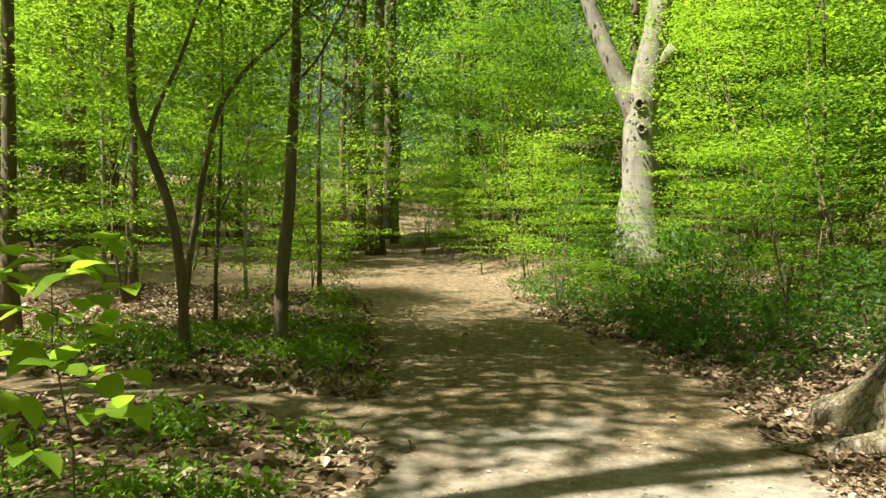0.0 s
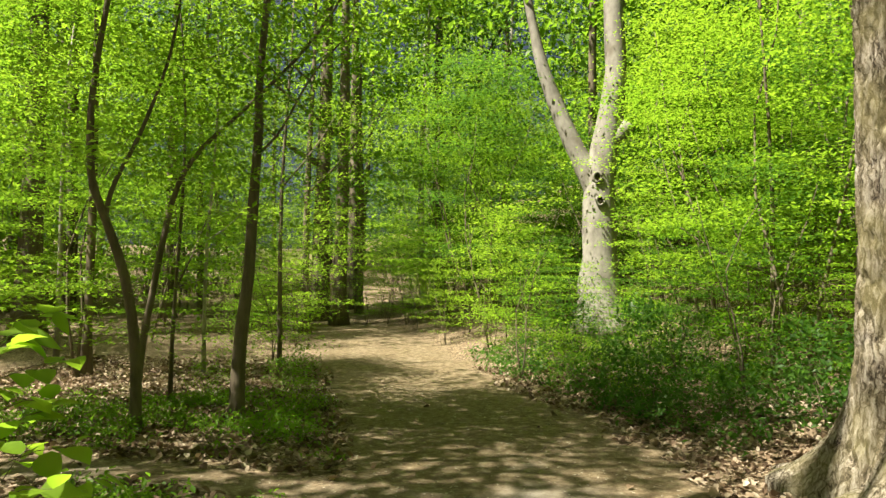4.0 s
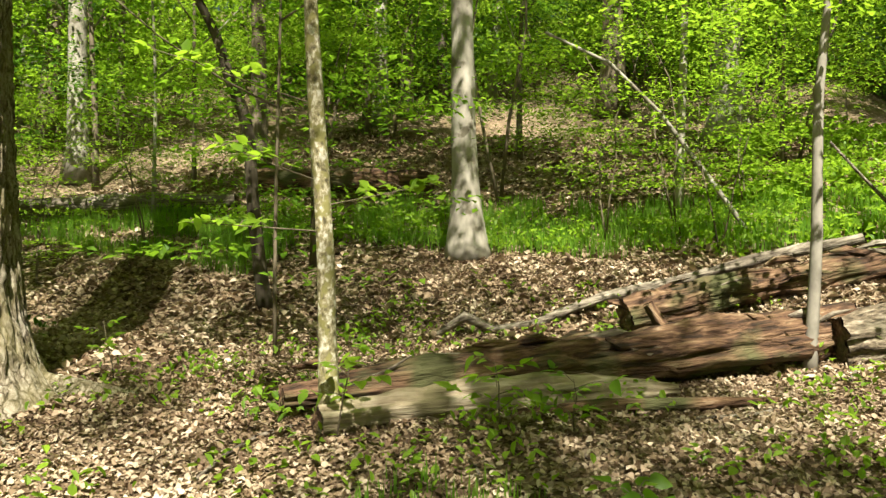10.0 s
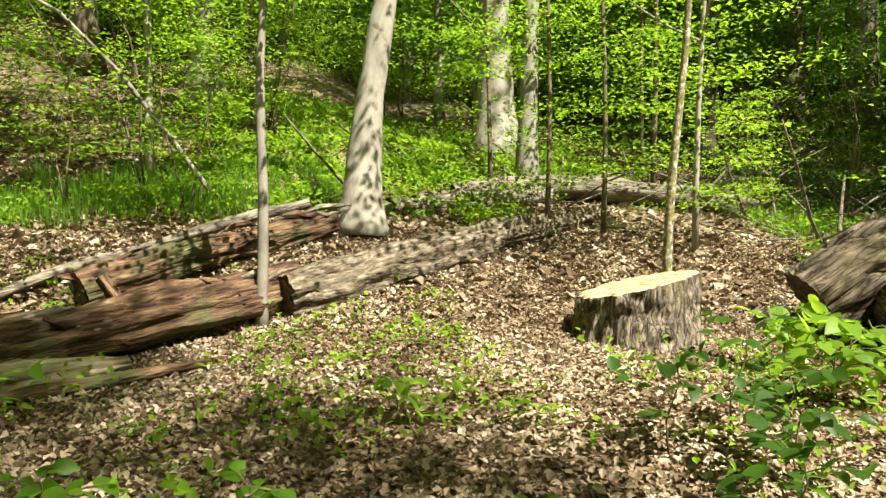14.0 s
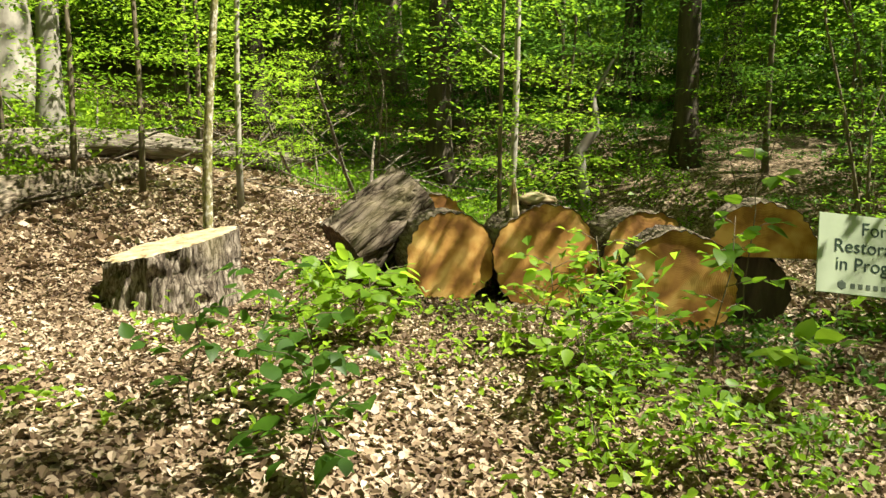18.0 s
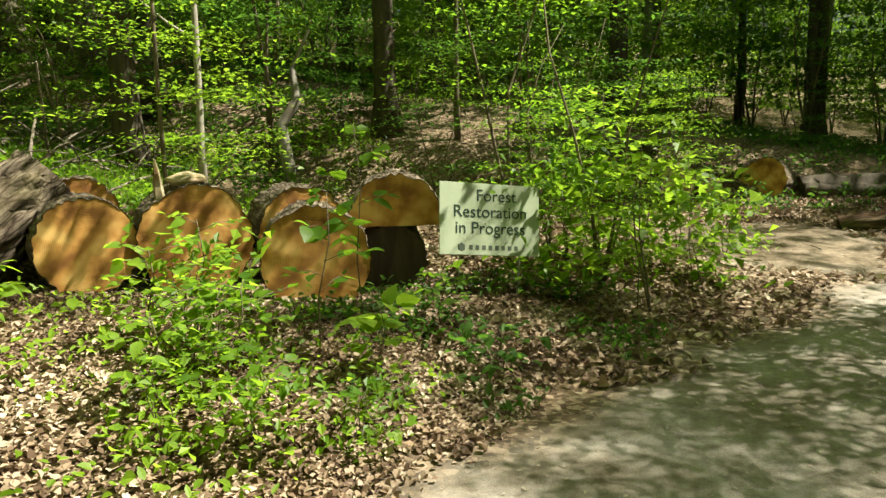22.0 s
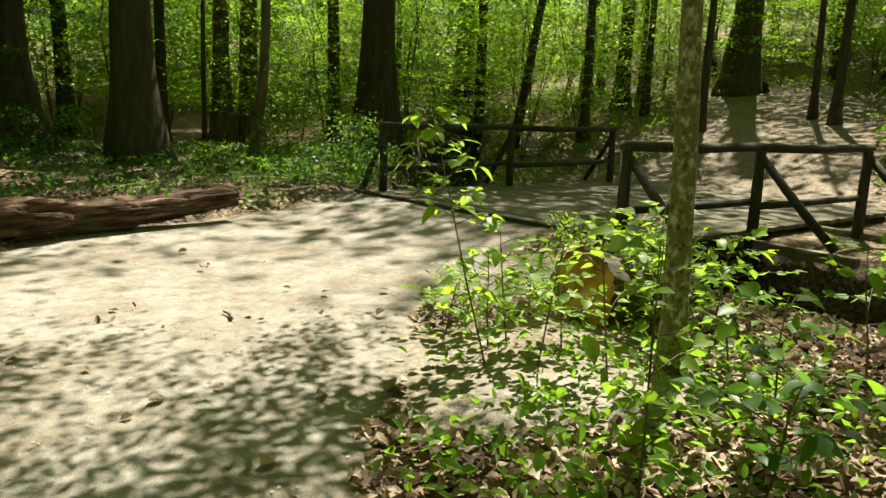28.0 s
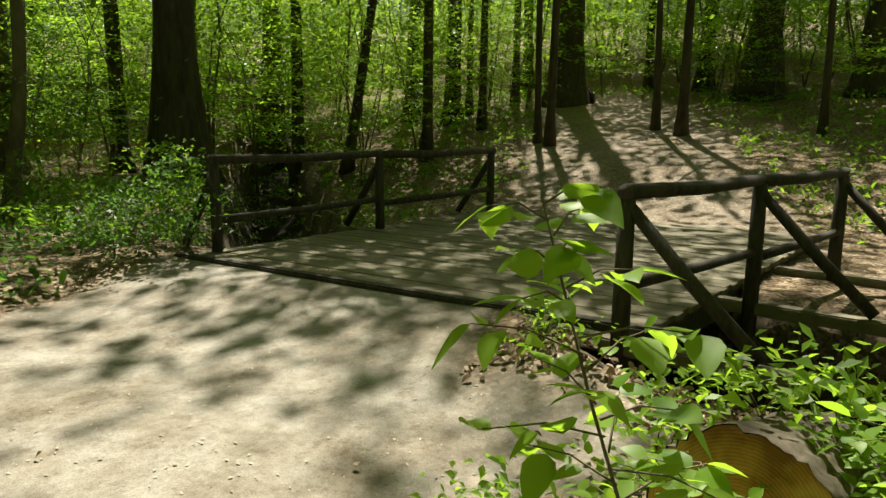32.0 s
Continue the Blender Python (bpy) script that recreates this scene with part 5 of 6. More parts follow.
for side, posts, out in ((-1, ((2.19, -2.19), (-0.1, -2.1), (-2.3, -1.95)), -0.6), (1, ((2.24, 2.15), (0.6, 2.5), (-1.12, 2.78)), 0.85)):
    for k, (px, py) in enumerate(posts):
        part("post", joined("post", [tube([(px, py, -0.25), (px, py, 0.3), (px + 0.01, py, 0.92)], (0.062, 0.058, 0.052), 12, 0.12, k)]), RAIL_WOOD, bridge)
        part("brace", joined("brace", [tube([(px - 0.02, py + out, 0.02), (px - 0.01, py + out * 0.5, 0.42), (px, py, 0.86)], (0.045, 0.045, 0.04), 10, 0.12, k + 4)]), RAIL_WOOD, bridge)
        beam(bridge, "outrigger", (px - 0.03, py - out * 0.6, -0.06), (px - 0.03, py + out * 1.25, -0.06), 0.13, 0.10, DECK_WOOD)
    for k in range(2):
        (ax, ay), (bx, by) = posts[k], posts[k + 1]
        part("handrail", joined("handrail", [tube([(ax + (0.06 if k == 0 else 0), ay, 0.94), ((ax + bx) / 2, (ay + by) / 2, 0.925), (bx - (0.06 if k else 0), by, 0.95)], (0.05, 0.047, 0.045), 12, 0.15, k + 9)]), RAIL_WOOD, bridge)
        part("lower_rail", joined("lower_rail", [tube([(ax, ay, 0.34), ((ax + bx) / 2, (ay + by) / 2, 0.36), (bx, by, 0.39)], (0.042, 0.04, 0.036), 10, 0.15, k + 14)]), RAIL_WOOD, bridge)


# ---- woods all round: far trees, and tall ones whose crowns shade the trail ----
def far_tree(i, x, y, rng):
    s = rng.uniform(0.75, 1.25)
    z = ground_z(x, y) - 0.1
    root = thing("forest_tree", "forest tree in spring leaf deep in the woods", "tree", (x, y, z), "woods")
    key = i % 5
    if key not in FAR_TRUNKS:
        h = 17.0
        pts = [(0.25 * math.sin(k * 0.5 + key), 0.25 * math.cos(k * 0.4 + key * 2), h * k / 10) for k in range(11)]
        FAR_TRUNKS[key] = joined("trunk", [tube(pts, [0.20 * (1 - 0.7 * k / 10) + 0.02 for k in range(11)], 8, 0.1, key)])
        FAR_TRUNKS[key].materials.append(BARK_BROWN)
    t = new("trunk", FAR_TRUNKS[key])
    t.parent = root
    t.material_slots[0].link = "OBJECT"
    # south-west trunks all get the dark bark, shade put into colour
    t.material_slots[0].material = (BARK_BROWN, BARK_DARK_OR_SHADED, BARK_PALE)[i % 3] if x > 0 or y > 0 else BARK_DARK_OR_SHADED
    t.matrix_basis = Matrix.Diagonal((rng.uniform(0.5, 1.3),) * 2 + (s, 1))
    # southern crowns take lighter leaves, so they look more sunlit
    put_crown(root, "far", i, (LEAF_SPRING, LEAF_MID, LEAF_SPRING, LEAF_MID, LEAF_DEEP_OR_SHADED)[i % 5] if y > -3 else (LEAF_SPRING, LEAF_SPRING, LEAF_MID)[i % 3], pose(0, 0, 0, 0, 0, rng.uniform(0, 360)) @ Matrix.Diagonal((s, s, s * rng.uniform(0.9, 1.2), 1)))
    return root


FAR_TRUNKS = {}
wood_rng = np.random.default_rng(11)
placed = []
tries = 0
while len(placed) < 190 and tries < 6000:
    tries += 1
    a, d = wood_rng.uniform(0, 2 * math.pi), 60 * math.sqrt(wood_rng.uniform(0.14, 1))
    x, y = d * math.sin(a), d * math.cos(a) - 1
    if any((x - p) ** 2 + (y - q) ** 2 < 9.5 for p, q in placed):
        continue
    if x > 0 and -16 < y < 12 and x < 27:
        continue
    if -1 < y < 40 and lerp_table(WEST_EDGE, y) - 3.5 < x < lerp_table(EAST_EDGE, y) + 3:
        continue
    if x < 0 and y < 4 and d < 45:
        continue
    if trail_mask(x, y) > 0.2 or (-30 < x < -8 and -26 < y < -5):
        continue
    placed.append((x, y))
east = []
while len(east) < 60:
    x, y = wood_rng.uniform(24, 60), wood_rng.uniform(-48, 26)
    if 31 < math.hypot(x, y) < 66 and all((x - p) ** 2 + (y - q) ** 2 > 8 for p, q in placed + east):
        east.append((x, y))
placed += east
for i, (x, y) in enumerate(placed):
    far_tree(i, x, y, wood_rng)

# tall trees to the west and south, mostly unseen, added to shade the trail
SHADERS = ((-8.5, 2.5, 1.0), (-7.2, 5.2, 0.9), (-13.5, -7.0, 1.0), (11.0, -9.4, 1.0), (13.8, -12.5, 1.1), (8.2, -13.4, 1.0), (17.0, -9.0, 1.1), (5.0, -19.5, 1.1), (9.5, -18.0, 1.1), (13.0, -19.0, 1.2), (0.5, -23.5, 1.1))
for i, (x, y, s) in enumerate(SHADERS):
    tree(x, y, 0.22 * s, 19 * s, BARK_BROWN if y > -5 else BARK_DARK_OR_SHADED, "canopy", LEAF_DEEP_OR_SHADED, seed=i + 90, label="tall leafy tree added to shade the trail and slopes", limbs=3, crown_scale=s, name="shade_canopy_tree", group="canopy trees")


# unseen tree whose crowns are placed to shade the leaf litter
over = tree(-3.1, -2.9, 0.2, 18, BARK_BROWN, "", None, seed=119, label="unseen tall tree added west of the trail for its shade", limbs=4, name="shade_canopy_tree", group="canopy trees")
for k in range(2):
    put_crown(over, "canopy", k + 1, LEAF_DEEP_OR_SHADED, pose(1.5 * k, -0.4 * k, 7.0 - 2.5 * k, 0, 0, 140 * k) @ Matrix.Scale(0.5, 4))
put_crown(bpy.data.objects["shade_canopy_tree"], "canopy", 3, LEAF_DEEP_OR_SHADED, pose(0.4, 0.3, 1.0, 0, 0, 150) @ Matrix.Scale(0.8, 4))
# a straight slim tree west of the trail, whose trunk casts a band of shade over trail and old tree
slim = tree(-4.6, 1.3, 0.19, 24, BARK_BROWN, "", None, bends=0.05, seed=118, label="straight slim canopy tree west of the trail", limbs=4, name="shade_canopy_tree", group="canopy trees")
put_crown(slim, "canopy", 2, LEAF_MID, pose(0, 0, 14.5) @ Matrix.Scale(0.5, 4))
for k, (dx, dy, dz, w) in enumerate(((2.05, -0.75, 13.2, 0.24), (2.0, -1.0, 11.6, 0.2), (2.2, -1.1, 12.4, 0.2))):
    put_crown(slim, "clumped", k, LEAF_MID, pose(dx, dy, dz, 0, 0, 80 * k) @ Matrix.Scale(w, 4))
# an unseen leaning tree west of the creek, added for its crown's shade
leaning = tree(-15.5, -6.2, 0.24, 17, BARK_DARK_OR_SHADED, "", None, lean=(0.22, -0.16), seed=120, label="unseen leaning tree added for its crown's shade", limbs=4, name="shade_canopy_tree", group="canopy trees")
for k, (dx, dy, dz, s) in enumerate(((1.2, -0.8, 3.0, 0.7), (0.3, 0.9, 4.0, 0.7))):
    put_crown(leaning, "canopy", k, LEAF_DEEP_OR_SHADED, pose(dx, dy, dz, 0, 0, 70 * k) @ Matrix.Scale(s, 4))
# tree added so that its high crowns shade the bridge deck
low = tree(-15.2, -18.6, 0.12, 13, BARK_DARK_OR_SHADED, "", None, lean=(-0.02, 0.2), seed=124, label="slender dark tree added to shade the footbridge", limbs=4, name="shade_canopy_tree", group="canopy trees")
for k, (dx, dy, dz, s) in enumerate(((-0.6, 3.6, 1.5, 0.62), (1.2, 4.2, 0.5, 0.55))):
    put_crown(low, "canopy", k + 2, LEAF_MID, pose(dx, dy, dz, 0, 0, 70 * k) @ Matrix.Scale(s, 4))


# ---- understory ----
def bush(x, y, kind, leaf, scale, seed, label, name="shrub", bark=None, lift=0.0):
    """A shrub or young tree in leaf: a few bent stems and a crown of sprays."""
    rng = np.random.default_rng(seed)
    root = thing(name, label, name.split("_")[-1], (x, y, ground_z(x, y) - 0.03), "understory")
    h = {"shrub": 0.8, "herb": 0.8, "young": 3.0, "understory": 6.5, "understory_far": 6.5}[kind] * scale
    for k in range(3 if kind in ("shrub", "herb") else 2):
        a = rng.uniform(0, 6.28)
        q = [(0.0, 0.0, 0.0)] + [(0.22 * u * h * math.cos(a + 0.8 * math.sin(4 * u + k)), 0.22 * u * h * math.sin(a + 0.8 * math.sin(4 * u + k)), u * h) for u in (0.2, 0.4, 0.6, 0.8, 0.97)]
        part("stem", joined("stem", [tube(q, [(0.0042 * h + 0.004) * (1 - 0.8 * u) for u in (0, 0.2, 0.4, 0.6, 0.8, 1.0)], 6, 0.1, seed + k)]), bark or BARK_BROWN, root)
    put_crown(root, kind, seed, leaf, pose(0, 0, lift, 0, 0, rng.uniform(0, 360)) @ Matrix.Diagonal((scale * rng.uniform(0.85, 1.2), scale * rng.uniform(0.85, 1.2), scale, 1)))
    return root


def scatter(seed, n, box, gap, ok):
    rng = np.random.default_rng(seed)
    out, tries = [], 0
    while len(out) < n and tries < n * 60:
        tries += 1
        x, y = rng.uniform(box[0], box[1]), rng.uniform(box[2], box[3])
        if ok(x, y) and all((x - p) ** 2 + (y - q) ** 2 > gap * gap for p, q in out):
            out.append((x, y))
    return out


def off_trail(margin):
    return lambda x, y: not (lerp_table(WEST_EDGE, y) - margin < x < lerp_table(EAST_EDGE, y) + margin)


# bright understory trees north of the old tree, and on the west side of the trail
for i, (x, y) in enumerate(scatter(1, 40, (-2.5, 10.5, 11.5, 29), 1.6, lambda x, y: x > lerp_table(EAST_EDGE, y) + 1.6 and not (abs(x - 0.5 - 0.098 * (y - 0.5)) < 2.3 and y < 19.8) and not (x > 7.0 and y < 17))):
    bush(x, y, "understory", (LEAF_SPRING, LEAF_MID, LEAF_MID, LEAF_SPRING, LEAF_DEEP_OR_SHADED)[i % 5], 0.7 + 0.14 * (i % 4), 200 + i, "leafy understory tree in bright spring green", "understory_tree")
for i, (x, y) in enumerate(scatter(2, 13, (-17, -4.5, 10, 30), 2.1, off_trail(1.6))):
    bush(x, y, "understory", (LEAF_SPRING, LEAF_MID)[i % 2], 0.7 + 0.12 * (i % 4), 240 + i, "leafy understory tree on the flat forest floor", "understory_tree", lift=2.0)
# young trees added so their raised leaves dapple the sawn faces and nearby floor
for i, (x, y, s, up) in enumerate(((1.99, -6.79, 1.15, 3.9), (3.15, -7.83, 1.5, 2.2))):
    bush(x, y, "young", LEAF_SPRING, s, 190 + i, "slender young tree with thin spring leaves overhead", "young_tree", lift=up)
# low shrubs beside the trail
for i, (x, y) in enumerate(scatter(3, 26, (0.0, 6.0, 8.0, 16), 0.8, lambda x, y: 0.35 < x - lerp_table(EAST_EDGE, y) < 3.6)):
    bush(x, y, "shrub", (LEAF_DEEP_OR_SHADED, LEAF_MID, LEAF_DEEP_OR_SHADED, LEAF_SPRING)[i % 4], 0.38 + 0.2 * (i * 7 % 5), 300 + i, "low dark green shrub beside the trail")
for i, (x, y) in enumerate(scatter(4, 6, (-5.0, -1.6, 8.8, 15), 0.8, off_trail(0.3))):
    bush(x, y, "shrub", (LEAF_MID, LEAF_SPRING)[i % 2], 0.38 + 0.1 * (i % 3), 350 + i, "low leafy shrub at the trail edge")
for i, (x, y) in enumerate(scatter(12, 26, (-1.0, 7.5, 9.5, 18), 1.05, lambda x, y: 1.4 < x - lerp_table(EAST_EDGE, y) < 7 and abs(x - 0.5 - 0.098 * (y - 0.5)) > 1.1)):
    bush(x, y, "young", (LEAF_SPRING, LEAF_MID, LEAF_DEEP_OR_SHADED)[i % 3], 0.5 + 0.13 * (i * 3 % 5), 650 + i, "young leafy growth beside the trail")
for i, (x, y) in enumerate(scatter(19, 20, (-9, 3.4, 13.5, 30), 1.0, lambda x, y: 0.35 < x - lerp_table(EAST_EDGE, y) < 1.9)):
    bush(x, y, "young", (LEAF_SPRING, LEAF_MID, LEAF_SPRING)[i % 3], 0.55 + 0.12 * (i * 3 % 5), 1160 + i, "young leafy growth crowding the far trail edge")
for i, (x, y) in enumerate(scatter(20, 14, (-14, -2.5, 15, 32), 1.3, lambda x, y: 0.3 < lerp_table(WEST_EDGE, y) - x < 2.2)):
    bush(x, y, "young", (LEAF_MID, LEAF_SPRING)[i % 2], 0.5 + 0.15 * (i * 3 % 4), 1190 + i, "young leafy growth crowding the far trail edge")
for i, (x, y, s) in enumerate(((1.7, 17.3, 0.5), (2.7, 16.8, 0.52), (2.1, 15.7, 0.45), (3.3, 17.6, 0.6), (1.2, 16.4, 0.5))):
    bush(x, y, "young", (LEAF_DEEP_OR_SHADED, LEAF_MID)[i % 2], s, 1210 + i, "dense young growth before the bleached trunk")
for i, (x, y, s) in enumerate(((-4.9, 25.0, 0.62), (-5.7, 28.9, 0.74), (-4.2, 25.1, 0.86), (-5.0, 29.0, 0.62), (-3.5, 25.2, 0.74), (-4.2, 29.2, 0.86))):
    bush(x, y, "young", (LEAF_MID, LEAF_SPRING)[i % 2], s, 1260 + i, "young leafy growth where the trail bends away")
# slope to the east
def i_hash(x, y):
    return int(x * 7.3 + y * 3.1)


for i, (x, y) in enumerate(scatter(5, 34, (9.8, 26, -13, 22), 2.1, lambda x, y: not (x < 17 and y < -4) and not (x < 19 and -3 < y < 11 and i_hash(x, y) % 4))):
    kind = ("young", "shrub", "understory")[i % 3]
    # south of y -5 the deep leaf paints in the shade of the slope
    bush(x, y, kind, (LEAF_SPRING, LEAF_MID, LEAF_SPRING)[i % 3] if y > -5 else LEAF_DEEP_OR_SHADED, 0.7 + 0.2 * (i % 3), 400 + i, "leafy young growth on the wooded slope")
for i, (x, y, s) in enumerate(((10.4, 3.2, 0.9), (10.9, 2.4, 1.1), (11.6, 1.6, 0.8), (8.4, 9.6, 0.8), (10.3, -5.7, 0.5), (10.8, -6.2, 0.55))):
    bush(x, y, "young", LEAF_SPRING, s, 450 + i, "young tree with yellow-green spring leaves", "young_tree")
# deeper leaf tones carry the shade of this slope
for i, (x, y) in enumerate(scatter(13, 24, (3, 20, -26, -11.5), 2.2, lambda x, y: x + y * 0.2 > 2)):
    bush(x, y, ("understory", "young")[i % 2], (LEAF_DEEP_OR_SHADED, LEAF_MID)[i % 2], 0.8 + 0.2 * (i % 3), 680 + i, "shaded understory on the far slope", "understory_tree")
for i, (x, y, s) in enumerate(((1.45, -6.3, 0.6), (1.84, -9.15, 1.0), (3.06, -8.6, 1.4))):
    bush(x, y, "young", (LEAF_SPRING, LEAF_MID, LEAF_MID)[i % 3], 0.38 + 0.2 * s, 170 + i, "sunlit leafy shrub behind the sign")
for i, (x, y, s, leaf) in enumerate(((1.95, -6.75, 1.15, LEAF_SPRING), (1.2, -7.3, 0.8, LEAF_MID), (1.55, -7.9, 1.1, LEAF_SPRING), (2.3, -7.6, 1.45, LEAF_SPRING), (1.15, -8.6, 0.7, LEAF_SPRING))):
    bush(x, y, "herb", leaf, s, 1230 + i, "broad-leaved green shrub behind the sign")
for i, (x, y, s, leaf) in enumerate(((3.5, -3.5, 0.72, LEAF_SPRING), (3.25, -3.25, 0.5, LEAF_MID), (2.35, -2.75, 0.42, LEAF_SPRING), (2.75, -2.6, 0.4, LEAF_SPRING), (2.1, -3.15, 0.36, LEAF_MID), (5.15, -2.75, 0.42, LEAF_SPRING), (2.95, -3.0, 0.36, LEAF_SPRING))):
    bush(x, y, "herb", leaf, s, 1240 + i, "bright leafy low bush in front of the sawn logs")
for i, (x, y, s) in enumerate(((-5.0, -7.62, 0.36), (-5.9, -7.35, 0.42), (-6.3, -7.1, 0.45), (-6.15, -6.55, 0.5), (-6.9, -8.5, 0.32), (-5.95, -7.0, 0.62), (-6.05, -6.75, 0.6), (-5.7, -6.5, 0.5))):
    bush(x, y, "herb", LEAF_SPRING, s, 1250 + i, "bright leafy low bush on the creek bank")
# behind the sawn logs and the sign
for i, (x, y) in enumerate(scatter(6, 11, (2.2, 13, -15, -6.4), 1.15, lambda x, y: x - lerp_table(EAST_EDGE, y) > 0.9 and not (3.2 < x < 7.5 and y > -6.9))):
    kind = ("shrub", "young", "young")[i % 3]
    bush(x, y, kind, (LEAF_MID, LEAF_DEEP_OR_SHADED, LEAF_MID)[i % 3], (0.9 if kind == "shrub" else 0.72) + 0.12 * (i % 4), 500 + i, "leafy bush behind the sawn logs")
for i, (x, y) in enumerate(scatter(7, 26, (-11, 12, -29, -15.2), 1.9, lambda x, y: abs(x - creek_mid(y)) > 2 and not (-9 < x < 0.5 and y > -17))):
    kind = ("young", "shrub", "understory")[i % 3]
    bush(x, y, kind, (LEAF_MID, LEAF_DEEP_OR_SHADED)[i % 2], 0.8 + 0.15 * (i % 3), 540 + i, "shaded green bush under tall trees")
# all in the light leaf, which brightens the growth as if sunlit
for i, (x, y) in enumerate(scatter(8, 64, (-40, -13, -40, -4), 2.4, lambda x, y: trail_mask(x, y) < 0.1 and abs(x - creek_mid(y)) > 2.2 and y < -15 - 0.2 * (x + 13))):
    bush(x, y, ("young", "young", "understory_far")[i % 3], LEAF_SPRING, (1.2, 1.0, 0.6)[i % 3] + 0.15 * (i % 2), 580 + i, "green understory tree beyond the creek", "understory_tree")
for i, (x, y, s) in enumerate(((-7.2, -12.78, 0.9), (-7.92, -14.26, 1.1), (-7.24, -14.12, 0.7), (-13.22, -20.23, 0.8), (-6.5, -12.83, 0.6), (-0.9, -10.2, 0.5), (-1.69, -10.86, 0.4), (-7.5, -16.66, 1.0))):
    bush(x, y, "shrub", (LEAF_DEEP_OR_SHADED, LEAF_MID)[i % 2], s, 620 + i, "dark leafy shrub beside the log")

for i, (x, y) in enumerate(scatter(9, 140, (-50, 50, -50, 55), 3.0, lambda x, y: 27 < math.hypot(x, y) < 50 and not (x > 6 and abs(y) < 20 and x < 28) and off_trail(2)(x, y))):
    bush(x, y, "understory_far", (LEAF_SPRING, LEAF_MID)[i % 2], 1.0 + 0.2 * (i % 3), 800 + i, "dense leafy understory far in the woods", "forest_shrub")

for i, (x, y) in enumerate(scatter(16, 46, (-48, -8, -48, -8), 2.6, lambda x, y: 24 < math.hypot(x, y) < 46 and trail_mask(x, y) < 0.1)):
    bush(x, y, "understory_far", LEAF_SPRING, 0.8 + 0.25 * (i % 3), 960 + i, "dense leafy understory far beyond the creek", "forest_shrub")
# shade high on the slope is put into the deeper leaf colours
for i, (x, y) in enumerate(scatter(17, 40, (21, 40, -22, 20), 2.4, lambda x, y: True)):
    bush(x, y, "understory_far", (LEAF_MID, LEAF_DEEP_OR_SHADED)[i % 2], 1.1 + 0.2 * (i % 3), 1010 + i, "shaded understory high on the slope", "forest_shrub")
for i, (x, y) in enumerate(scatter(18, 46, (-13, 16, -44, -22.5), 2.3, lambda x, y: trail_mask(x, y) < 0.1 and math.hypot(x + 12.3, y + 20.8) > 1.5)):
    bush(x, y, "understory_far", (LEAF_MID, LEAF_DEEP_OR_SHADED, LEAF_SPRING)[i % 3], 0.8 + 0.2 * (i % 3), 1060 + i, "dense green understory deep in the southern woods", "forest_shrub")
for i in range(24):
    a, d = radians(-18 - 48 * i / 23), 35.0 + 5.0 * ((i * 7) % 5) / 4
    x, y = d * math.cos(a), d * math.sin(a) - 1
    bush(x, y, "understory_far", (LEAF_DEEP_OR_SHADED, LEAF_MID)[i % 2], 1.1 + 0.2 * (i % 3), 1120 + i, "shaded understory high on the slope", "forest_shrub", lift=-0.9)


# ---- low plants, seen close ----
def ground_cover(label, seed, n, box, ok, leaf, size, height_range, name="ground_cover", per=5, spread=0.09, gaps=-0.15):
    """Low leafy herbs that nobody could count: one mesh of small leaves."""
    rng = np.random.default_rng(seed)
    centres = []
    tries = 0
    while len(centres) < n and tries < n * 12:
        tries += 1
        x, y = rng.uniform(box[0], box[1]), rng.uniform(box[2], box[3])
        if ok(x, y) and noise.noise(Vector((x * 1.2, y * 1.2, seed))) > gaps:
            centres.append((x, y, ground_z(x, y) + rng.uniform(*height_range)))
    me = leaf_cloud(name, centres, per, spread, size, rng, 0.3, 0.1, True)
    me.materials.append(leaf)
    return tagged(new(name, me), label, "plants", kind="stuff")


def east_of(a, b):
    return lambda x, y: a < x - lerp_table(EAST_EDGE, y) < b


def west_of(a, b):
    return lambda x, y: a < lerp_table(WEST_EDGE, y) - x < b


ground_cover("low green herbs along the west edge of the trail", 21, 1500, (-6.5, -1.0, 6.7, 10.0), west_of(0.05, 4.5), LEAF_MID, 0.045, (0.03, 0.18), gaps=0.0)
ground_cover("low green herbs at the near corner of the side path", 22, 1000, (-4.5, -0.7, 2.6, 5.2), west_of(0.15, 3.2), LEAF_MID, 0.05, (0.03, 0.2), gaps=0.05)
ground_cover("low herbs along the east edge of the trail", 23, 1300, (-2, 6, 7.6, 17), east_of(0.1, 3.6), LEAF_DEEP_OR_SHADED, 0.075, (0.03, 0.3))
ground_cover("scattered small plants on the leaf litter", 24, 700, (2.6, 8.5, -1.0, 5.5), east_of(0.5, 7), LEAF_SPRING, 0.06, (0.02, 0.14))
ground_cover("green plants on the grassy slope", 25, 1500, (9.6, 14, -2.5, 11), lambda x, y: x < 11.2 or y < 1.5, LEAF_SPRING, 0.085, (0.03, 0.25))
ground_cover("leafy plants in front of the sawn logs", 26, 260, (1.9, 5.2, -4.2, -1.4), east_of(0.25, 3.4), LEAF_SPRING, 0.05, (0.03, 0.28))
ground_cover("shaded ivy by the sign", 27, 260, (1.2, 3.6, -6.6, -3.6), east_of(0.1, 2.2), LEAF_DEEP_OR_SHADED, 0.055, (0.02, 0.14), gaps=0.1)
ground_cover("green plants behind the sawn logs", 28, 1300, (5.5, 14, -13, -5.0), east_of(1.5, 13), LEAF_MID, 0.085, (0.03, 0.26), gaps=0.1)
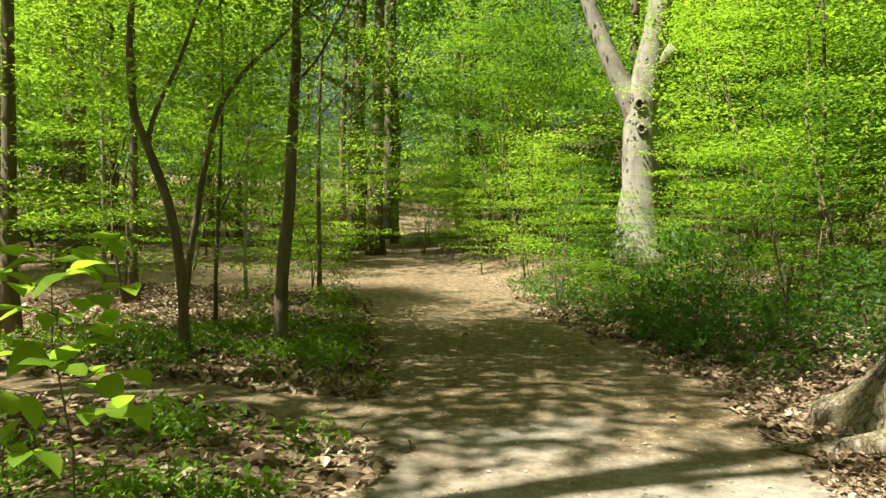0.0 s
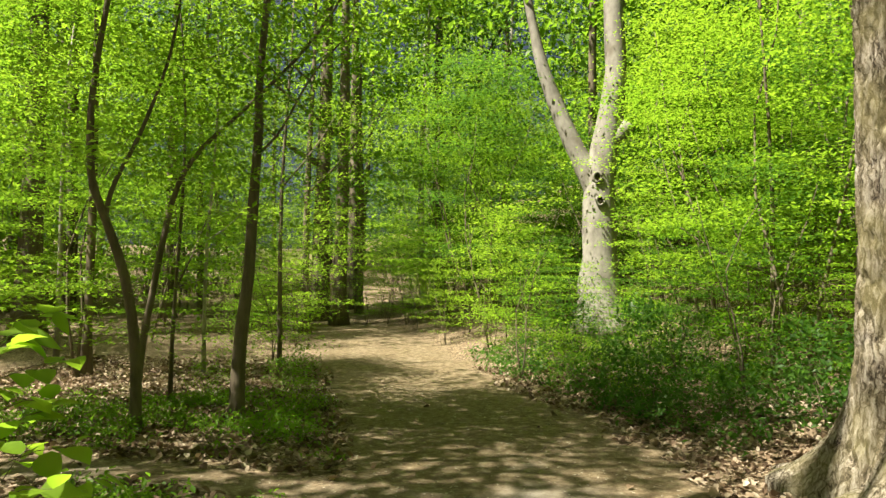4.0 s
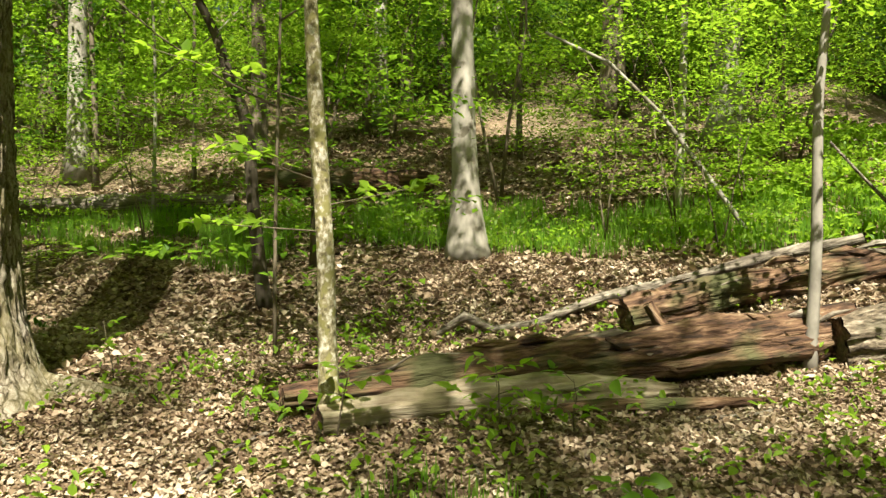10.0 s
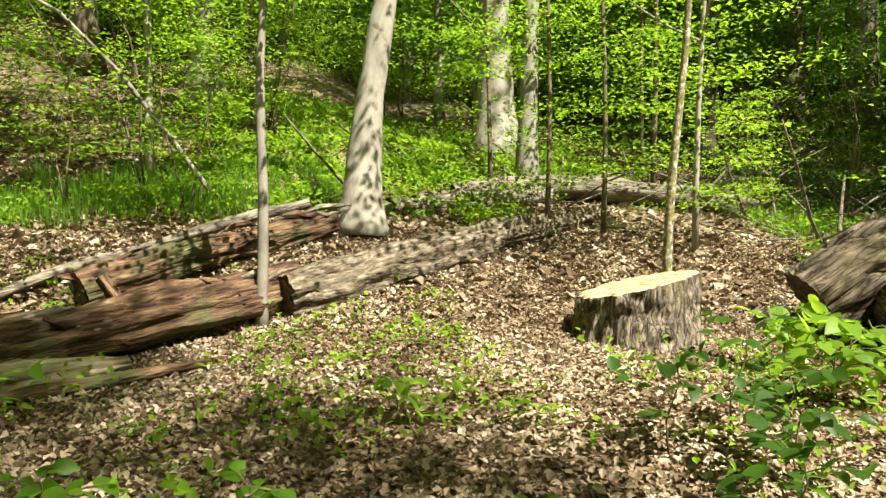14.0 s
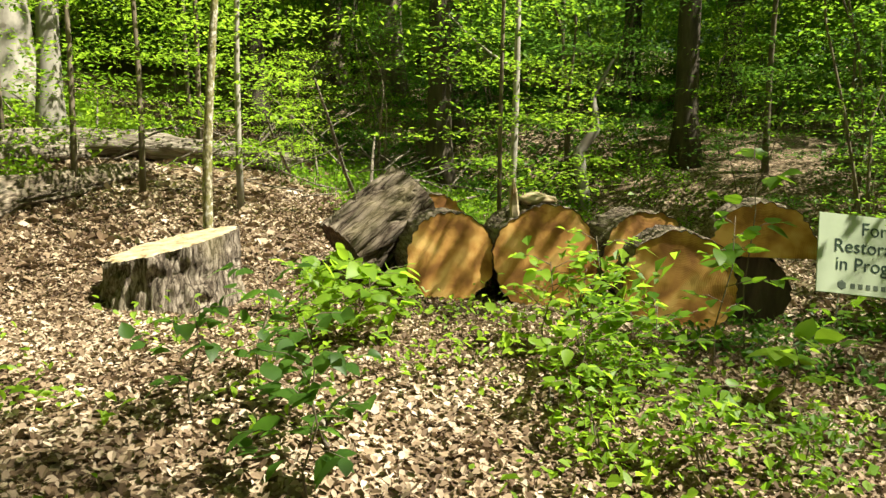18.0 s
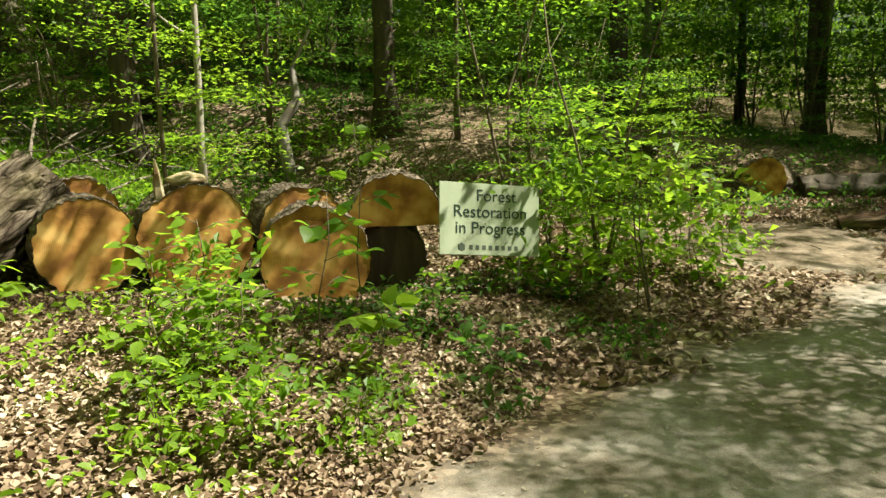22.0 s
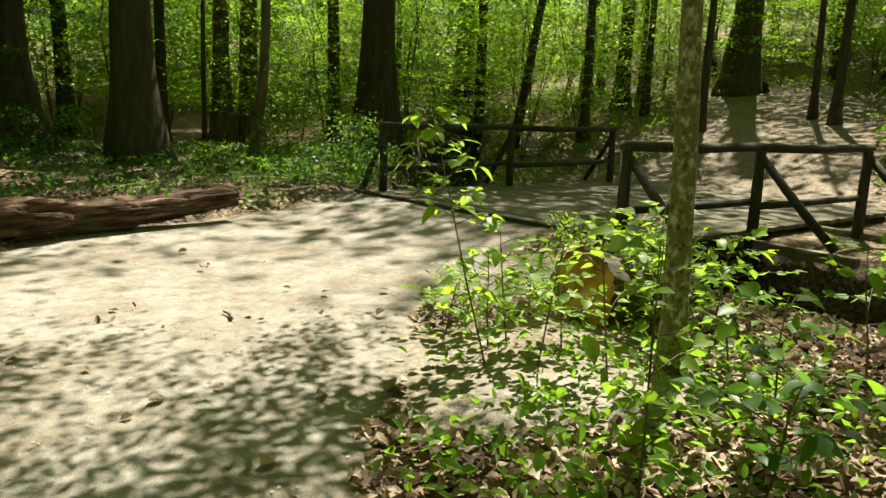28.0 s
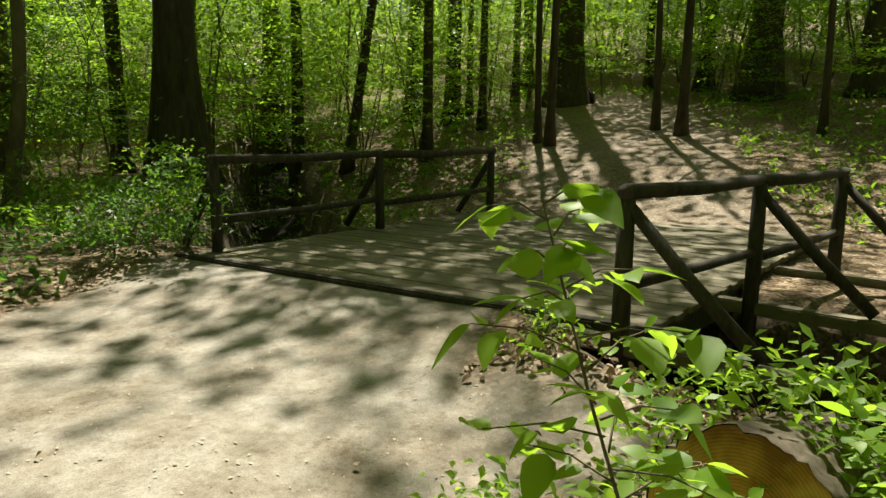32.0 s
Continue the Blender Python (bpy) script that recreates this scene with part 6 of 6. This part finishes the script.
ground_cover("shaded plants beyond the fallen log", 29, 2200, (-8, 6, -22, -12.3), lambda x, y: trail_mask(x, y) < 0.2 and (x > -6.5 or y < -13.2), LEAF_DEEP_OR_SHADED, 0.09, (0.03, 0.3))
ground_cover("bright plants on the bank by the bridge", 30, 300, (-7.2, -2.6, -8.8, -3.6), west_of(0.15, 2.4), LEAF_MID, 0.06, (0.02, 0.2))

# sunny slope in the light leaf, shaded slope in the deep one
ground_cover("bright green growth on the sunny slope", 38, 2600, (11.5, 20, -5, 2.2), lambda x, y: True, LEAF_SPRING, 0.11, (0.03, 0.3), gaps=-0.05)
ground_cover("dark herbs on the shaded slope", 37, 2600, (9, 21, -19, -9), lambda x, y: True, LEAF_DEEP_OR_SHADED, 0.11, (0.03, 0.35))
ground_cover("shaded green herbs beyond the creek", 35, 2600, (-28, -12.9, -27, -6), lambda x, y: trail_mask(x, y) < 0.22, LEAF_MID, 0.10, (0.03, 0.3))
ground_cover("shaded herbs on the south creek bank", 36, 1200, (-12.5, -6.5, -21, -13.2), lambda x, y: trail_mask(x, y) < 0.2, LEAF_MID, 0.085, (0.03, 0.3))

ground_cover("green herbs on the near creek bank", 39, 170, (-5.6, -3.0, -6.3, -3.9), west_of(0.15, 2.4), LEAF_MID, 0.065, (0.02, 0.24), gaps=-0.1)


def grass_patch(label, seed, n, box, tall, ok=lambda x, y: True):
    rng = np.random.default_rng(seed)
    verts, faces = [], []
    while len(faces) < n:
        x, y = rng.uniform(box[0], box[1]), rng.uniform(box[2], box[3])
        if not ok(x, y) or noise.noise(Vector((x * 1.3, y * 1.3, seed))) < -0.2:
            continue
        z, a, h = ground_z(x, y), rng.uniform(0, 6.28), tall * rng.uniform(0.5, 1.2)
        dx, dy, lean = 0.006 * math.cos(a), 0.006 * math.sin(a), rng.uniform(0.1, 0.5) * h
        o = len(verts)
        verts += [(x - dx, y - dy, z - 0.01), (x + dx, y + dy, z - 0.01), (x + dx * 0.8 - dy * 20 * lean, y + dy * 0.8 + dx * 20 * lean, z + h * 0.6), (x - dy * 60 * lean, y + dx * 60 * lean, z + h)]
        faces += [(o, o + 1, o + 2), (o, o + 2, o + 3)]
    me = mesh_from("grass", verts, faces)
    me.materials.append(GRASS)
    return tagged(new("grass", me), label, "grass", kind="stuff")


grass_patch("bright green grass below the slope", 31, 14000, (9.6, 12.2, -0.6, 7.5), 0.28)
grass_patch("bright green grass at the hill foot", 32, 9000, (8.2, 10.2, 7.5, 12.5), 0.26)
grass_patch("grass strip behind the sawn logs", 33, 3600, (7.5, 11.5, -8.5, -5.6), 0.26)
grass_patch("small grass tufts on the litter", 34, 500, (3.1, 3.9, 1.7, 2.5), 0.14)


def leaf_litter(label, seed, n, box, keep, size):
    """Dry leaves lying on the floor, each its own curled leaf."""
    rng = np.random.default_rng(seed)
    pts = []
    while len(pts) < n:
        x, y = rng.uniform(box[0], box[1]), rng.uniform(box[2], box[3])
        m = max(trail_mask(x, y), bed_shade_mask(x, y))
        if rng.uniform() < keep * (1 - 0.997 * min(1, m * 1.6)):
            pts.append((x, y, ground_z(x, y) + rng.uniform(0.004, 0.035)))
    me = leaf_cloud("leaf_litter", pts, 1, 0.0, size, rng, 1.0, 0.0, True, 0.5, (0.24, 0.52))
    me.materials.append(LITTER)
    return tagged(new("leaf_litter", me), label, "leaves", kind="stuff")


leaf_litter("dry brown and tan leaves covering the forest floor", 41, 150000, (1.6, 9.5, -6.5, 5.5), 1.0, 0.038)
leaf_litter("dry leaves on the lower slope", 42, 30000, (7, 20, -9, 14), 1.0, 0.10)
leaf_litter("dry leaves west of the trail", 43, 16000, (-9, 2, 4, 15), 1.0, 0.08)
leaf_litter("dry leaves near the sign and fallen log", 44, 22000, (-4.5, 5, -14.5, -4.5), 1.0, 0.065)
leaf_litter("dry leaves on the creek bank", 45, 12000, (-7.2, -2.2, -8.8, -3), 1.0, 0.062)
leaf_litter("dry leaves around the old tree", 46, 8000, (1.8, 8, 5, 10), 1.0, 0.07)


def plant(label, base, top, leaf, n, size, seed, spread=0.16, name="sapling", stem=0.006, low=0.35):
    """A small plant close to the walker: bent stem, twigs and broad pointed leaves."""
    rng = np.random.default_rng(seed)
    b, t = Vector(base), Vector(top)
    root = thing(name, label, "plant", base)
    d = t - b
    q = [Vector(), d * 0.35 + Vector((0.02, 0.015, 0)), d * 0.7 - Vector((0.015, 0.02, 0)), d]
    part("stem", joined("stem", [tube(q, (stem, stem * 0.8, stem * 0.6, stem * 0.35), 7, 0.1, seed)]), BARK_BROWN, root)
    centres, aims = [], []
    for k in range(n):
        u = low + (1 - low) * (k + 0.5) / n
        a = k * 2.4 + seed
        reach = spread * (0.6 + 0.8 * rng.uniform()) * (1.25 - 0.6 * (u - low) / (1 - low))
        p = q[0] + d * u
        e = p + Vector((math.cos(a) * reach, math.sin(a) * reach, 0.25 * reach))
        part("twig", joined("twig", [tube([p, (p + e) / 2 + Vector((0, 0, 0.02)), e], (stem * 0.45, stem * 0.35, 0.0012), 5)]), BARK_BROWN, root)
        out = (e - p).normalized()
        across = Vector((-out.y, out.x, 0))
        for s, side in ((0.35, 1), (0.55, -1), (0.75, 1), (0.9, -1), (1.0, 0)):
            centres.append(p.lerp(e, s))
            aims.append(out * 0.6 + across * side * 0.9)
    me = broad_leaves("leaves", centres, aims, size, rng)
    part("leaves", me, leaf, root)
    return root


def on_ground(x, y, h, dx=0.0, dy=0.0):
    z = ground_z(x, y) - 0.02
    return (x, y, z), (x + dx, y + dy, z + h)


BANK_PLANTS = (
    ((-4.46, -6.66), 1.36, LEAF_SPRING, 19, 0.085, 0.2, "sapling with bright backlit yellow-green leaves"),
    ((-4.73, -6.03), 0.92, LEAF_SPRING, 8, 0.08, 0.2, "slim sapling with yellow-green leaves on the bank"),
    ((-3.91, -5.18), 0.95, LEAF_SPRING, 9, 0.075, 0.22, "sapling with broad green leaves close to the trail"),
    ((-4.62, -6.42), 0.7, LEAF_SPRING, 9, 0.06, 0.2, "slim sapling with yellow-green leaves on the bank"),
    ((-4.72, -6.78), 0.75, LEAF_SPRING, 9, 0.06, 0.22, "slim sapling with yellow-green leaves on the bank"),
    ((-4.66, -6.88), 0.6, LEAF_SPRING, 14, 0.075, 0.28, "bright bushy plant on the bank beside the log"),
    ((-4.65, -7.29), 0.35, LEAF_SPRING, 9, 0.09, 0.22, "bright low plant on the bank beside the log"),
    ((-4.9, -6.52), 0.4, LEAF_SPRING, 10, 0.09, 0.25, "bright low plant on the bank beside the log"),
)
BANK_HERBS = (
    ((-5.31, -7.23), 0.35, LEAF_SPRING, 9, 0.085, 0.22, "bright low plant on the bank beside the log"),
    ((-5.75, -6.5), 0.55, LEAF_SPRING, 12, 0.085, 0.28, "bright low plant on the bank beside the log"),
    ((-5.49, -6.36), 0.85, LEAF_SPRING, 6, 0.10, 0.22, "small sapling with yellow-green leaves beside the log"),
    ((-6.1, -6.35), 0.6, LEAF_SPRING, 12, 0.085, 0.3, "leafy green plant over the log"),
    ((-5.35, -5.75), 0.6, LEAF_MID, 9, 0.085, 0.22, "leafy green plant on the bank"),
    ((-4.8, -5.22), 0.65, LEAF_MID, 10, 0.085, 0.25, "leafy green plant on the bank"),
    ((-4.25, -4.93), 0.5, LEAF_DEEP_OR_SHADED, 10, 0.085, 0.25, "leafy green plant on the bank"),
    ((-5.72, -5.24), 0.8, LEAF_MID, 10, 0.09, 0.28, "leafy green plant on the bank"),
    ((3.43, -1.63), 0.55, LEAF_DEEP_OR_SHADED, 8, 0.095, 0.2, "dark broad-leaved plant on the litter"),
)
LOG_PLANTS = (
    ((3.14, -1.36), 0.5, LEAF_DEEP_OR_SHADED, 7, 0.11, 0.2, "dark broad-leaved plant on the litter"),
    ((4.57, -2.64), 0.5, LEAF_SPRING, 9, 0.13, 0.25, "bright broad-leaved plant in front of the logs"),
    ((4.71, -3.06), 0.45, LEAF_SPRING, 8, 0.13, 0.25, "bright broad-leaved plant in front of the logs"),
    ((3.42, -3.52), 0.75, LEAF_SPRING, 10, 0.09, 0.25, "leafy sapling in front of the sawn logs"),
    ((2.88, -3.88), 0.95, LEAF_MID, 7, 0.10, 0.2, "slim sapling before the sawn log face"),
    ((2.95, -4.46), 1.35, LEAF_MID, 6, 0.12, 0.22, "tall slim sapling with broad leaves by the logs"),
    ((2.36, -3.77), 0.45, LEAF_SPRING, 5, 0.13, 0.16, "small plant with large bright leaves under the sign"),
    ((3.02, -2.82), 0.5, LEAF_SPRING, 10, 0.075, 0.24, "leafy plant among dry leaves"),
    ((3.08, -3.25), 0.5, LEAF_MID, 11, 0.07, 0.26, "leafy plant among dry leaves"),
)
SIGN_PLANTS = (
    ((5.25, -2.82), 0.5, LEAF_SPRING, 9, 0.13, 0.25, "bright broad-leaved plant in front of the logs"),
    ((4.39, -2.56), 0.45, LEAF_SPRING, 9, 0.11, 0.25, "bright broad-leaved plant in front of the logs"),
    ((3.66, -3.34), 0.6, LEAF_SPRING, 12, 0.085, 0.28, "leafy sapling in front of the sawn logs"),
    ((2.95, -3.2), 0.55, LEAF_MID, 12, 0.075, 0.28, "leafy plant among dry leaves"),
    ((2.41, -2.95), 0.4, LEAF_MID, 12, 0.065, 0.26, "leafy plant among dry leaves"),
    ((3.91, -1.29), 0.5, LEAF_DEEP_OR_SHADED, 7, 0.095, 0.2, "dark broad-leaved plant on the litter"),
    ((4.03, -1.67), 0.6, LEAF_DEEP_OR_SHADED, 8, 0.095, 0.22, "dark broad-leaved plant on the litter"),
    ((2.52, -4.75), 0.45, LEAF_MID, 9, 0.08, 0.22, "leafy plant beside the sign"),
    ((1.85, -4.07), 0.28, LEAF_DEEP_OR_SHADED, 10, 0.065, 0.22, "low dark plant under the sign"),
)
LITTER_PLANTS = (
    ((1.93, -4.38), 0.32, LEAF_DEEP_OR_SHADED, 10, 0.07, 0.22, "low dark plant under the sign"),
    ((1.5, -6.05), 1.2, LEAF_SPRING, 12, 0.085, 0.35, "leafy shrub behind the sign"),
    ((2.09, -7.12), 1.7, LEAF_SPRING, 13, 0.085, 0.4, "leafy shrub behind the sign"),
    ((1.29, -7.41), 1.2, LEAF_SPRING, 12, 0.085, 0.35, "leafy shrub beside the trail"),
    ((2.67, -6.8), 1.3, LEAF_MID, 12, 0.085, 0.35, "leafy shrub behind the sign"),
    ((-1.55, 3.35), 1.35, LEAF_SPRING, 20, 0.14, 0.3, "sapling with broad light green leaves at the trail edge"),
    ((4.55, 2.2), 0.45, LEAF_SPRING, 7, 0.10, 0.25, "small plant with light green leaves before the log"),
    ((4.15, 3.05), 0.55, LEAF_SPRING, 6, 0.09, 0.2, "leafy shoots at the foot of the lichen tree"),
    ((4.75, 1.85), 0.35, LEAF_MID, 6, 0.09, 0.22, "small green plant on dry leaves"),
)
EDGE_PLANTS = (
    ((3.7, 1.2), 0.25, LEAF_MID, 5, 0.09, 0.14, "small green plant on dry leaves"),
    ((3.5, 0.6), 0.25, LEAF_MID, 5, 0.10, 0.14, "small green plant on dry leaves"),
    ((4.6, -0.2), 0.25, LEAF_SPRING, 5, 0.09, 0.14, "small green plant on dry leaves"),
    ((4.4, 5.2), 0.5, LEAF_SPRING, 6, 0.075, 0.14, "leafy shoots at the foot of the old tree"),
    ((2.9, 5.0), 0.22, LEAF_SPRING, 8, 0.06, 0.2, "leafy shoots at the foot of the old tree"),
)
for i, ((x, y), h, leaf, n, size, spread, label) in enumerate(BANK_PLANTS + BANK_HERBS + LOG_PLANTS + SIGN_PLANTS + LITTER_PLANTS + EDGE_PLANTS):
    b, t = on_ground(x, y, h, 0.08 * math.sin(i * 1.7), 0.08 * math.cos(i * 2.3)) if i else on_ground(x, y, h, 0.13, -0.40)
    plant(label, b, t, leaf, n, size, 700 + i, spread, low=0.55 if i == 0 else 0.35)

# fallen bits and chips on the bare trail
def trail_chips(label, seed, n, box, size):
    rng = np.random.default_rng(seed)
    pts = []
    while len(pts) < n:
        x, y = rng.uniform(box[0], box[1]), rng.uniform(box[2], box[3])
        if trail_mask(x, y) > 0.55:
            pts.append((x, y, ground_z(x, y) + 0.006))
    me = leaf_cloud("trail_litter", pts, 1, 0.0, size, rng, 1.0, 0.0, True, 0.15)
    me.materials.append(CHIPS)
    return tagged(new("trail_litter", me), label, "leaves", kind="stuff")


trail_chips("small leaf bits and chips on the bare trail", 51, 2600, (-7, 2.5, -13, -2), 0.021)
trail_chips("small leaf bits on the trail by the old tree", 52, 1500, (-2, 3, 3, 13), 0.03)

# leafy side sprays of the lichen tree and its neighbours
for i, (a, b) in enumerate((((4.33, 3.31, 1.75), (3.95, 3.75, 1.95)), ((4.34, 3.3, 1.6), (4.75, 2.75, 1.75)), ((4.35, 3.29, 1.45), (3.85, 3.9, 1.5)), ((4.33, 3.32, 2.2), (3.75, 4.1, 2.5)))):
    plant("leafy twig with yellow-green leaves on the slim trunk", a, b, LEAF_SPRING, 6, 0.09, 760 + i, 0.14, "leafy_twig", 0.005)


# ---- twigs and stones ----
def stick(label, points, r, seed):
    ob = new("stick", joined("stick", [tube(points, [r * (1 - 0.5 * i / (len(points) - 1)) for i in range(len(points))], 7, 0.2, seed)]))
    ob.data.materials.append(DEAD_WOOD)
    return tagged(ob, label, "stick", "fallen sticks")


stick_rng = np.random.default_rng(77)
for i, (box, n) in enumerate((((2.6, 9, -3, 5), 26), ((5, 13, -9, -3.5), 26), ((-7, -1.8, 6.5, 12), 8), ((1.4, 4, -9, -5), 8), ((-4, 0.5, -10.5, -6.5), 3))):
    for k in range(n):
        x, y, a, l = stick_rng.uniform(box[0], box[1]), stick_rng.uniform(box[2], box[3]), stick_rng.uniform(0, 6.28), stick_rng.uniform(0.25, 1.1) * (0.45 if i == 4 else 1)
        pts = []
        for s in (0, 0.4, 0.7, 1):
            px, py = x + l * s * math.cos(a + 0.3 * s), y + l * s * math.sin(a + 0.3 * s)
            pts.append((px, py, ground_z(px, py) + 0.02))
        stick("thin dry fallen stick on the forest floor", pts, stick_rng.uniform(0.006, 0.016), i * 30 + k)

# brush of dead branches on the lower slope
for k in range(110):
    x, y, a, l = stick_rng.uniform(7.4 if k % 2 else 9.6, 13.5), stick_rng.uniform(-10.5, -4.5 if k % 2 else 0.5), stick_rng.uniform(0, 6.28), stick_rng.uniform(0.7, 2.2)
    z, rise = ground_z(x, y), stick_rng.uniform(0.05, 0.75)
    pts = [(x + l * s * math.cos(a), y + l * s * math.sin(a), max(z + 0.02 + rise * l * s + 0.08 * l * math.sin(3 * s + k), ground_z(x + l * s * math.cos(a), y + l * s * math.sin(a)) + 0.02)) for s in (0, 0.35, 0.7, 1)]
    stick("grey dead branch in the brush on the slope", pts, stick_rng.uniform(0.008, 0.03), 300 + k)
